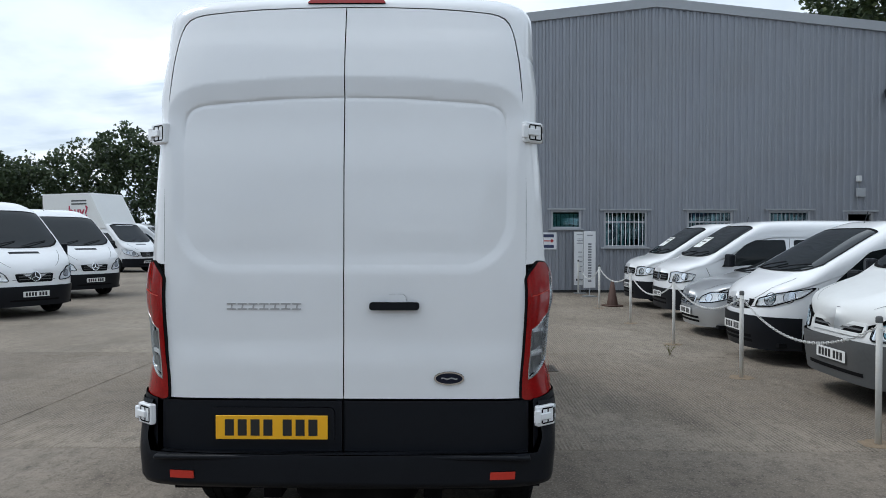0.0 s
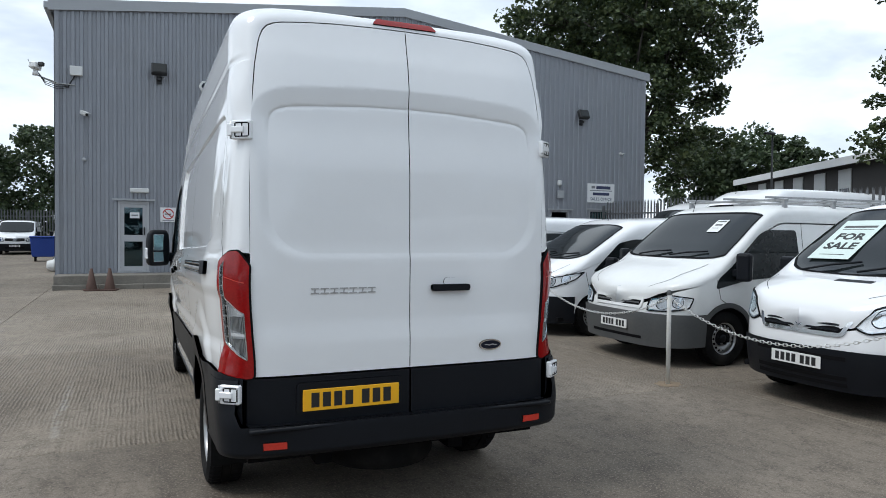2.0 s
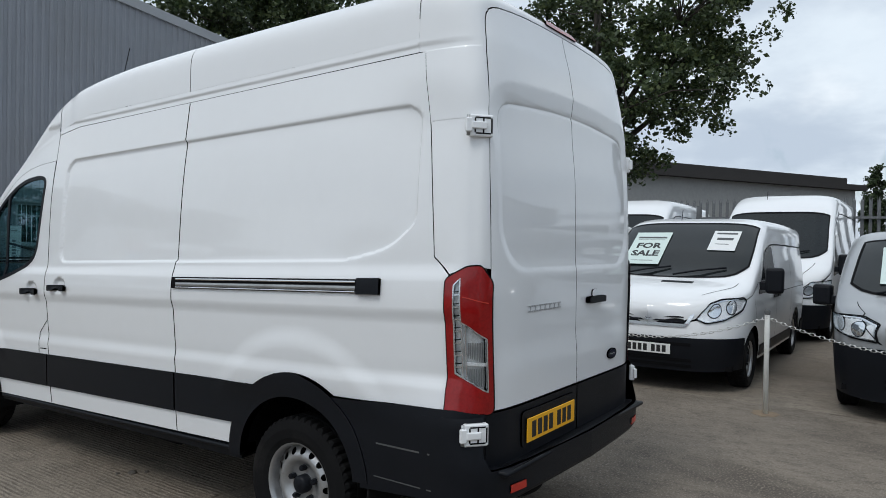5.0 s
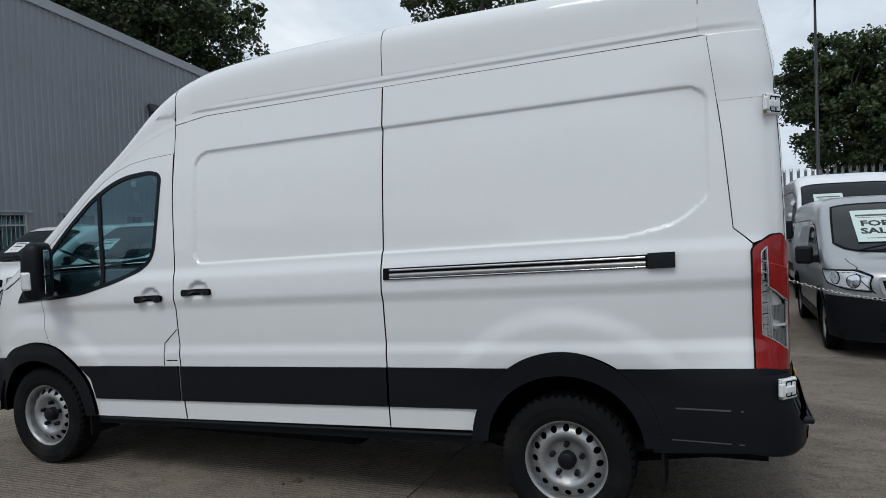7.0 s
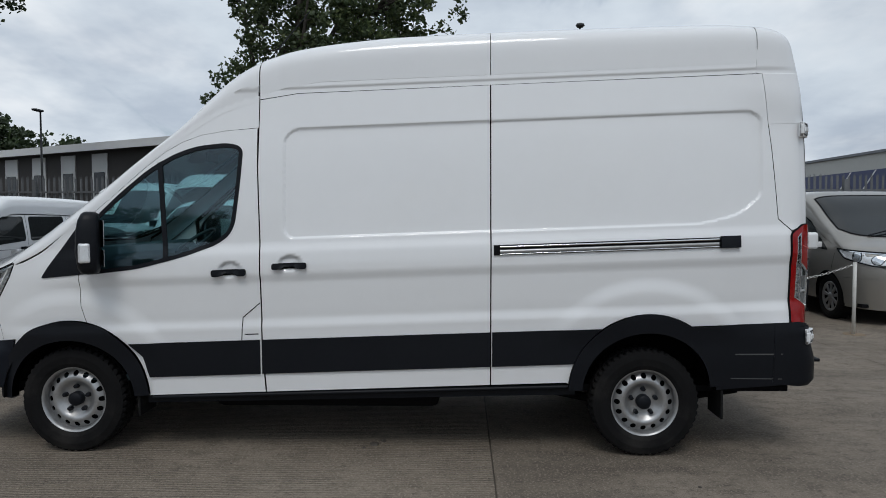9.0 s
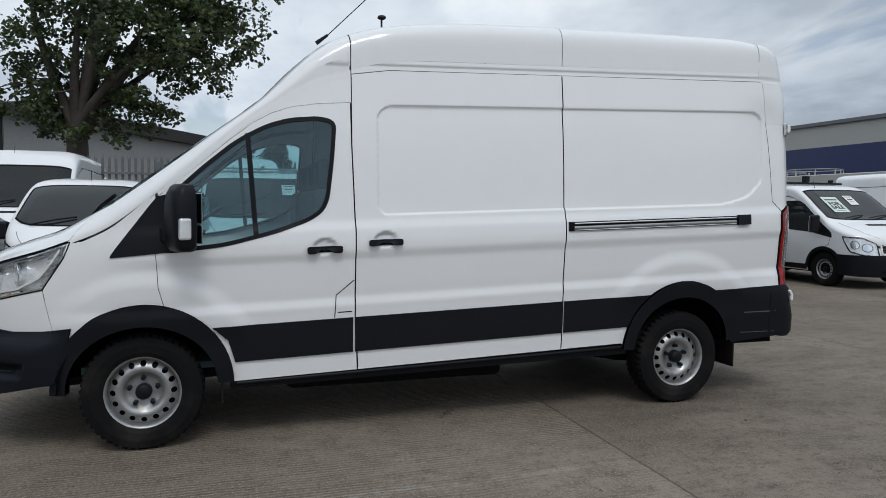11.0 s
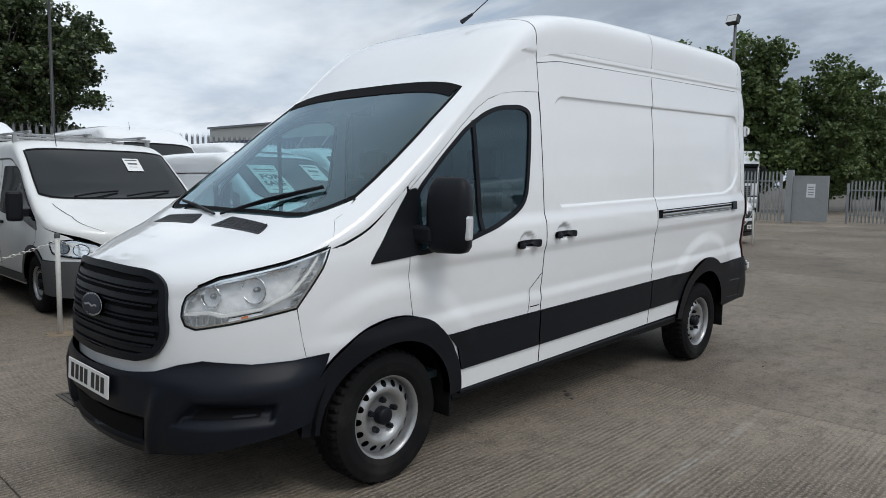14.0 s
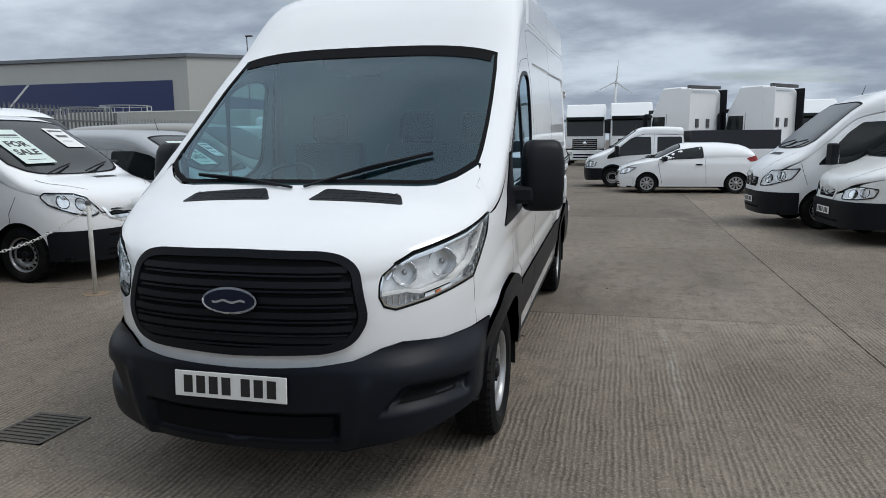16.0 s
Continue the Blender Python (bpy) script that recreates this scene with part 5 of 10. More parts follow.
def wheel_meshes(key, r, rim, width, style):
    """Tyre, rim and cap meshes, shared by all wheels of a kind; the outer face looks to -x."""
    if key in TREAD:
        return TREAD[key]
    w = width / 2
    prof = [(rim, w * 0.8), (rim + 0.03, w * 0.95), (r - 0.05, w), (r - 0.016, w * 0.90), (r, w * 0.72), (r, w * 0.3), (r - 0.008, w * 0.28), (r - 0.008, w * 0.2), (r, w * 0.18), (r, -w * 0.18), (r - 0.008, -w * 0.2), (r - 0.008, -w * 0.28), (r, -w * 0.3), (r, -w * 0.72), (r - 0.016, -w * 0.90), (r - 0.05, -w), (rim + 0.075, -w * 1.02), (rim + 0.03, -w * 0.97), (rim + 0.006, -w * 0.86), (rim - 0.004, -w * 0.80)]
    segs = 144
    tyre = lathe(prof, "x", segs)
    pt = tyre[0].reshape(len(prof), segs, 3)
    cut = (np.arange(segs) % 3 == 0)[None, :] & (np.array([rr > r - 0.004 and abs(xx) > w * 0.26 for rr, xx in prof])[:, None])
    pt[..., 1:][cut] *= (r - 0.013) / r
    tyre = (pt.reshape(-1, 3), tyre[1], None, False)
    out = {"tyre": mesh_of("tyre", tyre, RUBBER)}
    if style == "steel":
        depth = curve((0.0, w * 0.30), (0.05, w * 0.30), (0.075, w * 0.32), (0.10, w * 0.40), (0.125, w * 0.62), (0.145, w * 0.66), (0.165, w * 0.55), (rim - 0.012, w * 0.30), (rim, w * 0.2))
        disc = rim_holes(16, rim * 0.80, rim * 0.082, 0, rim - 0.006, depth)
        lip = lathe([(rim - 0.01, 0.0), (rim - 0.014, -w * 0.55), (rim - 0.008, -w * 0.78), (rim + 0.002, -w * 0.84), (rim + 0.010, -w * 0.86), (rim + 0.012, -w * 0.80)], "x", 48)
        out["rim"] = mesh_of("rim", [disc, lip], STEEL)
        out["backing"] = mesh_of("backing", [lathe([(0.0, -0.01), (rim - 0.008, -0.01)], "x", 24)], SEAL)
        bolts = [moved(lathe([(0.0, -w * 0.66), (0.014, -w * 0.64), (0.017, -w * 0.3)], "x", 6, smooth_on=False), Matrix.Translation((0, 0.082 * math.cos(a), 0.082 * math.sin(a)))) for a in np.linspace(0.3, 0.3 + 2 * math.pi, 5, endpoint=False)]
        out["hub_cap"] = mesh_of("hub_cap", [lathe([(0.0, -w * 0.80), (0.034, -w * 0.79), (0.046, -w * 0.70), (0.047, -w * 0.3)], "x", 24)] + bolts, PLASTIC)
    elif style == "trim":
        spokes = []
        for a in np.linspace(0, 2 * math.pi, 9, endpoint=False):
            spokes.append(moved(prism([(-0.018, 0.05), (0.018, 0.05), (0.028, rim - 0.01), (-0.028, rim - 0.01)], "x", -w * 0.82, -w * 0.62, 0.004), Euler((a, 0, 0)).to_matrix().to_4x4()))
        out["rim"] = mesh_of("rim", spokes + [lathe([(0.0, -w * 0.86), (0.06, -w * 0.82), (0.065, -w * 0.5)], "x", 20), lathe([(rim - 0.03, -w * 0.70), (rim - 0.012, -w * 0.86), (rim + 0.006, -w * 0.88), (rim + 0.008, -w * 0.7)], "x", 40)], STEEL)
        out["backing"] = mesh_of("backing", [lathe([(0.0, -0.01), (rim - 0.008, -0.01)], "x", 24)], SEAL)
    TREAD[key] = out
    return out


def add_wheel(parent, x, y, z, r=0.345, rim=0.208, width=0.235, style="steel", sign=-1, key=None):
    ms = wheel_meshes(key or (r, rim, width, style), r, rim, width, style)
    t = new("wheel", ms["tyre"])
    t.parent = parent
    t.matrix_local = pose(x, y, z, 0, 0, 0 if sign < 0 else 180)
    t.name = "wheel"
    for k in ("rim", "backing", "hub_cap"):
        if k in ms:
            c = new(k, ms[k])
            c.parent = t
    return t


for sign in (-1, 1):
    for y in (1.213, 4.956):
        add_wheel(van, sign * 0.868, y, 0.348, 0.348, 0.213, 0.215, "steel", sign)

# ---- other vehicles: forward +y, the front axle at y = 0, on the ground at z = 0 ----
def sale_paper(parent, where, normal, along, w, h, words=True):
    """A sheet behind the screen: its brand line as bars, its words in letters."""
    nz, ax = Vector(normal).normalized(), Vector(along).normalized()
    m = Matrix((ax, nz.cross(ax), nz)).transposed().to_4x4()
    m.translation = Vector(where) + nz * 0.012
    sh = part("sale_notice", moved(box(-w / 2, w / 2, -h / 2, h / 2, 0, 0.002), m), PAPER if words else PAPERWHITE, parent, "pale paper sale notice" if words else "white price sheet")
    if words:
        part("notice_word", [moved(lettering("FOR", w * 0.36, 0.0005, 0.006), m @ pose(0, h * 0.06, 0.0032))], INK, sh)
        part("notice_word", [moved(lettering("SALE", w * 0.36, 0.0005, 0.006), m @ pose(0, -h * 0.18, 0.0032))], INK, sh)
        for x0, x1, y0, y1 in ((-0.40, 0.40, 0.30, 0.355), (-0.38, 0.38, 0.25, 0.262), (-0.3, 0.3, -0.40, -0.385)):
            part("notice_bar", moved(box(w * x0, w * x1, h * y0, h * y1, 0.002, 0.003), m), GREYPLASTIC, sh)
    else:
        for x0, x1, y0, y1 in ((-0.38, 0.38, 0.32, 0.40), (-0.3, 0.3, 0.02, 0.14), (-0.3, 0.2, -0.2, -0.17)):
            part("notice_bar", moved(box(w * x0, w * x1, h * y0, h * y1, 0.002, 0.003), m), GREYPLASTIC, sh)
    return sh


def make_vehicle(name, label, category, sp, m, group=""):
    """A road vehicle from its numbers: skin, glass, bumpers, lamps, grille, mirrors, wheels."""
    fo, wb, W, r = sp["fo"], sp["wb"], sp["W"], sp["r"]
    y0 = sp["rear"]
    res = sp.get("res", 0.06)
    S = Shell(W, [(h, fo + d) for h, d in sp.get("nose", [(0.2, -0.03), (0.6, 0.0), (0.9, -0.03), (1.3, -0.08), (3.0, -0.08)])],
              [(h, y0 + d) for h, d in sp.get("tail", [(0.2, 0.02), (0.7, 0.0), (1.2, 0.02), (2.0, 0.12), (3.0, 0.16)])],
              sp.get("tumble", [(0.2, 0.95), (0.5, 0.98), (0.9, 1.0), (1.2, 0.985), (1.6, 0.93), (2.0, 0.89), (2.7, 0.85)]),
              sp["top"], sp["shoulder"], sp.get("fc", (0.75, 2.7)), sp.get("rc", (0.28, 4.5)), sp.get("n", 2.6))
    MIDY[0], MIDY[1], MIDY[2] = y0 + 0.6, fo - 0.6, 0.9
    paint, low = sp.get("paint", PAINT), sp.get("low", PLASTIC)
    sill = sp.get("sill", 0.28)
    t = thing(name, Matrix.Identity(4), label, category, group)
    ra = r + 0.055
    u = lambda y: float(S.u(y))
    yy = list(np.linspace(S.y1 - 0.002, S.y0 + 0.002, 60))
    lower = [(S.u_rear, sill + 0.06)] + arch(-wb, r, ra, sill)[::-1] + arch(0, r, ra, sill)[::-1] + [(S.u_front, sill)]
    skin = lower + [(S.u_front, float(S.hs(S.y1)))] + [(u(y), float(S.hs(y))) for y in yy] + [(S.u_rear, float(S.hs(S.y0)))]
    body = [patch(skin, S.side(s), res) for s in (-1, 1)]
    ys = np.linspace(S.y0 + 0.004, S.y1 - 0.004, 64)
    ring = [(y, 0.9999) for y in ys] + [(y, -0.9999) for y in ys[::-1]]
    body.append(patch(ring, S.upper, res * 1.2))
    b = part("body", body, paint, t)
    part("underside", [box(-W * 0.44, W * 0.44, y0 + 0.15, fo - 0.25, sill - 0.03, sill + 0.02)] + [box(-W * 0.46, W * 0.46, y - ra, y + ra, sill, 2 * r + 0.02) for y in (0, -wb)], SEAL, t)
    # glass
    if "screen" in sp:
        yt, yb, xt, xb, bow = sp["screen"]
        xt, xb = xt * 1.07, xb * 1.05
        top_l = [(yt - bow * 0.10 * (1 - (x / xt) ** 4), x) for x in np.linspace(-xt, xt, 13)]
        bot_l = [(yb - bow * (0.35 * (x / xb) ** 2 + 0.65 * (x / xb) ** 8), x) for x in np.linspace(xb, -xb, 17)]
        poly = [(y, float(np.clip(S.v(y, x), -0.96, 0.96))) for y, x in top_l + bot_l]
        w = part("windscreen", patch(poly, S.upper, 0.08, off=0.004, flange=0.004), DARKGLASS, t, "dark windscreen")
        part("screen_border", ribbon(poly, S.upper, 0.030, 0.006, closed=True, step=0.06), SEAL, w)
        for x0, x1, dy in ((-0.05, -0.62, 0.06), (0.55, 0.02, 0.05)):
            a, c = yb - 0.03, yb - dy - bow * 0.5
            pa, pc = (S.upper(np.array([q]), S.v(np.array([q]), np.array([x])))[0] + np.array((0, 0.012, 0.02)) for q, x in ((a, x0), (c, x1)))
            part("wiper", tube([pa, (pa + pc) / 2 + np.array((0, 0.01, 0.012)), pc], 0.011, 5), PLASTIC, t)
        for words, fx, fy, pw, ph in sp.get("papers", ()):
            fx = -fx
            y = yt + (yb - yt) * fy
            P = lambda q, x: S.upper(np.array([q]), S.v(np.array([q]), np.array([x])))[0]
            n = np.cross(P(y, fx + 0.1) - P(y, fx - 0.1), P(y + 0.1, fx) - P(y - 0.1, fx))
            n = n if n[2] > 0 else -n
            sale_paper(w, P(y, fx), n, P(y, fx - 0.12) - P(y, fx + 0.12), pw, ph, words)
    for i, poly in enumerate(sp.get("glass", ())):
        for s in (-1, 1):
            part("side_window", patch(rounded([(u(y), h) for y, h in poly], 0.05), S.side(s), 0.08, off=0.005, flange=0.005), DARKGLASS, t, "dark side window")
    for line in sp.get("seams", ()):
        for s in (-1, 1):
            part("seam", ribbon([(u(y), h) for y, h in line], S.side(s), 0.008, 0.0015, step=0.08), SEAL, t)
    for y, h in sp.get("handles", ()):
        for s in (-1, 1):
            part("door_handle", patch(rounded([(y - 0.09, h - 0.018), (y + 0.09, h - 0.018), (y + 0.09, h + 0.018), (y - 0.09, h + 0.018)], 0.015), S.side(s), 0.05, off=0.02, flange=0.02), sp.get("handle_mat", PLASTIC), t)
    xf = lambda x, h: S.yc + S.fd * math.asin(min(1, (1 - min(1, abs(x) / (S.w * float(S.tum(h)))) ** S.fn) ** (1 / S.fn)))
    xr = lambda x, h: S.yrc - S.rd * math.asin(min(1, (1 - min(1, abs(x) / (S.w * float(S.tum(h)))) ** S.rn) ** (1 / S.rn)))
    # bumpers, side mouldings
    if "bumper" in sp:
        h0, h1, yb_, off = sp["bumper"]
        part("front_bumper", [patch([(u(yb_), h0 + 0.02), (u(yb_), h1), (xf(W * 0.3, h1), h1), (S.u_front, h1), (S.u_front, h0), (xf(W * 0.3, h0), h0)], S.side(s), 0.05, off=off, flange=0.03) for s in (-1, 1)], sp.get("bumper_mat", low), t, "front bumper")
        for h in sp.get("slots", (0.42, 0.50)):
            part("bumper_slot", ribbon([(-W * 0.24, h), (W * 0.24, h)], S.face, 0.035, off + 0.004, height=0.004), SEAL, t)
        part("rear_bumper", [patch([(u(-wb - r - 0.10), h0 + 0.05), (u(-wb - r - 0.10), h0 + 0.25), (S.u_rear, h0 + 0.25), (S.u_rear, h0 + 0.05)], S.side(s), 0.06, off=off, flange=0.03) for s in (-1, 1)], low, t)
    if "moulding" in sp:
        h0, h1 = sp["moulding"]
        for s in (-1, 1):
            part("side_moulding", patch([(-ra - 0.02, h0), (-ra - 0.04, h1), (-wb + ra + 0.04, h1), (-wb + ra + 0.02, h0)], S.side(s), 0.07, off=0.010, flange=0.012), low, t, "black side moulding")
    if sp.get("lips"):
        for s in (-1, 1):
            for cy in (0, -wb):
                a = np.linspace(0.02, math.pi - 0.02, 20)
                part("wheel_arch_trim", patch([(cy + (ra + 0.05) * math.cos(q), r + (ra + 0.05) * math.sin(q)) for q in a] + [(cy + (ra - 0.01) * math.cos(q), r + (ra - 0.01) * math.sin(q)) for q in a[::-1]], S.side(s), 0.05, off=0.014, flange=0.03), low, t)
    # face: grille, badge, lamps, plate
    if "grille" in sp:
        g = part("grille", patch(rounded(sp["grille"], 0.03), S.face, 0.05, off=sp.get("grille_off", 0.006), flange=0.01), SEAL, t, "dark radiator grille")
        hs_ = [h for _, h in sp["grille"]]
        for h in np.linspace(min(hs_), max(hs_), sp.get("bars", 3) + 2)[1:-1]:
            w = min(abs(x) for x, hh in sp["grille"] if abs(x) > 0.05) * 0.94
            part("grille_bar", ribbon([(-w, h), (w, h)], S.face, 0.018, sp.get("grille_off", 0.006) + 0.008, height=0.006), sp.get("bar_mat", GREYPLASTIC), g)
        if sp.get("rimmed"):
            part("grille_frame", ribbon(rounded(sp["grille"], 0.03), S.face, 0.035, sp.get("grille_off", 0.006) + 0.008, closed=True, height=0.015), sp["rimmed"], g)
    if "badge" in sp:
        bx, bh, bw, bhh, style = sp["badge"]
        bd_ = part("badge", oval(S.face, bx, bh, bw, bhh, 0.022), CHROME, t, "chrome badge")
        if style == "star":
            part("badge_face", oval(S.face, bx, bh, bw * 0.84, bhh * 0.84, 0.024), INK, bd_)
            part("badge_mark", [ribbon([(bx, bh), (bx + bw * 0.86 * math.sin(a), bh + bhh * 0.86 * math.cos(a))], S.face, 0.014, 0.0265) for a in (0, 2.094, 4.189)], CHROME, bd_)
        elif style == "dark":
            part("badge_face", oval(S.face, bx, bh, bw * 0.85, bhh * 0.8, 0.024), BADGEBLUE, bd_)
    for poly in sp.get("lamps", ()):
        pl = rounded([((u(a) if k == "y" else xf(a, h)), h) for k, a, h in poly], 0.03)
        for s in (-1, 1):
            L_ = part("headlamp", patch(pl, S.side(s), 0.05, off=0.002), LAMPWELL, t, "clear headlamp")
            part("lamp_rim", ribbon(pl, S.side(s), 0.014, 0.012, closed=True, step=0.05, height=0.014), SEAL, L_)
            part("lamp_frame", ribbon(shrunk(dense(pl, 0.04), 0.014), S.side(s), 0.010, 0.009, closed=True, step=0.04, height=0.008), CHROME, L_)
            q = np.array(pl)
            c, size = q.mean(0), q.max(0) - q.min(0)
            rb = min(0.30 * size[1], 0.22 * size[0], 0.07)
            for k in (-0.16, 0.17):
                o = (c[0] + k * size[0], c[1] + 0.10 * size[1] * (1 if k < 0 else -0.4))
                part("bowl_ring", oval(S.side(s), o[0], o[1], rb * 1.15, rb * 1.15, 0.004), SEAL, L_)
                part("reflector_bowl", oval(S.side(s), o[0], o[1], rb, rb, 0.007), CHROME, L_)
            cov = part("lens", patch(pl, S.side(s), 0.06, off=0.013), LENS, L_)
            cov.visible_shadow = False
    for poly in sp.get("tails", ()):
        for s in (-1, 1):
            part("tail_lamp", patch(rounded([(xr(x, h), h) if k == "x" else (u(x), h) for k, x, h in poly], 0.02), S.side(s), 0.05, off=0.008, flange=0.01), RED, t, "red tail lamp")
    if "plate" in sp:
        ph = sp["plate"]
        p = S.face(np.array([0.0]), np.array([ph]))[0]
        number_plate(t, pose(0, p[1] + sp.get("bumper", (0, 0, 0, 0.02))[3] + 0.006, ph, 90, 0, 180), PLATEWHITE)
    if "vent" in sp:
        yv, x0, x1 = sp["vent"]
        part("bonnet_vent", patch([(yv, float(S.v(yv, x0))), (yv, float(S.v(yv, x1))), (yv + 0.07, float(S.v(yv + 0.07, x1))), (yv + 0.07, float(S.v(yv + 0.07, x0)))], S.upper, 0.04, off=0.004, flange=0.004), PLASTIC, t)
    if "bonnet" in sp:
        part("bonnet_seam", ribbon([(y, float(S.v(y, x))) for y, x in sp["bonnet"]], S.upper, 0.009, 0.002, step=0.05), SEAL, t)
        part("bonnet_seam", ribbon([(y, float(S.v(y, -x))) for y, x in sp["bonnet"]], S.upper, 0.009, 0.002, step=0.05), SEAL, t)
    if "mirror" in sp:
        y, h, mw, mh = sp["mirror"]
        for s in (-1, 1):
            x = float(S.half(np.array([y]), np.array([h]))[0])
            mr_ = part("door_mirror", [box(-mw / 2, mw / 2, -0.05, 0.07, -mh / 2, mh / 2, 0.035, pose(s * (x + mw / 2 + 0.05), y - 0.02, h + mh * 0.2, 0, 0, s * -15), 2), box(min(s * (x - 0.03), s * (x + 0.12)), max(s * (x - 0.03), s * (x + 0.12)), y - 0.03, y + 0.04, h - 0.05, h + 0.04, 0.012)], sp.get("mirror_mat", PLASTIC), t, "door mirror")
            part("mirror_glass", box(-mw * 0.42, mw * 0.42, -0.056, -0.049, -mh * 0.42, mh * 0.42, 0, pose(s * (x + mw / 2 + 0.05), y - 0.02, h + mh * 0.2, 0, 0, s * -15)), CHROME, mr_)
    if "aerial" in sp:
        y, x, ln = sp["aerial"]
        h = float(S.top(y)) - 0.02
        part("aerial", [tube([(x, y, h), (x, y - ln * 0.3, h + ln)], 0.005, 5), lathe([(0.0, 0.03), (0.02, 0.0)], "z", 8, (x, y, h))], PLASTIC, t)
    for s in (-1, 1):
        for y in (0, -wb):
            add_wheel(t, s * (W / 2 - sp["tw"] / 2 - 0.035), y, r, r, sp["rim"], sp["tw"], sp.get("style", "steel"), s)
    t.matrix_world = m
    t["length"] = fo - y0
    MIDY[0], MIDY[1], MIDY[2] = 0.8, 4.6, 1.2
    return t, S


def west(x, y, turn=0):
    """A pose whose front looks to -x, by its front axle."""
    return pose(x, y, 0, 0, 0, 90 + turn)


def east(x, y, turn=0):
    return pose(x, y, 0, 0, 0, -90 + turn)


# sizes of the kinds
LOWVAN = dict(
    fo=0.84, rear=-3.94, wb=3.10, W=1.90, r=0.325, rim=0.20, tw=0.21, paint=PAINT, res=0.045,
    top=[(-3.94, 1.74), (-3.90, 1.84), (-3.7, 1.93), (-2.2, 1.97), (-1.3, 1.965), (-1.02, 1.92), (-0.92, 1.87), (-0.4, 1.56), (0.10, 1.24), (0.20, 1.205), (0.45, 1.145), (0.66, 1.06), (0.78, 0.96), (0.84, 0.80)],
    shoulder=[(-3.94, 1.58), (-1.4, 1.62), (-0.9, 1.56), (-0.4, 1.28), (0.0, 1.09), (0.3, 1.02), (0.6, 0.94), (0.84, 0.72)],
    nose=[(0.2, -0.05), (0.55, 0.0), (0.75, -0.02), (0.95, -0.09), (1.2, -0.15), (3.0, -0.15)], fc=(0.85, 2.8), n=lambda y: 3.2 + 2.4 * smooth(0.25, -0.2, y),
    screen=(-0.92, 0.14, 0.76, 0.80, 0.30), papers=[(True, -0.42, 0.50, 0.46, 0.74), (False, 0.48, 0.34, 0.32, 0.46)],
    glass=[[(-0.78, 1.52), (-0.98, 1.60), (-1.28, 1.60), (-1.30, 1.14), (-0.95, 1.05), (-0.20, 1.05)]],
    seams=[[(-1.38, 1.62), (-1.38, 0.36)], [(0.02, 1.0), (-0.10, 0.80), (-0.10, 0.64)], [(-1.38, 1.02), (-3.9, 1.02)], [(-2.55, 1.62), (-2.55, 0.40)]],
    handles=[(-1.24, 0.98), (-1.52, 0.98)], bumper=(0.24, 0.60, 0.36, 0.02), slots=(0.36, 0.53, 0.30), moulding=(0.32, 0.44), lips=False,
    grille=[(-0.40, 0.73), (0.40, 0.73), (0.47, 0.86), (-0.47, 0.86)], bars=2, bar_mat=PLASTIC, rimmed=CHROME, badge=(0, 0.82, 0.05, 0.05, "dark"),
    lamps=[[("x", 0.50, 0.88), ("x", 0.50, 0.80), ("x", 0.60, 0.76), ("x", 0.76, 0.80), ("y", 0.44, 0.90), ("y", 0.36, 1.0), ("y", 0.42, 1.04), ("x", 0.72, 1.02), ("x", 0.58, 0.97)]],
    plate=0.47, vent=(0.27, -0.34, 0.02), bonnet=[(0.16, 0.80), (0.34, 0.76), (0.62, 0.52)], mirror=(-0.32, 1.15, 0.20, 0.30), aerial=(-1.1, 0.2, 0.16),
)
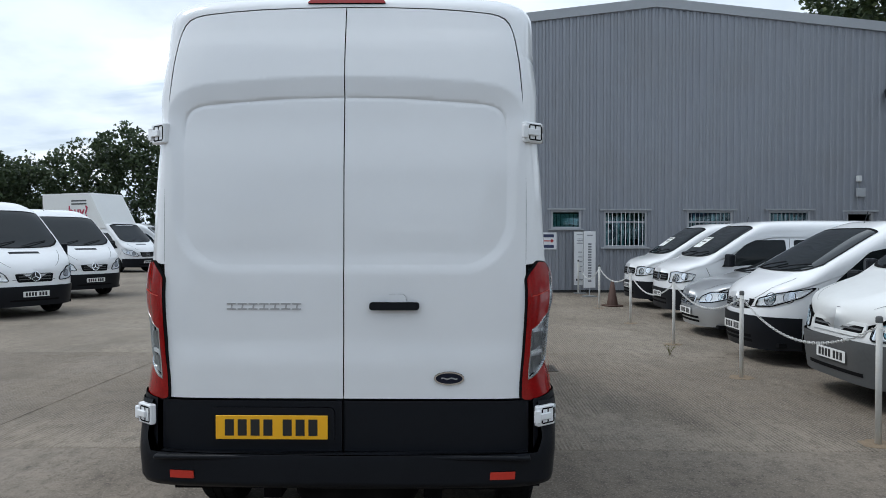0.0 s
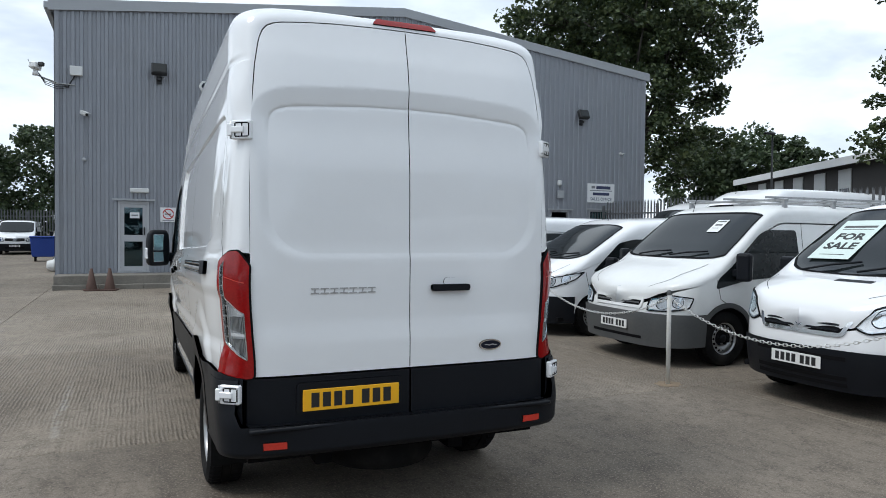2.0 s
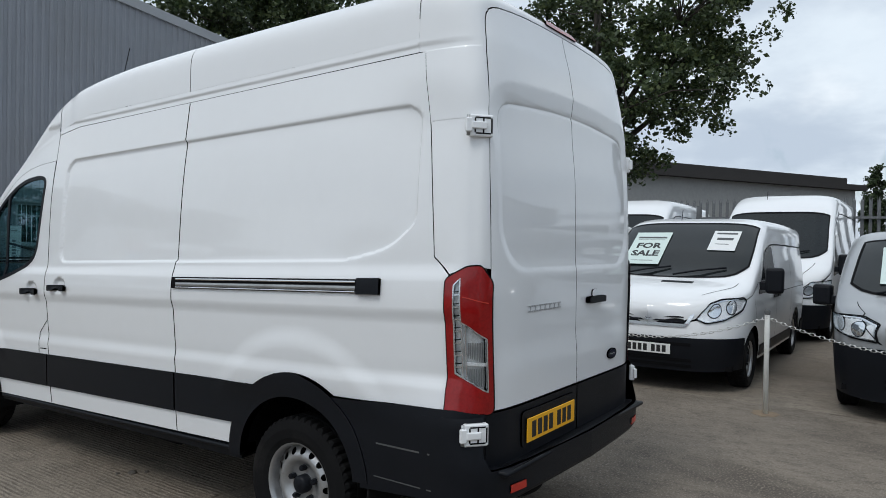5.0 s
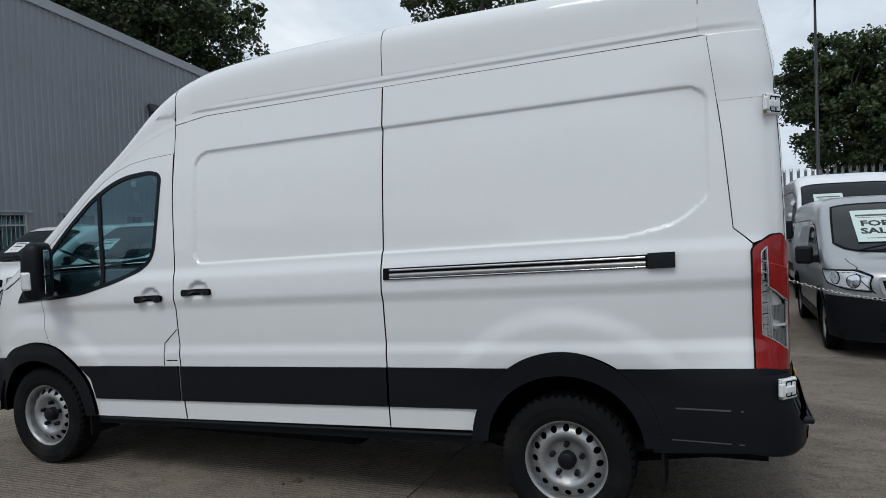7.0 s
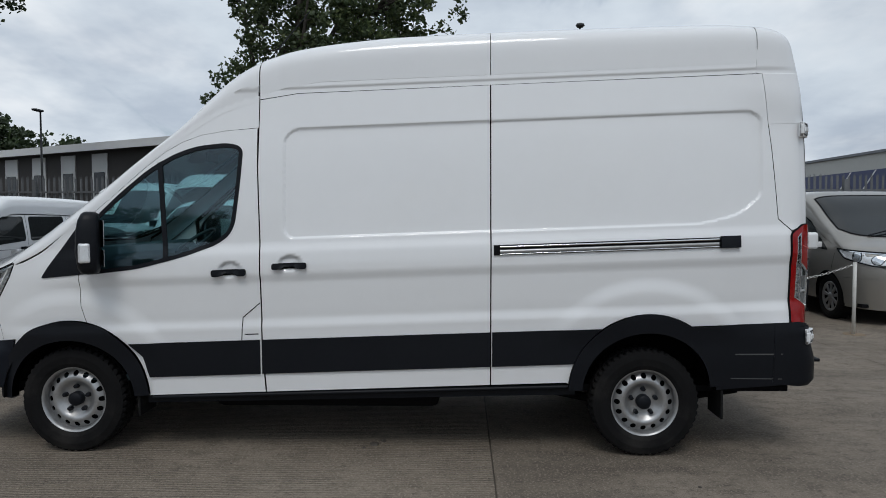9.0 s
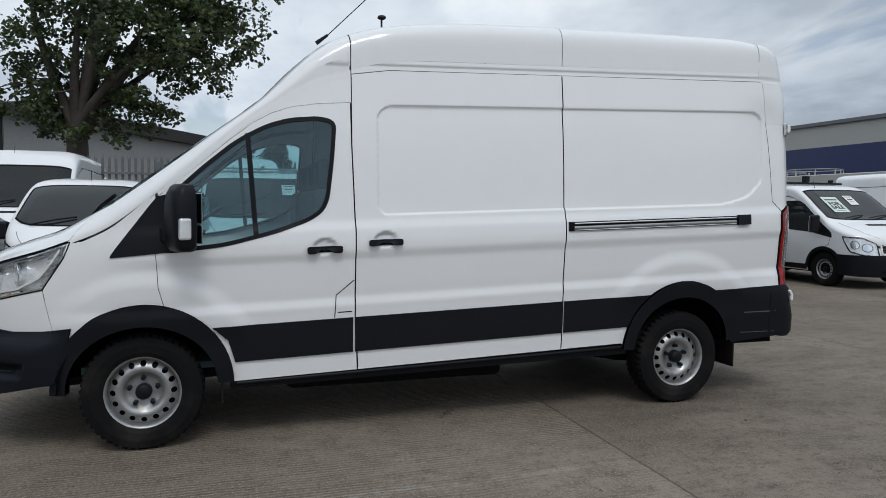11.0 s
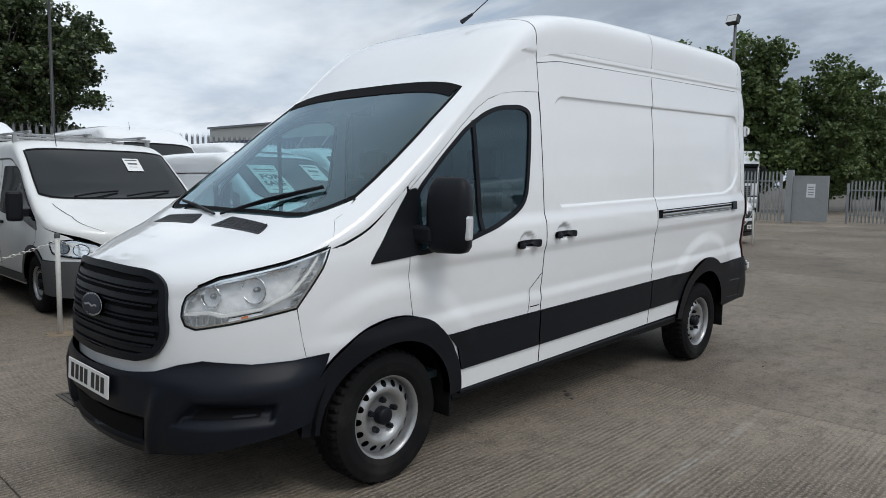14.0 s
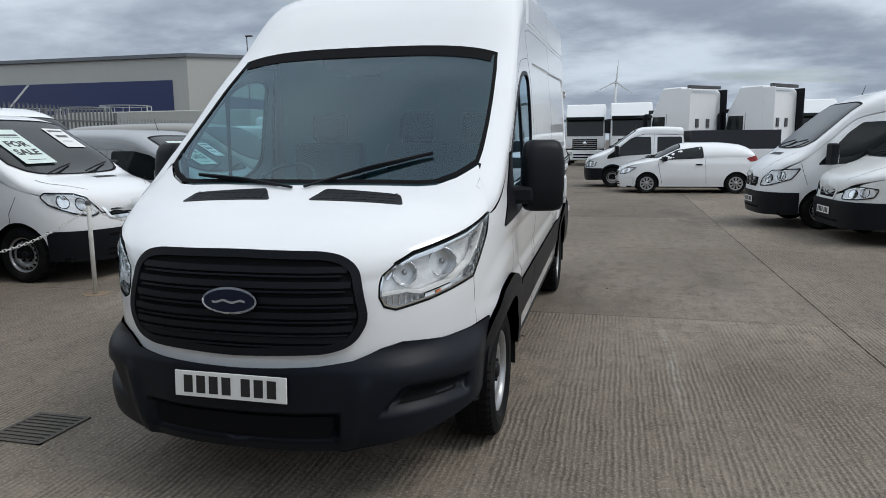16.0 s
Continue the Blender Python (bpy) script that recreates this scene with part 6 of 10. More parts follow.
OLDVAN = dict(
    fo=0.90, rear=-3.93, wb=2.93, W=1.97, r=0.335, rim=0.19, tw=0.205, paint=PAINT_OLD, low=GREYPLASTIC, res=0.045,
    top=[(-3.93, 1.78), (-3.88, 1.88), (-3.6, 1.96), (-1.5, 2.00), (-1.0, 1.985), (-0.80, 1.93), (-0.70, 1.87), (-0.2, 1.50), (0.06, 1.31), (0.14, 1.27), (0.4, 1.17), (0.66, 1.06), (0.80, 0.98), (0.87, 0.90), (0.90, 0.78)],
    shoulder=[(-3.93, 1.70), (-1.0, 1.74), (-0.75, 1.66), (-0.2, 1.28), (0.1, 1.10), (0.4, 1.0), (0.75, 0.90), (0.90, 0.70)],
    nose=[(0.2, -0.04), (0.6, 0.0), (0.8, -0.04), (1.0, -0.08), (3.0, -0.10)], fc=(0.60, 3.0), n=lambda y: 3.2 + 2.8 * smooth(0.25, -0.2, y),
    screen=(-0.70, 0.10, 0.78, 0.84, 0.14), papers=[(False, 0.35, 0.3, 0.2, 0.26)],
    glass=[[(-0.55, 1.60), (-0.70, 1.66), (-1.20, 1.66), (-1.22, 1.10), (-0.30, 1.04), (0.20, 0.94), (0.16, 1.06), (-0.02, 1.18)]],
    seams=[[(-1.30, 1.75), (-1.30, 0.36)], [(0.18, 1.05), (0.12, 0.82), (-0.28, 0.60)], [(-2.5, 1.75), (-2.5, 0.4)]],
    handles=[(-1.16, 0.98)], bumper=(0.24, 0.64, 0.34, 0.03), slots=(0.34,), moulding=(0.30, 0.40), lips=True,
    grille=[(-0.44, 0.70), (0.44, 0.70), (0.46, 0.80), (-0.46, 0.80)], bars=1, rimmed=PAINT_OLD, badge=(0, 0.90, 0.07, 0.03, "plain"),
    lamps=[[("x", 0.54, 0.67), ("x", 0.80, 0.68), ("y", 0.58, 0.72), ("y", 0.54, 0.84), ("x", 0.78, 0.87), ("x", 0.56, 0.81)]],
    plate=0.47, bonnet=[(0.14, 0.80), (0.5, 0.72), (0.80, 0.50)], mirror=(-0.10, 1.14, 0.17, 0.34), aerial=(-0.78, 0.45, 0.20),
)
NVAN = dict(
    fo=0.86, rear=-3.54, wb=2.73, W=1.70, r=0.31, rim=0.18, tw=0.18, res=0.05,
    top=[(-3.54, 1.60), (-3.50, 1.72), (-3.2, 1.83), (-1.6, 1.86), (-0.95, 1.83), (-0.72, 1.76), (-0.6, 1.71), (-0.1, 1.43), (0.28, 1.20), (0.36, 1.16), (0.55, 1.08), (0.74, 0.98), (0.83, 0.88), (0.86, 0.74)],
    shoulder=[(-3.54, 1.48), (-1.2, 1.52), (-0.8, 1.46), (-0.3, 1.22), (0.2, 1.04), (0.5, 0.94), (0.86, 0.68)],
    nose=[(0.2, -0.05), (0.5, 0.0), (0.8, -0.03), (1.1, -0.12), (3.0, -0.14)], fc=(0.80, 2.6), n=lambda y: 2.6 + 2.0 * smooth(0.45, 0.0, y),
    screen=(-0.62, 0.32, 0.64, 0.72, 0.24),
    glass=[[(-0.45, 1.44), (-0.75, 1.50), (-1.15, 1.50), (-1.17, 1.08), (-0.7, 1.03), (0.05, 1.00)]],
    seams=[[(-1.22, 1.52), (-1.22, 0.34)], [(0.2, 1.0), (0.12, 0.75)], [(-2.3, 1.52), (-2.3, 0.4)]], handles=[(-1.08, 0.94)],
    bumper=(0.20, 0.62, 0.36, 0.018), slots=(0.30, 0.36), lips=False,
    grille=[(-0.36, 0.70), (0.36, 0.70), (0.44, 0.83), (-0.44, 0.83)], bars=3, badge=(0, 0.77, 0.065, 0.06, "plain"),
    lamps=[[("x", 0.46, 0.74), ("x", 0.66, 0.76), ("y", 0.38, 0.88), ("y", 0.22, 1.0), ("x", 0.68, 0.92), ("x", 0.48, 0.84)]],
    plate=0.46, bonnet=[(0.36, 0.68), (0.62, 0.58), (0.78, 0.42)], mirror=(-0.18, 1.06, 0.18, 0.24), aerial=(-0.85, 0.0, 0.18),
)
CITAN = dict(
    fo=0.88, rear=-3.44, wb=2.70, W=1.83, r=0.315, rim=0.19, tw=0.19, paint=SILVER, res=0.045,
    top=[(-3.44, 1.58), (-3.40, 1.70), (-3.1, 1.79), (-1.6, 1.815), (-0.9, 1.79), (-0.7, 1.74), (-0.58, 1.69), (0.0, 1.36), (0.36, 1.14), (0.42, 1.11), (0.6, 1.06), (0.78, 0.98), (0.86, 0.88), (0.88, 0.74)],
    shoulder=[(-3.44, 1.46), (-1.2, 1.50), (-0.7, 1.42), (-0.2, 1.18), (0.2, 1.02), (0.5, 0.94), (0.88, 0.68)],
    fc=(0.75, 2.7), n=lambda y: 2.8 + 2.0 * smooth(0.5, 0.1, y), screen=(-0.58, 0.36, 0.66, 0.74, 0.22), papers=[(True, -0.30, 0.50, 0.46, 0.70), (False, 0.34, 0.42, 0.30, 0.42)],
    glass=[[(-0.40, 1.40), (-0.70, 1.47), (-1.12, 1.47), (-1.14, 1.10), (-0.6, 1.05), (0.10, 1.00)]],
    seams=[[(-1.2, 1.5), (-1.2, 0.34)], [(0.3, 1.0), (0.2, 0.72)], [(-2.2, 1.5), (-2.2, 0.4)]], handles=[(-1.05, 0.95)],
    bumper=(0.20, 0.68, 0.38, 0.018), slots=(0.34, 0.40), lips=True, moulding=(0.28, 0.40),
    grille=[(-0.40, 0.72), (0.40, 0.72), (0.44, 0.88), (-0.44, 0.88)], bars=3, rimmed=SILVER, badge=(0, 0.80, 0.09, 0.09, "star"),
    lamps=[[("x", 0.50, 0.74), ("x", 0.72, 0.76), ("y", 0.44, 0.82), ("y", 0.30, 0.96), ("x", 0.70, 0.96), ("x", 0.52, 0.90)]],
    plate=0.56, bonnet=[(0.42, 0.70), (0.65, 0.62), (0.82, 0.50)], mirror=(-0.12, 1.06, 0.19, 0.22), aerial=(-0.9, 0.0, 0.20),
)
TOURER = dict(
    fo=0.99, rear=-3.98, wb=2.93, W=1.99, r=0.34, rim=0.22, tw=0.215, paint=BRONZE, style="trim", res=0.05,
    top=[(-3.98, 1.70), (-3.93, 1.83), (-3.6, 1.94), (-1.8, 1.98), (-1.1, 1.96), (-0.9, 1.91), (-0.8, 1.87), (-0.2, 1.52), (0.28, 1.25), (0.36, 1.21), (0.6, 1.14), (0.85, 1.02), (0.96, 0.90), (0.99, 0.76)],
    shoulder=[(-3.98, 1.56), (-1.2, 1.62), (-0.8, 1.52), (-0.2, 1.25), (0.2, 1.10), (0.6, 0.98), (0.99, 0.72)],
    fc=(0.85, 2.6), n=lambda y: 2.8 + 2.2 * smooth(0.45, 0.0, y), screen=(-0.80, 0.30, 0.76, 0.82, 0.28),
    glass=[[(-0.62, 1.48), (-0.92, 1.58), (-1.30, 1.58), (-1.32, 1.16), (-0.8, 1.08), (0.0, 1.04)]],
    seams=[[(-1.4, 1.6), (-1.4, 0.36)], [(-2.6, 1.6), (-2.6, 0.4)], [(0.2, 1.0), (0.1, 0.75)]], handles=[(-1.25, 1.02), (-1.55, 1.02)],
    bumper=(0.22, 0.66, 0.42, 0.015), bumper_mat=BRONZE, slots=(0.34, 0.40),
    grille=[(-0.40, 0.56), (0.40, 0.56), (0.48, 0.80), (0.40, 0.88), (-0.40, 0.88), (-0.48, 0.80)], bars=4, badge=(0, 0.93, 0.09, 0.035, "dark"),
    lamps=[[("x", 0.54, 0.84), ("x", 0.74, 0.84), ("y", 0.44, 0.94), ("y", 0.26, 1.08), ("x", 0.70, 1.02), ("x", 0.56, 0.92)]],
    plate=0.50, mirror=(-0.22, 1.12, 0.20, 0.26), mirror_mat=PAINT, aerial=(-1.2, 0.0, 0.12),
)
BOXVAN = dict(
    fo=0.92, rear=-3.93, wb=3.0, W=1.90, r=0.325, rim=0.20, tw=0.21, res=0.055,
    top=[(-3.97, 1.66), (-3.92, 1.80), (-3.7, 1.92), (-1.8, 1.95), (-0.9, 1.93), (-0.72, 1.88), (-0.62, 1.83), (0.0, 1.42), (0.25, 1.25), (0.32, 1.22), (0.55, 1.16), (0.80, 1.06), (0.90, 0.94), (0.92, 0.78)],
    shoulder=[(-3.97, 1.54), (-1.0, 1.60), (-0.6, 1.50), (-0.1, 1.24), (0.3, 1.08), (0.6, 1.0), (0.92, 0.74)],
    fc=(0.62, 3.0), n=lambda y: 3.0 + 2.6 * smooth(0.4, 0.0, y), screen=(-0.62, 0.27, 0.76, 0.80, 0.18), papers=[(False, -0.4, 0.55, 0.4, 0.35)],
    glass=[[(-0.45, 1.48), (-0.65, 1.57), (-1.20, 1.57), (-1.22, 1.14), (0.02, 1.06)], [(-1.36, 1.57), (-2.45, 1.57), (-2.47, 1.14), (-1.36, 1.14)]],
    seams=[[(-1.28, 1.6), (-1.28, 0.36)], [(-2.55, 1.6), (-2.55, 0.4)], [(0.3, 1.05), (0.15, 0.72)], [(-0.3, 1.0), (-3.9, 1.0)]], handles=[(-1.14, 1.02), (-1.45, 1.02)],
    bumper=(0.22, 0.62, 0.36, 0.02), slots=(0.34, 0.42), moulding=None or (0.28, 0.36),
    grille=[(-0.46, 0.78), (0.46, 0.78), (0.48, 0.92), (-0.48, 0.92)], bars=2, badge=(0, 0.85, 0.07, 0.07, "plain"),
    lamps=[[("x", 0.54, 0.74), ("x", 0.80, 0.76), ("y", 0.56, 0.80), ("y", 0.50, 0.92), ("x", 0.74, 0.96), ("x", 0.56, 0.94)]],
    plate=0.50, mirror=(-0.08, 1.14, 0.19, 0.24), aerial=(-0.85, 0.0, 0.12),
)
HATCH = dict(
    fo=0.88, rear=-3.38, wb=2.64, W=1.78, r=0.315, rim=0.21, tw=0.19, paint=SILVER, style="trim", res=0.05,
    top=[(-3.38, 0.92), (-3.34, 1.02), (-3.0, 1.28), (-2.6, 1.40), (-1.9, 1.45), (-1.3, 1.44), (-1.0, 1.39), (-0.3, 1.10), (0.05, 0.98), (0.3, 0.94), (0.6, 0.86), (0.8, 0.76), (0.88, 0.60)],
    shoulder=[(-3.38, 0.85), (-2.8, 1.0), (-1.0, 0.98), (0.0, 0.88), (0.5, 0.80), (0.88, 0.56)], nose=[(0.15, -0.05), (0.45, 0.0), (0.7, -0.05), (0.9, -0.1), (2, -0.1)],
    fc=(0.8, 2.5), n=2.3, tumble=[(0.15, 0.94), (0.5, 1.0), (0.85, 0.98), (1.0, 0.94), (1.5, 0.8)], sill=0.2,
    screen=(-1.02, -0.12, 0.56, 0.70, 0.25), glass=[[(-0.55, 0.99), (-0.95, 1.24), (-1.55, 1.32), (-1.6, 0.99)], [(-1.66, 1.0), (-1.62, 1.32), (-2.2, 1.30), (-2.7, 1.02)]],
    seams=[[(-0.3, 0.9), (-0.42, 0.3)], [(-1.62, 1.0), (-1.66, 0.3)]], handles=[(-1.45, 0.84)], bumper=(0.18, 0.46, 0.40, 0.012), bumper_mat=SILVER, slots=(0.26, 0.32),
    grille=[(-0.30, 0.52), (0.30, 0.52), (0.34, 0.64), (-0.34, 0.64)], bars=2, rimmed=CHROME, badge=(0, 0.58, 0.06, 0.06, "plain"),
    lamps=[[("x", 0.42, 0.56), ("x", 0.66, 0.58), ("y", 0.46, 0.66), ("y", 0.34, 0.76), ("x", 0.62, 0.74), ("x", 0.44, 0.66)]],
    plate=0.40, mirror=(-0.55, 0.94, 0.17, 0.13), mirror_mat=SILVER, bonnet=[(-0.1, 0.70), (0.4, 0.62), (0.75, 0.42)],
)
HIGHVAN = dict(
    fo=0.97, rear=-4.94, wb=3.66, W=1.99, r=0.34, rim=0.20, tw=0.22, res=0.06,
    top=[(-4.94, 2.30), (-4.88, 2.46), (-4.6, 2.58), (-2.0, 2.62), (-1.2, 2.60), (-0.9, 2.50), (-0.62, 2.30), (-0.52, 2.20), (0.0, 1.72), (0.34, 1.42), (0.42, 1.37), (0.65, 1.24), (0.86, 1.08), (0.95, 0.94), (0.97, 0.78)],
    shoulder=[(-4.94, 2.18), (-1.4, 2.24), (-0.9, 2.10), (-0.5, 1.92), (0.0, 1.50), (0.35, 1.22), (0.65, 1.06), (0.97, 0.72)],
    nose=[(0.2, -0.04), (0.6, 0.0), (0.85, -0.03), (1.2, -0.10), (3.2, -0.12)], fc=(0.72, 2.8), n=lambda y: 2.9 + 2.4 * smooth(0.5, 0.1, y),
    tumble=[(0.2, 0.95), (0.5, 0.98), (0.9, 1.0), (1.3, 0.99), (1.8, 0.94), (2.3, 0.90), (2.8, 0.87)],
    screen=(-0.54, 0.37, 0.78, 0.84, 0.22),
    glass=[[(-0.32, 1.66), (-0.55, 1.84), (-1.05, 1.86), (-1.07, 1.22), (-0.7, 1.16), (0.14, 1.12)]],
    seams=[[(-1.15, 2.2), (-1.15, 0.36)], [(-2.5, 2.2), (-2.5, 0.4)], [(0.42, 1.15), (0.28, 0.78)]], handles=[(-1.0, 1.06), (-1.35, 1.06)],
    bumper=(0.24, 0.64, 0.40, 0.02), slots=(0.36,), moulding=(0.44, 0.60), lips=False,
    grille=[(-0.34, 0.72), (0.34, 0.72), (0.40, 0.94), (-0.40, 0.94)], bars=3, badge=(0, 0.83, 0.10, 0.10, "star"),
    lamps=[[("x", 0.50, 0.74), ("x", 0.74, 0.76), ("y", 0.54, 0.88), ("y", 0.42, 1.06), ("x", 0.72, 1.02), ("x", 0.52, 0.88)]],
    plate=0.48, vent=(0.50, -0.3, 0.3), bonnet=[(0.42, 0.74), (0.7, 0.62), (0.88, 0.44)], mirror=(-0.02, 1.24, 0.20, 0.36), aerial=(-0.95, 0.3, 0.18),
)
MIDVAN = dict(HIGHVAN, top=[(y, h if h < 2.1 else 2.1 + (h - 2.1) * 0.62) for y, h in HIGHVAN["top"]], shoulder=[(y, h if h < 1.9 else 1.9 + (h - 1.9) * 0.5) for y, h in HIGHVAN["shoulder"]])

# the row for sale along the chain
make_vehicle("compact_van", "white panel van with a sale notice in its windscreen", "van", dict(LOWVAN, bumper_mat=PLASTIC), west(5.06, 1.14), "vans for sale")
ot, otS = make_vehicle("older_panel_van", "ageing white panel van with grey bumpers and roof bars", "van", OLDVAN, west(5.16, 3.86), "vans for sale")
make_vehicle("small_van", "small white van with a black lower bumper", "van", NVAN, west(5.12, 6.32), "vans for sale")
make_vehicle("hatchback_car", "silver three-door hatchback car", "car", HATCH, west(5.30, 8.75), "cars in the row")
make_vehicle("window_van", "white crew van with dark side glass", "van", BOXVAN, west(5.55, 11.1), "vans for sale")
make_vehicle("window_van", "plain white van parked beside the grey hall", "van", dict(BOXVAN, glass=BOXVAN["glass"][:1]), west(5.55, 13.6), "vans for sale")
make_vehicle("city_van", "small silver van with a black bumper and sale notice", "van", CITAN, west(4.86, -1.55), "vans for sale")
make_vehicle("people_carrier", "grey bronze van with alloy wheels", "van", TOURER, west(5.30, -4.15), "vans for sale")
bj, _ = make_vehicle("facelift_panel_van", "white panel van with a sale notice and roof beacon bar", "van", dict(OLDVAN, low=PLASTIC, paint=PAINT, papers=[(True, -0.42, 0.5, 0.40, 0.50), (False, 0.1, 0.35, 0.22, 0.3)], grille=[(-0.5, 0.66), (0.5, 0.66), (0.5, 0.86), (-0.5, 0.86)], bars=3, badge=(0, 0.80, 0.09, 0.036, "dark"), lamps=[[("x", 0.56, 0.62), ("x", 0.82, 0.64), ("y", 0.58, 0.70), ("y", 0.44, 0.98), ("x", 0.80, 0.96), ("x", 0.58, 0.86)]], vent=(0.3, -0.3, 0.3)), west(5.25, -7.6), "vans for sale")
part("beacon_bar", [box(-0.75, 0.75, -1.30, -1.22, 2.02, 2.06, 0.01), box(0.15, 0.28, -1.32, -1.2, 2.06, 2.20, 0.02), box(-0.5, -0.42, -1.3, -1.22, 2.06, 2.12, 0.01)], PLASTIC, bj)
for i, y in enumerate((-1.1, -2.0, -2.9)):
    part("roof_bar", [box(-0.86, 0.86, y - 0.03, y + 0.03, 2.04, 2.07, 0.008), box(-0.84, -0.80, y - 0.03, y + 0.03, 1.86, 2.05), box(0.80, 0.84, y - 0.03, y + 0.03, 1.86, 2.05)], STEEL, ot, "metal roof bar")
part("roof_rail", [box(x - 0.02, x + 0.02, -3.3, -0.9, 2.07, 2.10, 0.006) for x in (-0.7, 0.0, 0.7)], STEEL, ot)

# second row behind: high-roof vans
high, _ = make_vehicle("high_roof_van", "white high-roof panel van in the second row", "van", HIGHVAN, west(10.9, 4.05, 2), "second row vans")
mid, _ = make_vehicle("high_roof_van", "white medium-roof van with a sale notice in its windscreen", "van", dict(MIDVAN, papers=[(True, -0.40, 0.5, 0.5, 0.55)], badge=(0, 0.83, 0.10, 0.05, "plain")), west(10.6, -1.9), "second row vans")
copy_thing(high, west(10.4, 0.9, -1))
copy_thing(mid, west(10.8, 10.4))
copy_thing(mid, west(10.8, -4.7))
copy_thing(high, west(10.3, 8.3))
low2, _ = make_vehicle("short_van", "white low-roof panel van in the second row", "van", dict(LOWVAN, papers=[], res=0.07), west(9.9, -7.6), "second row vans")
# the west side
sprinter, _ = make_vehicle("medium_roof_van", "white panel van with a black grille facing the yard", "van", dict(MIDVAN, res=0.05), east(-4.95, -5.65, 4), "vans on the west side")
oldsp, _ = make_vehicle("older_medium_van", "older white van with a rounded nose", "van", dict(OLDVAN, papers=[], badge=(0, 0.80, 0.085, 0.085, "star"), low=PLASTIC, grille=[(-0.30, 0.66), (0.30, 0.66), (0.36, 0.86), (-0.36, 0.86)], bars=2), east(-5.65, -3.62, 4), "vans on the west side")
copy_thing(sprinter, west(4.5, -12.2, 3))
copy_thing(sprinter, east(-8.8, 11.35, -30))
copy_thing(sprinter, east(-10.0, 16.0, -30))
copy_thing(sprinter, east(-15.8, 35.6, 5))
# further off to the north
for k, (x, y) in enumerate(((-17.0, 44.8), (-14.4, 44.8))):
    make_vehicle("small_delivery_van", "small white van parked by the far fence", "van", dict(NVAN if k == 0 else CITAN, paint=PAINT, papers=[], res=0.09), pose(x, y - 1.6, 0, 0, 0, 180 + 6 * k), "vans by the far fence")
make_vehicle("blue_van", "dark blue van parked by the far fence", "van", dict(BOXVAN, paint=BLUE, papers=[], glass=BOXVAN["glass"][:1], badge=(0, 0.85, 0.08, 0.08, "star"), res=0.09), pose(-10.6, 41.2, 0, 0, 0, 180), "vans by the far fence")
wv, _ = make_vehicle("white_van", "white van parked by the far fence", "van", dict(BOXVAN, papers=[], glass=BOXVAN["glass"][:1], badge=(0, 0.85, 0.08, 0.08, "star"), res=0.09), pose(-7.6, 42.8, 0, 0, 0, 182), "vans by the far fence")
for x, y in ((-4.9, 44.0),):
    copy_thing(wv, pose(x, y, 0, 0, 0, 180))
# small white car van and crew tipper to the south
FIESTA = dict(HATCH, fo=0.82, rear=-3.14, wb=2.49, W=1.72, r=0.29, rim=0.19, tw=0.17, paint=PAINT, bumper_mat=PAINT, mirror_mat=PLASTIC,
              top=[(-3.14, 0.95), (-3.10, 1.05), (-2.95, 1.28), (-2.6, 1.42), (-1.9, 1.48), (-1.2, 1.48), (-0.9, 1.42), (-0.2, 1.08), (0.1, 0.99), (0.3, 0.95), (0.55, 0.86), (0.74, 0.74), (0.82, 0.58)],
              shoulder=[(-3.14, 0.88), (-2.8, 1.06), (-1.0, 0.99), (0.0, 0.90), (0.5, 0.80), (0.82, 0.54)], screen=(-0.92, -0.05, 0.56, 0.70, 0.25),
              glass=[[(-0.30, 0.97), (-0.85, 1.26), (-1.55, 1.36), (-1.58, 1.02)]], tails=[[("x", 0.55, 0.95), ("x", 0.58, 1.15), ("y", -2.75, 1.02), ("y", -2.85, 0.92)]], mirror=(-0.45, 0.98, 0.18, 0.14))
make_vehicle("car_derived_van", "small white car-based van with alloy wheels", "van", FIESTA, east(-2.35, -13.75, 4))
tip, tipS = make_vehicle("crew_cab_tipper", "white crew cab tipper truck with a dark load bed", "truck", dict(OLDVAN, paint=PAINT, low=PLASTIC, papers=[], rear=-2.35, wb=1.9,
    top=[(-2.35, 1.85), (-2.30, 1.93), (-2.1, 1.98), (-1.5, 2.00), (-1.0, 1.985), (-0.80, 1.93), (-0.70, 1.87), (-0.2, 1.50), (0.06, 1.31), (0.14, 1.27), (0.4, 1.17), (0.66, 1.06), (0.80, 0.98), (0.87, 0.90), (0.90, 0.78)],
    shoulder=[(-2.35, 1.70), (-1.0, 1.74), (-0.75, 1.66), (-0.2, 1.28), (0.1, 1.10), (0.4, 1.0), (0.75, 0.90), (0.90, 0.70)], seams=[[(-1.30, 1.75), (-1.30, 0.36)]],
    glass=OLDVAN["glass"] + [[(-1.40, 1.66), (-2.2, 1.66), (-2.2, 1.06), (-1.40, 1.06)]], res=0.07), east(-1.35, -16.4, 3))
part("load_bed", [box(-1.0, 1.0, -5.2, -2.45, 0.85, 0.95), box(-1.0, -0.96, -5.2, -2.45, 0.95, 1.25), box(0.96, 1.0, -5.2, -2.45, 0.95, 1.25), box(-1.0, 1.0, -5.2, -5.16, 0.95, 1.25)], PAINT, tip, "white dropside load bed")
part("headboard", [box(-1.0, 1.0, -5.15, -2.45, 1.25, 1.85)], shader("dark_tarpaulin", (0.015, 0.017, 0.024), 0.7, vary=0.2, scale=3), tip, "dark covered load cage")
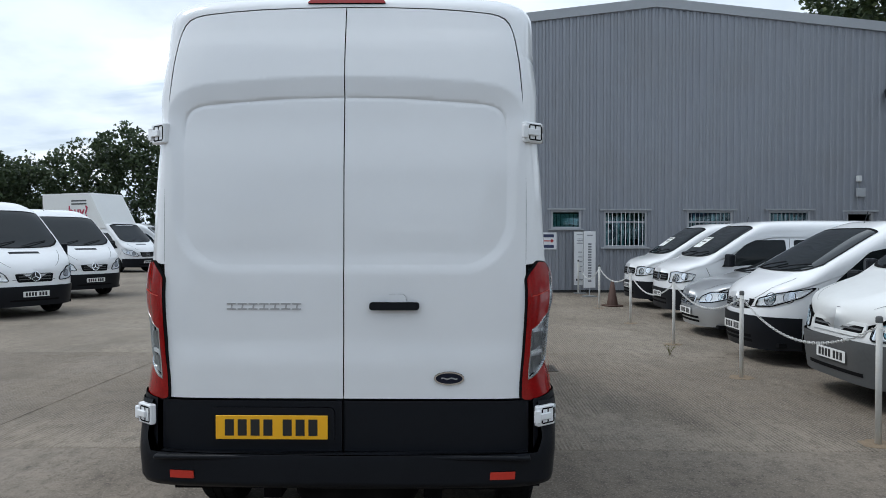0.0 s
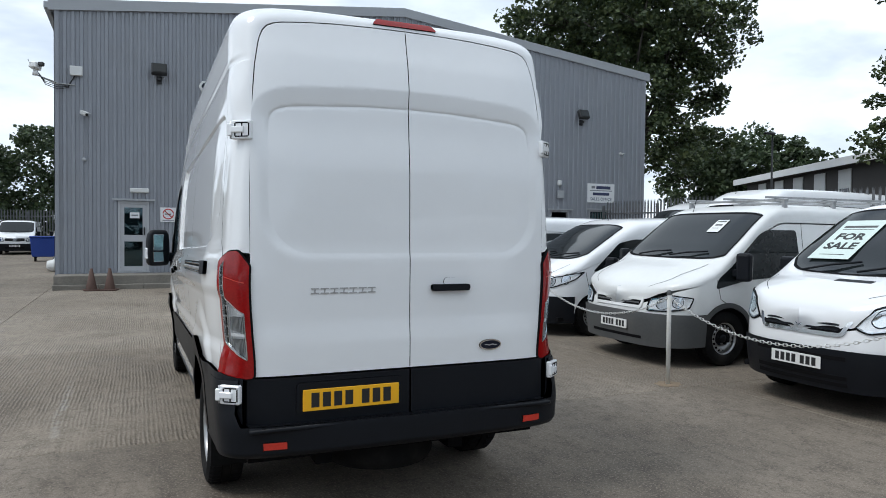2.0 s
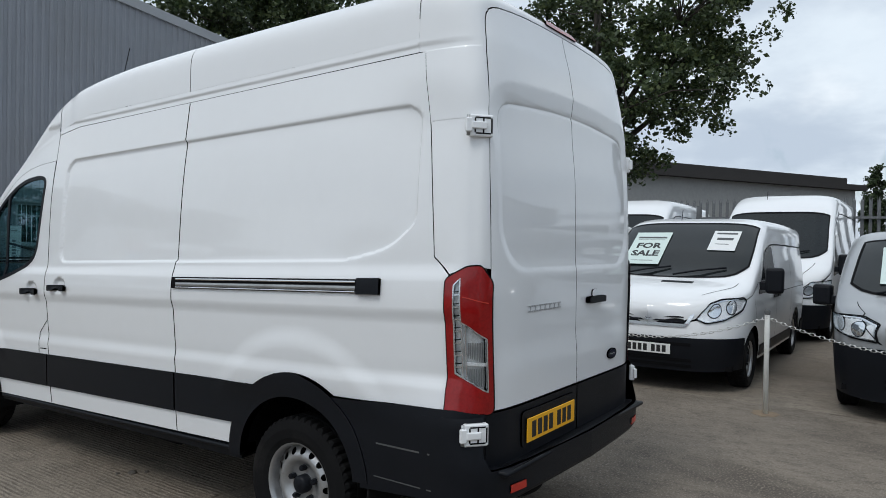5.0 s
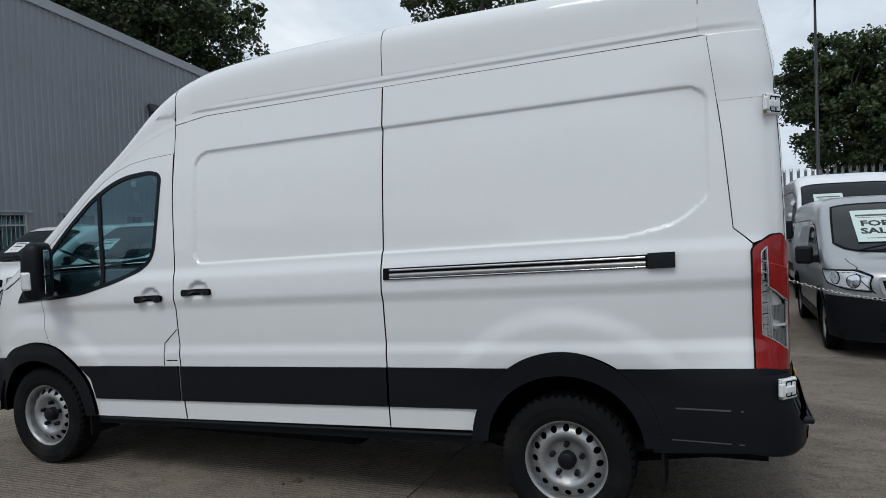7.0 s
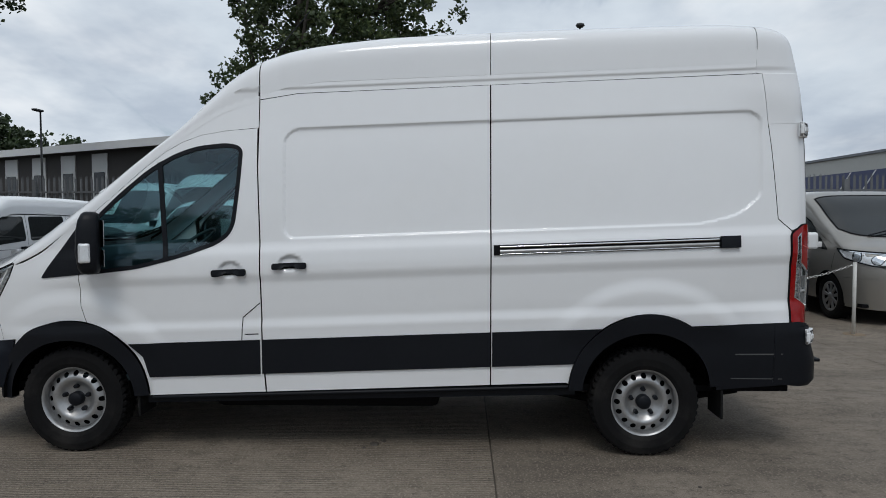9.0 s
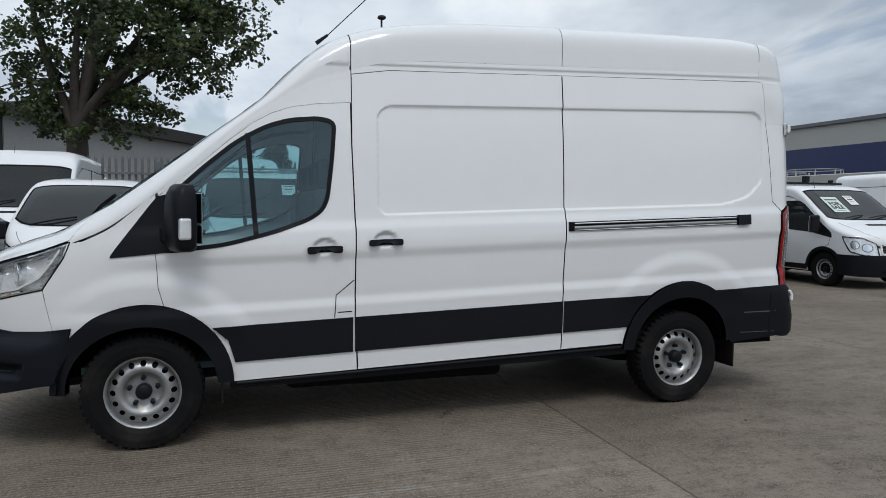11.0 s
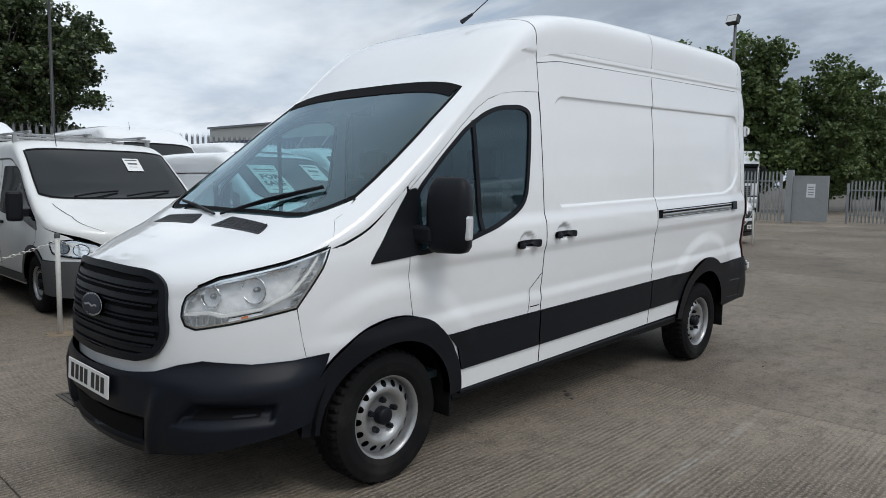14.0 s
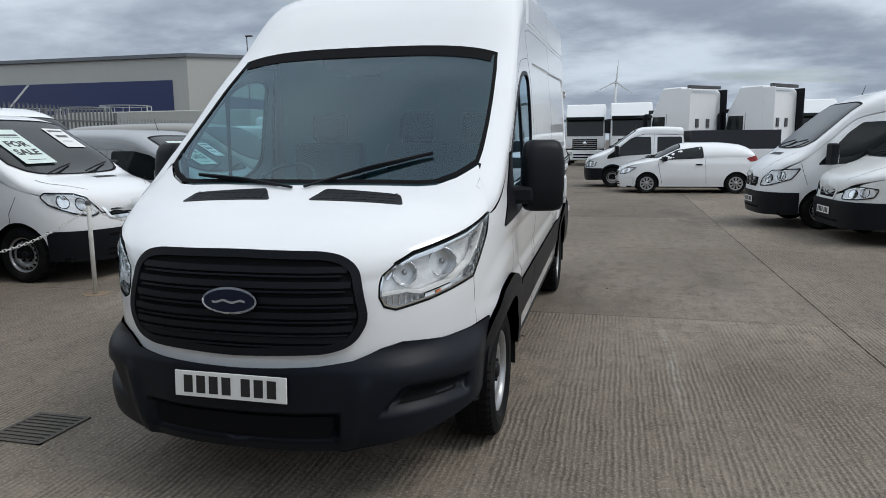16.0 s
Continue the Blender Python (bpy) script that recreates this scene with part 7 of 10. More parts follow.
part("chassis", [box(-0.45, 0.45, -5.0, -2.0, 0.45, 0.70)], SEAL, tip)
for s in (-1, 1):
    add_wheel(tip, s * 0.85, -3.6, 0.335, 0.335, 0.19, 0.205, "steel", s)
# box-bodied advert van on the north-west side
lut, _ = make_vehicle("advertising_van", "white van with a tall slanted advertising board", "van", dict(MIDVAN, top=[(y, min(h, 2.3)) for y, h in HIGHVAN["top"]], shoulder=[(y, min(h, 2.05)) for y, h in HIGHVAN["shoulder"]], res=0.08), east(-14.9, 30.0, -22))
part("advert_board", [prism([(-4.9, 2.05), (-0.6, 2.05), (-1.7, 3.75), (-4.9, 3.75)], "x", -0.95, 0.95, 0.01)], PAPERWHITE, lut, "white board with red words and a blue panel")
board = lut.children[-1]
for s in (-1, 1):
    part("board_picture", [box(min(s * 0.952, s * 0.958), max(s * 0.952, s * 0.958), -3.0, -2.0, 2.15, 2.55)], shader("sky_blue_print", (0.08, 0.32, 0.62), 0.5, vary=0.1, scale=3) if s < 0 else bpy.data.materials["sky_blue_print"], board)
    part("board_bars", [box(min(s * 0.952, s * 0.958), max(s * 0.952, s * 0.958), -2.9, -1.9, z, z + 0.07) for z in (3.35, 3.2)], GREYPLASTIC, board)
part("board_words", [moved(lettering("buy?", 0.75, 0.002, 0.012), Matrix.Translation((0.96, -2.45, 2.85)) @ Euler((radians(90), 0, radians(90))).to_matrix().to_4x4())], shader("red_print", (0.42, 0.03, 0.08), 0.5), board)


# ---- tractor units ----
def tractor(name, label, m, back=False, roof=3.75):
    """A tall tractor unit, its front to +y."""
    t = thing(name, Matrix.Identity(4), label, "truck", "tractor units")
    prof = [(-2.15, 1.05), (0.0, 1.05), (0.05, 1.3), (0.05, 1.75), (-0.16, 2.85), (-0.35, 3.15), (-0.75, roof), (-1.9, roof), (-2.15, roof - 0.25)]
    part("cab", prism(prof, "x", -1.2, 1.2, 0.06), PAINT, t, "white sleeper cab")
    part("windscreen", prism([(0.06, 1.80), (-0.135, 2.80), (-0.12, 2.80), (0.075, 1.80)], "x", -1.1, 1.1), DARKGLASS, t, "dark windscreen")
    part("sun_visor", box(-1.15, 1.15, -0.16, 0.16, 2.78, 2.96, 0.03), DARKGLASS, t)
    for s in (-1, 1):
        part("side_glass", prism([(-1.0, 1.85), (-0.10, 1.85), (-0.24, 2.62), (-1.0, 2.62)], "x", s * 1.2 - 0.008, s * 1.2 + 0.008), DARKGLASS, t)
    g = part("grille", box(-0.75, 0.75, 0.04, 0.09, 0.95, 1.62, 0.01), PLASTIC, t, "dark slatted grille")
    for i in range(5):
        part("grille_bar", box(-0.72, 0.72, 0.085, 0.115, 1.02 + i * 0.12, 1.06 + i * 0.12), STEEL, g)
    part("badge", moved(lathe([(0.0, 0.0), (0.12, 0.0), (0.13, -0.02)], "y", 24), pose(0, 0.125, 1.35)), CHROME, t)
    part("bumper", box(-1.22, 1.22, -0.55, 0.12, 0.32, 0.95, 0.06), PAINT, t)
    part("bumper_slot", [box(-0.7, 0.7, 0.115, 0.13, z, z + 0.09) for z in (0.45, 0.62)], SEAL, t)
    for s in (-1, 1):
        part("headlamp", box(s * 0.95 - 0.2, s * 0.95 + 0.2, 0.08, 0.135, 0.62, 0.84, 0.02), LAMPMETAL, t)
        part("door_mirror", [box(s * 1.42 - 0.13, s * 1.42 + 0.13, 0.0, 0.14, 1.95, 2.75, 0.04), box(min(s * 1.15, s * 1.45), max(s * 1.15, s * 1.45), -0.02, 0.06, 2.7, 2.78)], PLASTIC, t, "tall black mirror")
        part("side_fairing", box(s * 1.19 - 0.03, s * 1.19 + 0.03, -2.5, -1.95, 1.1, roof - 0.1, 0.02), PLASTIC if back and s > 0 else PAINT, t)
        part("side_skirt", box(s * 1.15 - 0.04, s * 1.15 + 0.04, -4.3, -2.3, 0.4, 1.0, 0.03), PAINT, t)
    part("chassis", [box(-0.42, 0.42, -5.6, -1.0, 0.75, 1.02), box(-0.5, 0.5, -4.6, -3.6, 1.02, 1.2, 0.04)], SEAL, t)
    for x0, x1, y0, y1, z0, z1 in ((-0.45, -0.25, -2.2, -2.14, 2.1, 2.5), (0.25, 0.45, -2.2, -2.14, 2.1, 2.5), (-0.9, 0.9, -2.35, -2.12, 1.1, 1.35), (-1.0, 1.0, -2.3, -2.1, roof - 0.08, roof + 0.06)):
        part("rear_bracket", box(x0, x1, y0, y1, z0, z1, 0.01), GREYPLASTIC, t)
    for s in (-1, 1):
        part("locker_lid", box(s * 1.2 - 0.004, s * 1.2 + 0.004, -1.95, -1.15, 1.25, 1.75, 0.002), PAINT_OLD, t)
        part("door_seam", box(s * 1.202 - 0.003, s * 1.202 + 0.003, -1.10, -1.085, 1.1, 2.75), SEAL, t)
    for y in (-1.35 + 0.9, -4.4):
        for s in (-1, 1):
            add_wheel(t, s * 1.03, y, 0.5, 0.5, 0.29, 0.32, "steel", s, "truckwheel")
    t.matrix_world = m
    return t


tr = tractor("tractor_unit", "white lorry cab facing the yard with a slatted grille", pose(0.45, -36.0, 0, 0, 0, 0))
copy_thing(tr, pose(-2.3, -34.6, 0, 0, 0, 2))
copy_thing(tr, pose(-12.2, -35.0, 0, 0, 0, -2))
copy_thing(tr, pose(-16.0, -34.6, 0))
trb = tractor("tractor_unit_from_behind", "white high-roof lorry cab seen from behind with black fairings", pose(-3.9, -28.2, 0, 0, 0, 222), True, 3.95)
copy_thing(trb, pose(-7.2, -28.2, 0, 0, 0, 228))
copy_thing(trb, pose(-13.2, -26.0, 0, 0, 0, 220))
copy_thing(tr, pose(15.8, -34.8, 0, 0, 0, 55))
copy_thing(tr, pose(13.0, -35.9, 0, 0, 0, 22))

# ---- the yard: ground, hall, fences ----
def nodes_of(name):
    m = bpy.data.materials.new(name)
    m.use_nodes = True
    return m, m.node_tree.nodes, m.node_tree.links, m.node_tree.nodes["Principled BSDF"]


def concrete(name, base, dark, light, ribs):
    """Old brushed yard concrete: broom ribs in patches, stains, specks, a pale scuffed line."""
    m, n, l, b = nodes_of(name)
    geo = n.new("ShaderNodeNewGeometry")
    pos = geo.outputs["Position"]

    def noise(scale, detail, low, high, stretch=(1, 1, 1), rough=0.6):
        mp = n.new("ShaderNodeMapping"); mp.inputs["Scale"].default_value = stretch
        l.new(pos, mp.inputs[0])
        z = n.new("ShaderNodeTexNoise"); z.inputs["Scale"].default_value, z.inputs["Detail"].default_value, z.inputs["Roughness"].default_value = scale, detail, rough
        l.new(mp.outputs[0], z.inputs["Vector"])
        r = n.new("ShaderNodeMapRange"); r.interpolation_type = "SMOOTHSTEP"
        r.inputs[1].default_value, r.inputs[2].default_value = low, high
        l.new(z.outputs[0], r.inputs[0])
        return r.outputs[0]

    def mix(fac, a, c, k=1.0, kind="MIX"):
        x = n.new("ShaderNodeMix"); x.data_type, x.blend_type = "RGBA", kind
        f = n.new("ShaderNodeMath"); f.operation = "MULTIPLY"; f.inputs[1].default_value = k
        l.new(fac, f.inputs[0]); l.new(f.outputs[0], x.inputs[0])
        for s, v in ((6, a), (7, c)):
            if isinstance(v, tuple):
                x.inputs[s].default_value = (*v, 1)
            else:
                l.new(v, x.inputs[s])
        return x.outputs[2]

    def calc(op, a, c=0.0, d=None):
        x = n.new("ShaderNodeMath"); x.operation = op
        for i, v in enumerate((a, c) if d is None else (a, c, d)):
            if isinstance(v, (int, float)):
                x.inputs[i].default_value = v
            else:
                l.new(v, x.inputs[i])
        return x.outputs[0]

    col = mix(noise(0.35, 6, 0.35, 0.68), base, light)
    col = mix(noise(0.9, 8, 0.48, 0.72, (1, 0.5, 1)), col, dark, 0.75)
    col = mix(noise(7.0, 8, 0.42, 0.72, (1, 0.6, 1), 0.75), col, dark, 0.8)
    col = mix(noise(24, 6, 0.48, 0.70, (1, 0.7, 1), 0.75), col, dark, 0.8)
    col = mix(noise(150, 4, 0.52, 0.66), col, dark, 0.7)
    col = mix(noise(60, 5, 0.52, 0.64), col, light, 0.95)
    col = mix(noise(2.4, 9, 0.62, 0.70, (1, 1, 1), 0.75), col, (0.05, 0.045, 0.04), 0.55)
    col = mix(noise(17, 3, 0.70, 0.735), col, (0.025, 0.022, 0.02), 0.8)
    sp = n.new("ShaderNodeSeparateXYZ"); l.new(pos, sp.inputs[0])
    info = n.new("ShaderNodeObjectInfo")
    rnd = n.new("ShaderNodeMapRange"); rnd.inputs[3].default_value, rnd.inputs[4].default_value = 0.90, 1.08
    l.new(info.outputs["Random"], rnd.inputs[0])
    sc = n.new("ShaderNodeVectorMath"); sc.operation = "SCALE"
    l.new(col, sc.inputs[0]); l.new(rnd.outputs[0], sc.inputs["Scale"])
    col = sc.outputs[0]
    # pale scuff along the yard, rust at the posts' feet stays on their own stain meshes
    near = n.new("ShaderNodeMapRange"); near.inputs[1].default_value, near.inputs[2].default_value = 0.05, 0.012
    l.new(calc("ABSOLUTE", calc("ADD", sp.outputs[0], calc("MULTIPLY_ADD", noise(0.8, 2, 0.3, 0.7), 0.07, 1.92))), near.inputs[0])
    span = n.new("ShaderNodeMapRange"); span.interpolation_type = "SMOOTHSTEP"; span.inputs[1].default_value, span.inputs[2].default_value = 1.5, 0.4
    l.new(calc("ABSOLUTE", calc("SUBTRACT", sp.outputs[1], 3.6)), span.inputs[0])
    col = mix(calc("MULTIPLY", calc("MULTIPLY", near.outputs[0], span.outputs[0]), noise(9, 5, 0.40, 0.62)), col, (0.42, 0.41, 0.38), 0.5)
    height = calc("MULTIPLY", noise(45, 6, 0.2, 0.8), 0.35)
    if ribs:
        wob = calc("ADD", calc("MULTIPLY", noise(1.0, 3, 0, 1), 0.035), calc("MULTIPLY", noise(6.5, 4, 0, 1, (1, 0.5, 1)), 0.022))
        ph = calc("MULTIPLY", calc("ADD", sp.outputs[0], wob), 2 * math.pi / 0.034)
        wave = calc("MULTIPLY_ADD", calc("SINE", ph), 0.5, 0.5)
        patchy = calc("MULTIPLY", noise(0.55, 4, 0.34, 0.54), noise(16, 5, 0.32, 0.58, (1, 0.10, 1)))
        wear = calc("MULTIPLY", wave, patchy)
        height = calc("ADD", height, calc("MULTIPLY", calc("MULTIPLY", wear, noise(30, 4, 0.25, 0.60)), 1.2))
        crumbs = noise(48, 5, 0.40, 0.60, (1, 0.8, 1), 0.7)
        col = mix(calc("MULTIPLY", wear, crumbs), col, light, 0.85)
        groove = calc("MULTIPLY", calc("SUBTRACT", 1.0, wave), patchy)
        col = mix(groove, col, dark, 0.45)
        col = mix(calc("MULTIPLY", groove, noise(75, 4, 0.50, 0.62)), col, (0.045, 0.037, 0.029), 0.8)
    l.new(col, b.inputs["Base Color"])
    rr = n.new("ShaderNodeMapRange"); rr.inputs[3].default_value, rr.inputs[4].default_value = 0.72, 0.95
    l.new(noise(1.4, 5, 0.3, 0.7), rr.inputs[0]); l.new(rr.outputs[0], b.inputs["Roughness"])
    b.inputs["Specular IOR Level"].default_value = 0.3
    bp = n.new("ShaderNodeBump"); bp.inputs["Strength"].default_value, bp.inputs["Distance"].default_value = 0.8, 0.006
    l.new(height, bp.inputs["Height"]); l.new(bp.outputs[0], b.inputs["Normal"])
    return m


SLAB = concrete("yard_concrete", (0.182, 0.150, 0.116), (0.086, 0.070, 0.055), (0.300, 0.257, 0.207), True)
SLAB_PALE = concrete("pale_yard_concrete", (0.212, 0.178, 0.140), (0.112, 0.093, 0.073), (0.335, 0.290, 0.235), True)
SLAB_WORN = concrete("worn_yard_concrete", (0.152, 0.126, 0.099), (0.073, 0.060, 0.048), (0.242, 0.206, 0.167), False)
BASE = concrete("yard_base", (0.095, 0.083, 0.068), (0.055, 0.048, 0.04), (0.13, 0.115, 0.095), False)
CLAD = shader("grey_cladding", (0.275, 0.29, 0.32), 0.42, metal=0.15, vary=0.05, scale=0.35, dirt=(0.25, 0.25, 0.25), dirt_amount=0.3, dirt_scale=0.6)
TRIM = shader("pale_flashing", (0.36, 0.375, 0.395), 0.4, vary=0.05, scale=1.0)
FRAMEGREY = shader("grey_window_frame", (0.42, 0.43, 0.45), 0.4, vary=0.03, scale=3)
INTERIOR = shader("dim_interior", (0.11, 0.11, 0.11), 0.9, vary=0.2, scale=1.0)
BLIND = shader("white_blind", (0.55, 0.55, 0.53), 0.7, vary=0.06, scale=6)
KERB = shader("kerb_concrete", (0.20, 0.185, 0.16), 0.9, vary=0.25, scale=3, bump=0.6, bump_scale=70, dirt=(0.07, 0.065, 0.055), dirt_amount=0.6, dirt_scale=2)
WHITEPOST = shader("white_post_paint", (0.74, 0.74, 0.71), 0.45, vary=0.06, scale=5, dirt=(0.38, 0.30, 0.22), dirt_amount=0.3, dirt_scale=6)
CHAINWHITE = shader("white_plastic_chain", (0.72, 0.72, 0.70), 0.4, vary=0.05, scale=20)
RUST = shader("rust_stain", (0.22, 0.165, 0.11), 0.95, vary=0.3, scale=10)
GALV = shader("galvanised_steel", (0.33, 0.345, 0.35), 0.5, metal=0.5, vary=0.14, scale=2.0, dirt=(0.2, 0.19, 0.17), dirt_amount=0.3)
GALVDARK = shader("dull_steel", (0.14, 0.145, 0.15), 0.6, metal=0.4, vary=0.2, scale=2.0)
BLACKMETAL = shader("black_painted_metal", (0.02, 0.021, 0.023), 0.5, vary=0.1, scale=3)
WHITEBOX = shader("white_housing", (0.68, 0.69, 0.68), 0.4, vary=0.04, scale=5)
SIGNWHITE = shader("white_sign", (0.74, 0.75, 0.76), 0.45, vary=0.02, scale=4)
SIGNRED = shader("red_print", (0.50, 0.03, 0.03), 0.5)
SIGNGREY = shader("grey_print", (0.20, 0.21, 0.23), 0.5)
SIGNNAVY = shader("navy_print", (0.03, 0.04, 0.10), 0.5)
CONERED = shader("dirty_cone_rubber", (0.07, 0.035, 0.025), 0.7, vary=0.2, scale=10)
BINBLUE = shader("blue_bin_plastic", (0.01, 0.045, 0.26), 0.45, vary=0.08, scale=3)
TREADGRATE = shader("cast_iron", (0.085, 0.075, 0.064), 0.7, metal=0.3, vary=0.3, scale=15)
BARK = shader("bark", (0.05, 0.043, 0.035), 0.9, vary=0.4, scale=5, bump=0.8, bump_scale=40)

ground = tagged(part("ground", box(-1500, 1500, -1500, 1500, -0.4, -0.011), BASE), "worn brownish-grey concrete yard reaching out to the horizon", "ground", kind="structure")

# slabs with open joints
SLAB_Y = [-48.2, -44.0, -39.8, -35.6, -31.4, -27.2, -23.0, -18.8, -14.6, -10.4, -6.2, -2.0, 2.2, 6.35, 6.65, 10.8, 15.0, 19.2, 23.4, 27.6, 31.8, 36.0, 40.2, 44.4]
SLAB_X = [-26.35, -18.7, -11.05, -3.4, 4.25, 11.9, 19.55]
slab_meshes = {}
for ix in range(len(SLAB_X) - 1):
    for iy in range(len(SLAB_Y) - 1):
        sx, sy = SLAB_X[ix + 1] - SLAB_X[ix], SLAB_Y[iy + 1] - SLAB_Y[iy]
        cx, cy = (SLAB_X[ix + 1] + SLAB_X[ix]) / 2, (SLAB_Y[iy + 1] + SLAB_Y[iy]) / 2
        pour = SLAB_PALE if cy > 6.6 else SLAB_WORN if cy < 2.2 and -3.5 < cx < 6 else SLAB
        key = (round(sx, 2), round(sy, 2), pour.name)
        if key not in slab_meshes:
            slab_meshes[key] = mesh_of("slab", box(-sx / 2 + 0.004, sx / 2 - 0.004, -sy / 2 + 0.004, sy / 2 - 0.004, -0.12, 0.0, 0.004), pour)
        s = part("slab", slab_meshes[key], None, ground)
        s.location = (cx, cy, 0.0)

# drain
drain = thing("drain_cover", pose(1.575, 5.5, 0.001), "square cast-iron drain grate set flush in the concrete", "drain")
part("frame", [box(-0.18, 0.18, a, b, 0, 0.008) for a, b in ((-0.19, -0.165), (0.165, 0.19))] + [box(a, b, -0.19, 0.19, 0, 0.0082) for a, b in ((-0.18, -0.155), (0.155, 0.18))], TREADGRATE, drain)
part("well", box(-0.155, 0.155, -0.165, 0.165, 0.0, 0.002), BASE, drain, "dirt-filled drain well")
for i in range(8):
    part("bar", box(-0.155, 0.155, -0.155 + i * 0.041, -0.132 + i * 0.041, 0.001, 0.0075), TREADGRATE, drain)


# ---- the grey clad hall ----
HX0, HX1, HY, HBACK, EAVE, RIDGE_X, RIDGE = -3.3, 16.0, 17.55, 44.0, 7.4, 6.4, 8.45


def roof_at(x):
    return EAVE + (RIDGE - EAVE) * (1 - abs(x - RIDGE_X) / ((RIDGE_X - HX0) if x < RIDGE_X else (HX1 - RIDGE_X)))


def ribbed(a, b, z0, top, holes=(), pitch=0.2, depth=0.035):
    """Profiled sheet from a to b, standing on z0, its top by a function, with openings; faces -y at y = 0."""
    cuts = {a, b}
    k = a
    while k < b:
        for o in (0.0, 0.05, 0.075, 0.155, 0.18):
            if a < k + o < b:
                cuts.add(round(k + o, 4))
        k += pitch
    for h in holes:
        cuts |= {h[0], h[1]}
    cuts = sorted(cuts)

    def dep(x):
        t = ((x - a) % pitch)
        return float(np.interp(t, [0.0, 0.05, 0.075, 0.155, 0.18, pitch], [-depth, -depth, 0, 0, -depth, -depth]))
    p, f = [], []
    for x0, x1 in zip(cuts, cuts[1:]):
        if x1 - x0 < 1e-5:
            continue
        mid, spans = (x0 + x1) / 2, [(z0, None)]
        for h in holes:
            if h[0] - 1e-6 <= mid <= h[1] + 1e-6:
                spans = [s for q in spans for s in ((q[0], h[2]), (h[3], q[1])) if s[1] is None or s[1] - s[0] > 1e-4]
        for s0, s1 in spans:
            i = len(p)
            p += [(x0, dep(x0), s0), (x1, dep(x1), s0), (x1, dep(x1), s1 if s1 is not None else top(x1)), (x0, dep(x0), s1 if s1 is not None else top(x0))]
            f.append((i, i + 1, i + 2, i + 3))
    return (np.array(p, float), f, None, False)


OPENINGS = [(-1.82, -1.04, 0.40, 2.32, "door"), (0.29, 1.31, 1.30, 2.44, "wide"), (3.34, 4.22, 1.88, 2.42, "small"), (4.89, 6.15, 1.34, 2.40, "bars"), (7.32, 8.65, 1.34, 2.40, "bars"), (9.70, 10.90, 1.34, 2.40, "bars"), (11.95, 12.73, 0.02, 2.36, "dark"), (13.58, 14.45, 1.34, 2.40, "bars")]
wall_south = tagged(part("wall_front", [moved(ribbed(HX0, HX1, 0.06, lambda x: roof_at(x) - 0.05, OPENINGS), pose(0, HY, 0))], CLAD), "grey vertically ribbed steel cladding on the hall front", "wall", kind="structure")


def lining():
    """The wall's thickness behind the sheet, with the openings cut through."""
    xs = sorted({HX0 + 0.02, HX1 - 0.02, RIDGE_X} | {v for h in OPENINGS for v in h[:2]})
    out = []
    for x0, x1 in zip(xs, xs[1:]):
        mid, spans = (x0 + x1) / 2, [(0.0, None)]
        for h in OPENINGS:
            if h[0] <= mid <= h[1]:
                spans = [s for q in spans for s in ((q[0], h[2]), (h[3], q[1])) if s[1] is None or s[1] - s[0] > 0.02]
        for s0, s1 in spans:
            out.append(prism([(x0, s0), (x1, s0), (x1, s1 if s1 else roof_at(x1) - 0.1), (x0, s1 if s1 else roof_at(x0) - 0.1)], "y", HY + 0.004, HY + 0.16))
    return out


part("wall_lining", lining(), FRAMEGREY, wall_south)
part("base_flashing", box(HX0, HX1, HY - 0.045, HY + 0.002, 0.0, 0.075), BLACKMETAL, wall_south, "dark strip along the wall's foot")
tagged(part("wall_side", [moved(ribbed(0, HBACK - HY, 0.06, lambda x: EAVE), Matrix.Translation((HX0, HBACK, 0)) @ pose(0, 0, 0, 0, 0, -90)), box(HX0 + 0.004, HX0 + 0.16, HY + 0.17, HBACK, 0, EAVE - 0.06)], [CLAD, FRAMEGREY]), "grey ribbed steel cladding on the hall side", "wall", kind="structure")
tagged(part("wall_side", [moved(ribbed(0, HBACK - HY, 0.06, lambda x: EAVE), Matrix.Translation((HX1, HY, 0)) @ pose(0, 0, 0, 0, 0, 90)), box(HX1 - 0.16, HX1 - 0.004, HY + 0.17, HBACK, 0, EAVE - 0.06)], [CLAD, FRAMEGREY]), "grey ribbed steel cladding on the hall side", "wall", kind="structure")
tagged(part("wall_back", prism([(HX0, 0), (HX1, 0), (HX1, EAVE - 0.06), (RIDGE_X, RIDGE - 0.06), (HX0, EAVE - 0.06)], "y", HBACK - 0.16, HBACK), CLAD), "grey steel cladding on the hall back", "wall", kind="structure")
tagged(part("floor_hall", box(HX0 + 0.17, HX1 - 0.17, HY + 0.17, HBACK - 0.17, -0.02, 0.02), INTERIOR), "dark concrete floor inside the hall", "floor", kind="structure")
hall_roof = tagged(part("roof", [prism([(HX0 - 0.12, EAVE - 0.04), (RIDGE_X, RIDGE + 0.01), (HX1 + 0.12, EAVE - 0.04), (HX1 + 0.12, EAVE + 0.08), (RIDGE_X, RIDGE + 0.13), (HX0 - 0.12, EAVE + 0.08)], "y", HY - 0.02, HBACK + 0.1)], CLAD), "shallow grey sheet roof with a pale verge", "roof", kind="structure")
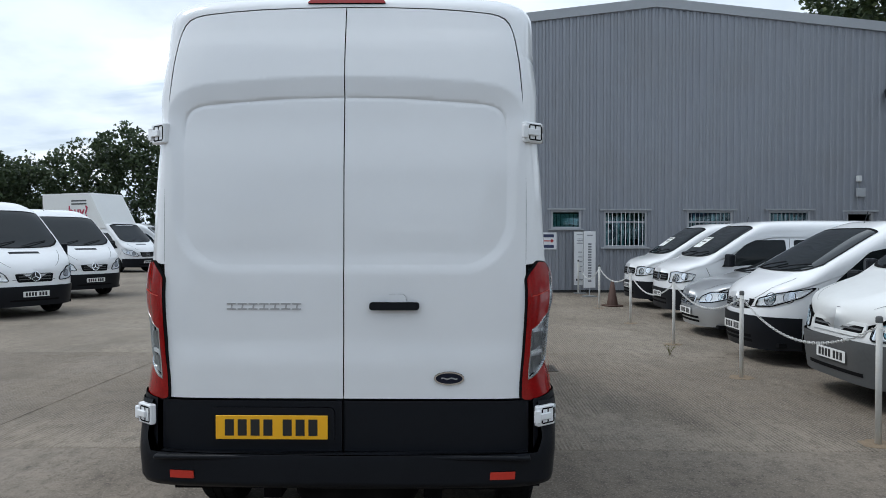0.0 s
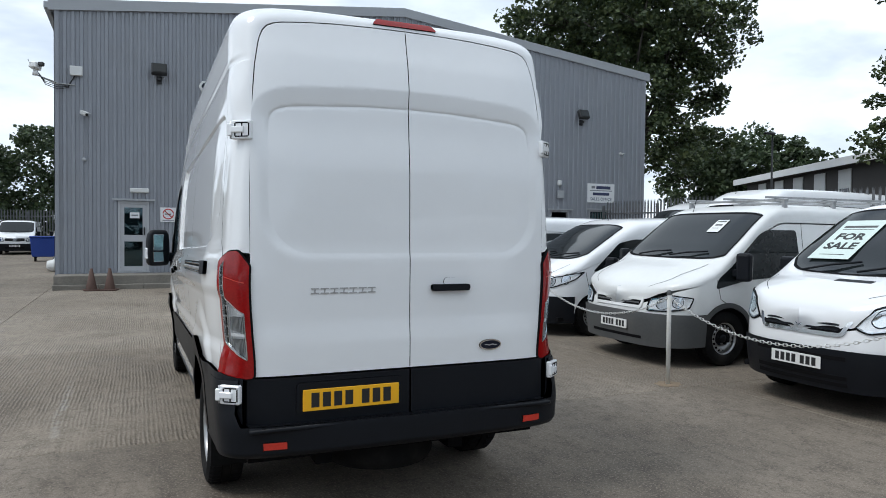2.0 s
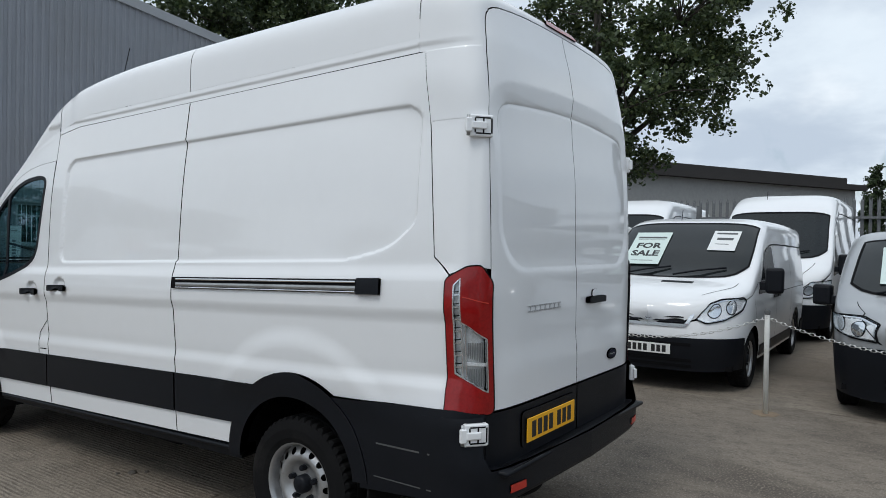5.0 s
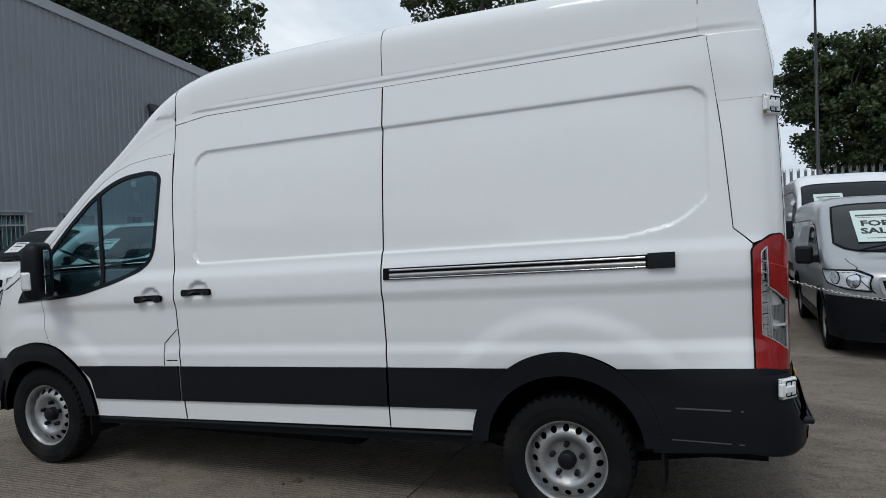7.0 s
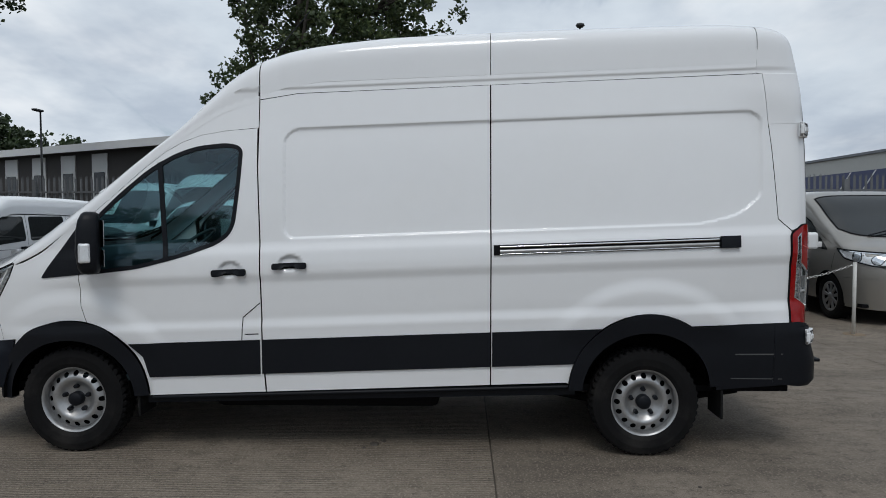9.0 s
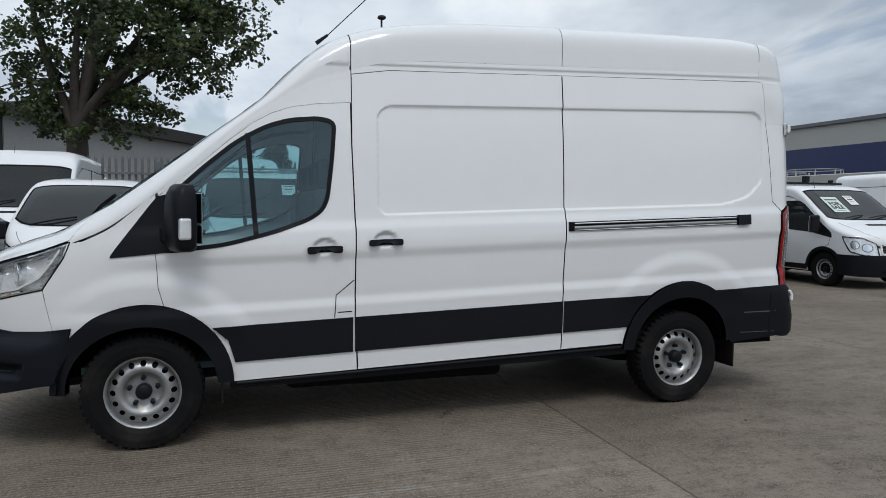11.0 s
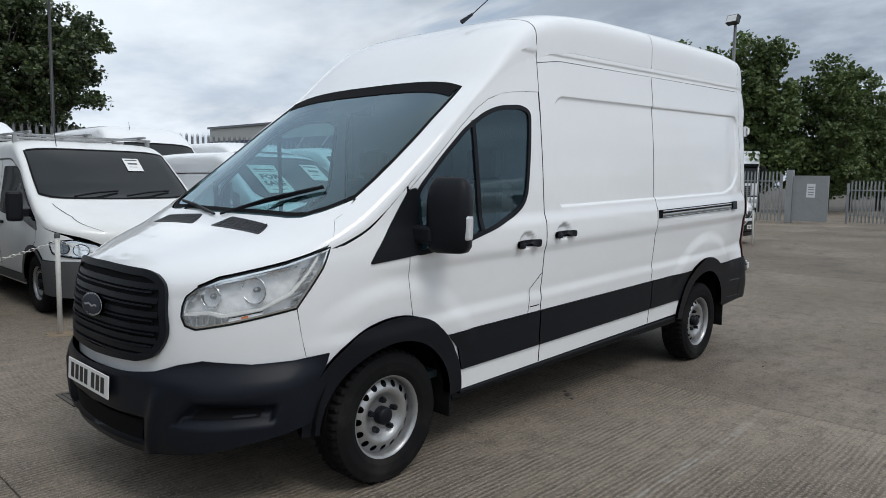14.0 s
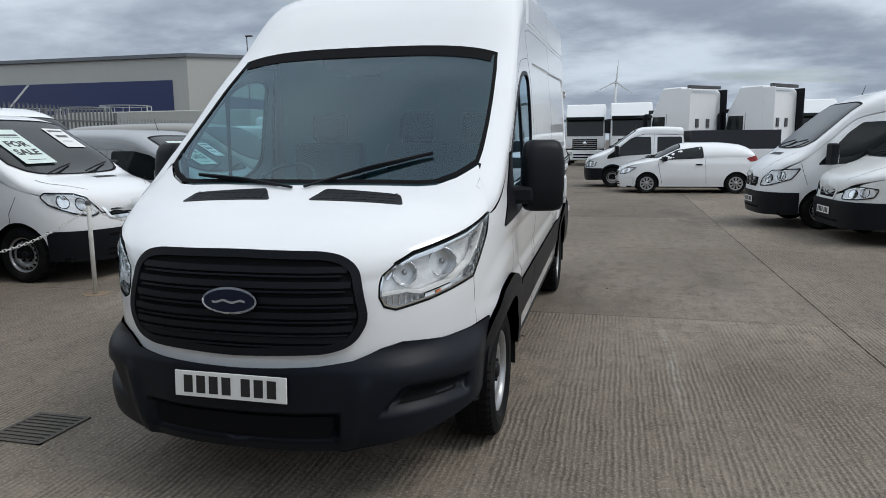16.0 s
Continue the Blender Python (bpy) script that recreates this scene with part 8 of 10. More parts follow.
# verge flashing along the gable and round the corners
part("verge_trim", [prism([(HX0 - 0.16, EAVE - 0.16), (RIDGE_X, RIDGE - 0.10), (HX1 + 0.16, EAVE - 0.16), (HX1 + 0.16, EAVE + 0.12), (RIDGE_X, RIDGE + 0.17), (HX0 - 0.16, EAVE + 0.12)], "y", HY - 0.085, HY - 0.024)], TRIM, hall_roof, "pale grey verge flashing")
part("eaves_gutter", [box(HX0 - 0.26, HX0 - 0.124, HY - 0.08, HBACK, EAVE - 0.12, EAVE + 0.06, 0.02)], TRIM, hall_roof, "grey gutter")
for x in (HX0 - 0.015, HX1 - 0.085):
    part("corner_trim", box(x, x + 0.1, HY - 0.05, HY - 0.037, 0.05, EAVE - 0.13), CLAD, hall_roof, "grey corner flashing")

# near-black sheets behind the openings: the rooms' shade put into their colour
ROOM_SHADE = shader("office_dark", (0.05, 0.05, 0.052), 0.9, vary=0.3, scale=0.8)
wi, rng = 0, random.Random(11)
for (x0, x1, z0, z1, kind) in OPENINGS:
    wi += 1
    nm = "door" if kind in ("door", "dark") else "window"
    if kind == "door":
        w = tagged(new("door_1"), "closed grey framed glass door with two panes", "door", kind="structure")
        w.location = (0, HY, 0)
        part("door_frame", [box(x0, x0 + 0.07, -0.02, 0.10, z0, z1), box(x1 - 0.07, x1, -0.02, 0.10, z0, z1), box(x0 + 0.07, x1 - 0.07, -0.02, 0.10, z1 - 0.07, z1), box(x0 - 0.02, x1 + 0.02, -0.05, 0.10, z0 - 0.03, z0)], FRAMEGREY, w)
        leaf = part("leaf", [box(x0 + 0.075, x0 + 0.16, 0.0, 0.05, z0 + 0.01, z1 - 0.075), box(x1 - 0.16, x1 - 0.075, 0.0, 0.05, z0 + 0.01, z1 - 0.075), box(x0 + 0.16, x1 - 0.16, 0.0, 0.05, z0 + 0.01, z0 + 0.14), box(x0 + 0.16, x1 - 0.16, 0.0, 0.05, 1.22, 1.40), box(x0 + 0.16, x1 - 0.16, 0.0, 0.05, z1 - 0.17, z1 - 0.075)], FRAMEGREY, w)
        part("pane", box(x0 + 0.16, x1 - 0.16, 0.02, 0.03, z0 + 0.14, 1.22), GLASS, leaf)
        part("pane", box(x0 + 0.16, x1 - 0.16, 0.02, 0.03, 1.40, z1 - 0.17), GLASS, leaf)
        part("notice", box(-1.52, -1.28, 0.008, 0.014, 1.86, 2.02), SIGNWHITE, leaf, "white door notice")
        part("notice_bar", box(-1.48, -1.32, 0.004, 0.0075, 1.92, 1.96), SIGNGREY, leaf)
        part("door_handle", [box(x1 - 0.135, x1 - 0.10, -0.05, -0.002, 1.40, 1.62, 0.01)], BLACKMETAL, leaf, "black pull handle")
        part("lintel", box(x0 - 0.14, x1 + 0.16, -0.10, -0.045, z1 + 0.02, z1 + 0.07), TRIM, w)
        # flat dark sheet painted as the unlit depth behind the door
        part("dim_hallway", box(x0, x1, 0.9, 0.92, 0.3, 2.5), ROOM_SHADE, w)
        continue
    w = tagged(new("door_2" if kind == "dark" else "window_%d" % wi), {"wide": "wide white-framed office window with pale blinds", "small": "small high office window", "bars": "grey framed office window behind vertical security bars", "dark": "open dark office doorway with a grey lintel"}[kind], nm, kind="structure")
    w.location = (0, HY, 0)
    fr = 0.055
    fmat = WHITEBOX if kind == "wide" else FRAMEGREY
    part("window_frame", [box(x0, x0 + fr, -0.015, 0.09, z0, z1), box(x1 - fr, x1, -0.015, 0.09, z0, z1), box(x0 + fr, x1 - fr, -0.015, 0.09, z1 - fr, z1), box(x0 + fr, x1 - fr, -0.015, 0.09, z0, z0 + fr)] + ([box(x0 + fr, x1 - fr, -0.01, 0.08, z1 - 0.34, z1 - 0.30)] if kind in ("bars", "wide") else []), fmat, w)
    part("lintel", box(x0 - 0.12, x1 + 0.12, -0.10, -0.045, z1 + 0.015, z1 + 0.06), TRIM, w)
    if kind == "dark":
        # same dark sheet, in place of the doorway's shade
        part("dim_hallway", box(x0, x1, 1.4, 1.42, 0.0, 2.5), ROOM_SHADE, w)
        continue
    part("window_sill", box(x0 - 0.08, x1 + 0.08, -0.12, 0.0, z0 - 0.05, z0 - 0.005, 0.006), TRIM, w)
    part("pane", box(x0 + fr, x1 - fr, 0.03, 0.038, z0 + fr, z1 - fr), GLASS, w)
    # dark sheet added behind the pane for the unlit office
    part("room_back", box(x0 - 0.4, x1 + 0.4, 0.9, 0.92, 0.4, 2.7), ROOM_SHADE, w)
    if kind in ("wide", "small"):
        for i in range(9 if kind == "wide" else 6):
            q = (x1 - x0 - 0.12) / (9 if kind == "wide" else 6)
            part("blind_slat", box(x0 + 0.06 + q * i, x0 + 0.05 + q * (i + 0.93), 0.12, 0.124, z0 + 0.05, z1 - (0.42 if kind == "wide" else 0.1)), BLIND, w)
    if kind == "bars":
        nb = int((x1 - x0) / 0.115)
        for i in range(1, nb):
            xx = x0 + (x1 - x0) * i / nb
            part("security_bar", tube([(xx, -0.04, z0 + 0.03), (xx, -0.04, z1 - 0.03)], 0.0085, 5), SIGNWHITE if wi == 4 else GALV, w)
        for i in range(7):
            q = (x1 - x0 - 0.12) / 7
            if rng.random() < 0.8:
                part("blind_slat", box(x0 + 0.07 + q * i, x0 + 0.05 + q * (i + rng.uniform(0.4, 0.95)), 0.14, 0.144, z0 + 0.06, z1 - 0.1), BLIND, w)

# step before the office door
step = tagged(part("door_step", [box(-3.28, 2.0, 16.62, 17.50, -0.02, 0.36, 0.015)], KERB), "weathered concrete step along the hall front", "step", kind="structure")
for i in range(5):
    part("kerb", box(-3.30 + i * 1.06, -3.30 + i * 1.06 + 1.05, 16.50, 16.615, -0.02, 0.13, 0.012), KERB, step, "kerb edging")


def wall_light(x, z, name="floodlight"):
    t = thing(name, pose(x, HY - 0.04, z), "black square floodlight fixed on the grey cladding", "floodlight", "lights on the hall")
    part("housing", [box(-0.20, 0.20, -0.26, -0.10, -0.16, 0.16, 0.02, pose(0, 0, 0, -22))], BLACKMETAL, t)
    part("lens", box(-0.165, 0.165, -0.272, -0.2605, -0.125, 0.125, 0, pose(0, 0, 0, -22)), DARKGLASS, t, "dark glass front")
    part("bracket", [box(-0.04, 0.04, -0.16, 0.0, -0.22, -0.16), box(-0.07, 0.07, -0.012, 0.004, -0.30, -0.10)], BLACKMETAL, t)


wall_light(-0.78, 5.87)
wall_light(13.15, 5.7)
t = thing("strip_light", pose(-1.28, HY - 0.04, 2.62), "white strip light above the office door", "light")
part("diffuser", box(-0.24, 0.24, -0.09, 0, -0.06, 0.06, 0.02), WHITEBOX, t)
t = thing("alarm_box", pose(0.42, HY - 0.04, 5.6), "white six-sided alarm bell box", "alarm")
part("cover", prism([(0.17 * math.cos(a), 0.17 * math.sin(a)) for a in np.linspace(0, 2 * math.pi, 7)[:-1]], "y", -0.09, 0.0, 0.01), WHITEBOX, t)
part("stripe", prism([(0.10 * math.cos(a), 0.10 * math.sin(a)) for a in np.linspace(0, 2 * math.pi, 7)[:-1]], "y", -0.096, -0.0905), BADGEBLUE, t, "dark centre panel")


def bullet(x, z, yaw, s=1.0):
    t = thing("security_camera", pose(x, HY - 0.04, z), "white bullet camera on the hall wall", "camera", "cameras on the hall")
    part("bracket", [tube([(0, 0, 0), (0, -0.09 * s, -0.02 * s)], 0.02 * s, 8), lathe([(0, -0.02), (0.05, -0.02), (0.05, 0.0)], "y", 14)], WHITEBOX, t)
    part("body", [moved(lathe([(0.0, -0.14 * s), (0.045 * s, -0.14 * s), (0.05 * s, -0.12 * s), (0.05 * s, 0.10 * s), (0, 0.11 * s)], "y", 14), pose(0, -0.14 * s, -0.03 * s, 18, 0, yaw))], WHITEBOX, t)
    part("hood", [moved(box(-0.06 * s, 0.06 * s, -0.20 * s, 0.08 * s, 0.05 * s, 0.062 * s), pose(0, -0.14 * s, -0.03 * s, 18, 0, yaw))], WHITEBOX, t)
    part("eye", [moved(lathe([(0, -0.143 * s), (0.035 * s, -0.143 * s), (0.036 * s, -0.13 * s)], "y", 12), pose(0, -0.14 * s, -0.03 * s, 18, 0, yaw))], INK, t, "dark lens")


bullet(-2.63, 4.63, 35)
bullet(2.43, 4.87, -20, 0.8)
bullet(14.9, 4.5, 20, 0.6)
t = thing("pole_camera", pose(-3.3, HY - 0.04, 5.35), "white yard camera with floodlights on a corner bracket with looping cables", "camera")
part("arm", [tube([(0.55, 0, 0.0), (-0.02, -0.10, 0.0), (-0.75, -0.28, 0.22)], 0.025, 8), tube([(0.0, -0.02, -0.05), (-0.5, -0.2, 0.12)], 0.018, 6)], GALV, t, "grey steel arm")
part("mount", lathe([(0.0, 0.0), (0.10, 0.0), (0.10, 0.10), (0.06, 0.22), (0, 0.22)], "z", 14, (-0.78, -0.28, 0.2)), WHITEBOX, t)
part("head", [box(-0.14, 0.14, -0.20, 0.20, -0.09, 0.12, 0.03, pose(-0.78, -0.30, 0.52, -10, 0, -25), 2)], WHITEBOX, t)
part("lamp_head", [box(-0.10, 0.10, -0.08, 0.08, -0.07, 0.07, 0.02, pose(-0.58, -0.36, 0.62, -10, 0, -25))], BLACKMETAL, t, "black lamp beside the camera")
part("wiper", tube([(-0.95, -0.40, 0.62), (-1.00, -0.45, 0.75)], 0.01, 5), BLACKMETAL, t)
for k in range(3):
    part("cable", tube([(-0.72, -0.28, 0.36), (-0.45, -0.22, 0.02 - 0.06 * k), (-0.05, -0.12, -0.06 - 0.08 * k), (0.30, -0.03, -0.02 - 0.05 * k), (0.52, -0.02, 0.35)], 0.014, 6), BLACKMETAL, t)
part("junction_box", box(0.36, 0.80, -0.14, 0.0, 0.36, 0.72, 0.015), WHITEBOX, t, "cream junction box")
t.matrix_world = pose(-3.2, HY - 0.04, 5.35) @ Matrix.Scale(0.68, 4)
t = thing("conduit", pose(-2.63, HY - 0.04, 3.4), "thin grey cable conduit on the cladding", "conduit")
part("pipe", tube([(0, -0.01, 0.0), (0, -0.01, 1.15)], 0.009, 5), CLAD, t)
part("box", lathe([(0, -0.05), (0.05, -0.05), (0.055, 0)], "y", 12, (0, 0, 0)), TRIM, t)
t = thing("meter_box", pose(12.3, HY - 0.04, 2.94), "small grey sensor and junction boxes beside the office door", "box")
part("cover", box(-0.10, 0.14, -0.10, 0, -0.14, 0.12, 0.01), TRIM, t)
part("sensor", box(-0.10, 0.02, -0.12, 0, 0.30, 0.48, 0.02), WHITEBOX, t)
part("pipe", tube([(0.0, -0.02, 0.3), (0.0, -0.02, 0.1)], 0.012, 5), TRIM, t)


def board(name, label, x0, x1, z0, z1, y, rows, words=()):
    """A flat sign: a white board with bars of print, rows of (x, z, width, height, material)."""
    t = thing(name, pose((x0 + x1) / 2, y, (z0 + z1) / 2), label, "sign")
    part("panel", box(-(x1 - x0) / 2, (x1 - x0) / 2, -0.012, 0.0, -(z1 - z0) / 2, (z1 - z0) / 2, 0.002), SIGNWHITE, t)
    for x, z, w, h, mt in rows:
        part("print_bar", box(x - w / 2, x + w / 2, -0.0145, -0.0122, z - h / 2, z + h / 2), mt, t)
    for text, x, z, size, mt in words:
        part("print_words", moved(lettering(text, size, 0.0008, 0.0), pose(x, -0.0135, z, 90)), mt, t)
    return t


board("office_sign", "white sales office sign on the grey cladding", 13.48, 14.66, 2.68, 3.36, HY - 0.04, [(-0.34, 0.21, 0.16, 0.09, SIGNGREY), (0.10, 0.20, 0.62, 0.11, SIGNNAVY), (0, 0.09, 0.95, 0.03, SIGNGREY), (0, -0.03, 0.72, 0.10, SIGNNAVY)], [("SALES OFFICE", 0, -0.22, 0.155, SIGNNAVY)])
ns = board("no_smoking_sign", "white no-smoking sign with a red barred ring", -0.75, -0.34, 1.77, 2.17, HY - 0.04, [(0, -0.165, 0.30, 0.02, SIGNGREY)])
part("ring", [(lambda q: (q[0] * np.array((1, 1, 1)), q[1], None, False))(tube([(0.135 * math.cos(a), -0.014, 0.02 + 0.135 * math.sin(a)) for a in np.linspace(0, 2 * math.pi, 25)[:-1]], 0.014, 4, True)), tube([(-0.095, -0.014, 0.115), (0.095, -0.014, -0.075)], 0.013, 4)], SIGNRED, ns, "red barred ring")
part("cigarette", [box(-0.085, 0.07, -0.0145, -0.0125, 0.005, 0.03, 0, None)], INK, ns)
board("direction_sign", "white paper sign with a red arrow taped to the cladding", 2.92, 3.5, 1.27, 1.77, HY - 0.04, [(0.0, 0.15, 0.42, 0.09, SIGNNAVY), (0.0, 0.0, 0.40, 0.03, SIGNRED), (0.15, 0.0, 0.06, 0.09, SIGNRED), (0.0, -0.16, 0.42, 0.09, SIGNNAVY)])
for (bx, by, lean, rows) in ((4.12, 17.1, 0, [(0, 0.68, 0.20, 0.018, SIGNGREY)] + [(0, 0.56 - 0.045 * k, 0.16 + 0.03 * (k % 2), 0.016, SIGNGREY) for k in range(4)] + [(0, 0.18 - 0.14 * k, 0.12, 0.022, SIGNGREY) for k in range(5)] + [(-0.09, -0.62, 0.05, 0.06, INK), (0.04, -0.62, 0.14, 0.03, SIGNGREY)]), (4.18, 16.0, 12, [(0, 0.66, 0.16, 0.025, SIGNGREY)] + [(0.0, 0.42 - 0.072 * k, 0.10, 0.045, SIGNGREY) for k in range(15)])):
    b = board("banner_stand", "tall white price board on a spiked stand", bx - 0.17, bx + 0.17, 0.25, 1.79, by, rows)
    part("stand", [tube([(0, 0.0, -0.98), (0, 0.0, -0.77)], 0.015, 6), box(-0.17, 0.17, -0.12, 0.12, -1.018, -0.99), box(-0.175, 0.175, 0.001, 0.05, -0.77, 0.77)], GALV, b, "grey steel stand")
    b.matrix_world = pose(bx, by, 1.02, 0, 0, lean)


# ---- cones, bins ----
def cone(x, y, h, m=0):
    t = thing("traffic_cone", pose(x, y, 0.0, 0, 0, m), "dirty dark traffic cone with a white sleeve", "cone", "traffic cones")
    part("base", box(-0.19, 0.19, -0.19, 0.19, 0.0, 0.035, 0.012), CONERED, t)
    part("body", lathe([(0.135, 0.035), (0.13, 0.06), (0.03, h), (0.018, h), (0.0, h - 0.01)], "z", 18), CONERED, t)
    part("sleeve", lathe([(0.1335 - 0.105 * (z - 0.03) / (h - 0.03), z) for z in (h * 0.38, h * 0.72)], "z", 18), SIGNWHITE, t, "white reflective sleeve")


cone(-2.40, 16.25, 0.56, 8)
cone(-1.98, 16.22, 0.56, -12)
cone(4.22, 13.4, 0.62, 20)
wb = thing("wheelie_bin", pose(-5.1, 33.5, 0, 0, 0, 4), "large blue four-wheeled waste bin beside the hall", "bin")
part("tub", prism([(-0.62, 0.22), (0.62, 0.22), (0.70, 1.08), (-0.70, 1.08)], "y", -0.5, 0.5, 0.03), BINBLUE, wb)
part("lid", box(-0.73, 0.73, -0.53, 0.53, 1.085, 1.16, 0.03), BINBLUE, wb)
for sx in (-0.5, 0.5):
    for sy in (-0.4, 0.4):
        part("castor", [lathe([(0.0, -0.03), (0.09, -0.03), (0.1, 0), (0.09, 0.03), (0, 0.03)], "x", 14, (sx, sy, 0.1)), box(sx - 0.04, sx + 0.04, sy - 0.04, sy + 0.04, 0.12, 0.23)], RUBBER, wb, "black castor")
sk = thing("waste_sacks", pose(-4.0, 25.0, 0), "grey sacks and scrap piled beside the hall corner", "sack")
for k, (sx, sy, sz, r) in enumerate(((0, 0, 0.22, 0.32), (0.35, 0.2, 0.2, 0.28), (0.1, 0.35, 0.42, 0.26))):
    q = lathe([(0.02, -0.7), (0.7, -0.62), (1.0, -0.1), (0.8, 0.5), (0.3, 0.8), (0.12, 1.0), (0, 1.02)], "z", 14)
    qq = q[0] * np.array((r, r, r * 0.9)) * (1 + 0.13 * np.sin(q[0][:, :1] * 7 + k) * np.cos(q[0][:, 1:2] * 6 + 2 * k)) + np.array((sx, sy, sz))
    part("sack", (qq, q[1], None, True), GREYPLASTIC if k else WHITEBOX, sk)


# ---- white posts and chain ----
LINK = mesh_of("link", tube([(0.011 * math.cos(a), 0.0, (0.011 * math.sin(a)) + (0.014 if math.sin(a) > 0.01 else -0.014)) for a in np.linspace(0.05, 2 * math.pi + 0.05, 13)[:-1]], 0.0042, 5, True), CHAINWHITE)


def chain(a, b, sag, name="barrier_chain"):
    """Links hanging in a bow from a to b."""
    a, b = Vector(a), Vector(b)
    t = thing(name, Matrix.Translation((a + b) / 2), "white plastic chain sagging between two white posts", "chain", "chains on the posts")
    n = max(8, int((b - a).length * 1.04 / 0.042))
    at = [a.lerp(b, i / n) - Vector((0, 0, sag * 4 * (i / n) * (1 - i / n))) for i in range(n + 1)]
    for i in range(n):
        d = (at[i + 1] - at[i]).normalized()
        q = d.to_track_quat("Z", "Y").to_matrix().to_4x4()
        ln = part("link", LINK, None, t)
        ln.matrix_local = Matrix.Translation((at[i] + at[i + 1]) / 2 - (a + b) / 2) @ q @ Matrix.Rotation(math.pi / 2 * (i % 2), 4, "Z") @ Matrix.Diagonal((1.05, 1.05, 0.95, 1))
    return t


def post(x, y, h=1.0, lean=0.0, turn=0.0, stain=True):
    t = thing("barrier_post", pose(x, y, 0, lean, 0, turn), "slim white painted steel post set in the concrete", "post", "white barrier posts")
    part("tube", lathe([(0.0, 0.0), (0.0235, 0.0), (0.0235, h - 0.03), (0.022, h - 0.028)], "z", 14), WHITEPOST, t)
    part("cap", lathe([(0.026, h - 0.05), (0.027, h - 0.012), (0.018, h), (0.0, h + 0.003)], "z", 14), GREYPLASTIC, t, "grey plastic cap")
    part("eye", [tube([(0.03 * math.cos(a), 0.0, h - 0.075 + 0.02 * math.sin(a)) for a in np.linspace(0, 2 * math.pi, 9)[:-1]], 0.004, 4, True)], GALV, t)
    if stain:
        rs = random.Random(int(y * 10))
        part("foot_stain", prism([((0.10 + 0.07 * rs.random()) * math.cos(a), (0.10 + 0.07 * rs.random()) * math.sin(a)) for a in np.linspace(0, 2 * math.pi, 19)[:-1]], "z", 0.0005, 0.003), RUST, t, "rusty stain at the foot")


POST_Y = [12.95, 10.1, 7.5, 5.0, 2.39, -0.15, -2.75]
for y in POST_Y:
    post(3.82, y, 1.0, 0.0, 0)
post(4.06, 17.05, 0.98)
SAG = [0.22, 0.27, 0.24, 0.30, 0.29, 0.26]
for (a, b), s in zip(zip(POST_Y, POST_Y[1:]), SAG):
    chain((3.82, a, 0.925), (3.82, b, 0.925), s)
chain((4.06, 17.05, 0.9), (3.82, 12.95, 0.925), 0.35)
post(3.27, -9.15, 1.0, 3, 0, False)
post(3.30, -11.9, 1.0, -3, 0, False)
chain((3.27, -9.2, 0.93), (3.30, -11.85, 0.93), 0.5)
post(3.66, -9.32, 0.95, 0, 0, False)
chain((3.27, -9.13, 0.93), (3.66, -9.32, 0.90), 0.75)


# ---- a weed in the joint by the chain, crumbs of mortar under the van ----
def weed(x, y, n, h, seed):
    rs = random.Random(seed)
    t = thing("weed", pose(x, y, 0), "small dry weed growing in the concrete joint", "weed")
    for i in range(n):
        a, l = rs.uniform(0, 6.28), h * rs.uniform(0.5, 1.0)
        dx, dy = math.cos(a) * l * 0.55, math.sin(a) * l * 0.55
        part("stalk", tube([(0, 0, 0), (dx * 0.4, dy * 0.4, l * 0.6), (dx, dy, l)], [0.003, 0.0025, 0.001], 4), WEEDGREEN, t)
        part("leaf", prism([(dx - 0.012, dy), (dx, dy + 0.008), (dx + 0.02, dy), (dx, dy - 0.008)], "z", l - 0.004, l, 0.0), WEEDGREEN, t)


def crumb(x, y, r, seed):
    rs = random.Random(seed)
    pts = [[(r * rs.uniform(0.7, 1.2) * math.cos(a) * k, r * rs.uniform(0.7, 1.2) * math.sin(a) * k, z) for a in np.linspace(0, 2 * math.pi, 9)[:-1]] for k, z in ((1.0, 0.0), (0.9, r * 0.35), (0.45, r * 0.6))]
    f = [(i * 8 + j, i * 8 + (j + 1) % 8, i * 8 + 8 + (j + 1) % 8, i * 8 + 8 + j) for i in range(2) for j in range(8)] + [tuple(range(16, 24))]
    solid("dirt_clod", (np.array([p for q in pts for p in q]), f, None, False), TREADGRATE, pose(x, y, 0.0), "small dark clod of dirt on the concrete", "dirt", "clods on the ground")


WEEDGREEN = shader("dry_weed", (0.13, 0.12, 0.05), 0.8, vary=0.3, scale=30)
weed(3.45, 6.47, 14, 0.17, 3)
for k, (x, y, r) in enumerate(((-0.77, 2.99, 0.03), (-0.70, 2.93, 0.018), (-0.84, 3.05, 0.015), (-1.48, 1.03, 0.012))):
    crumb(x, y, r, k)

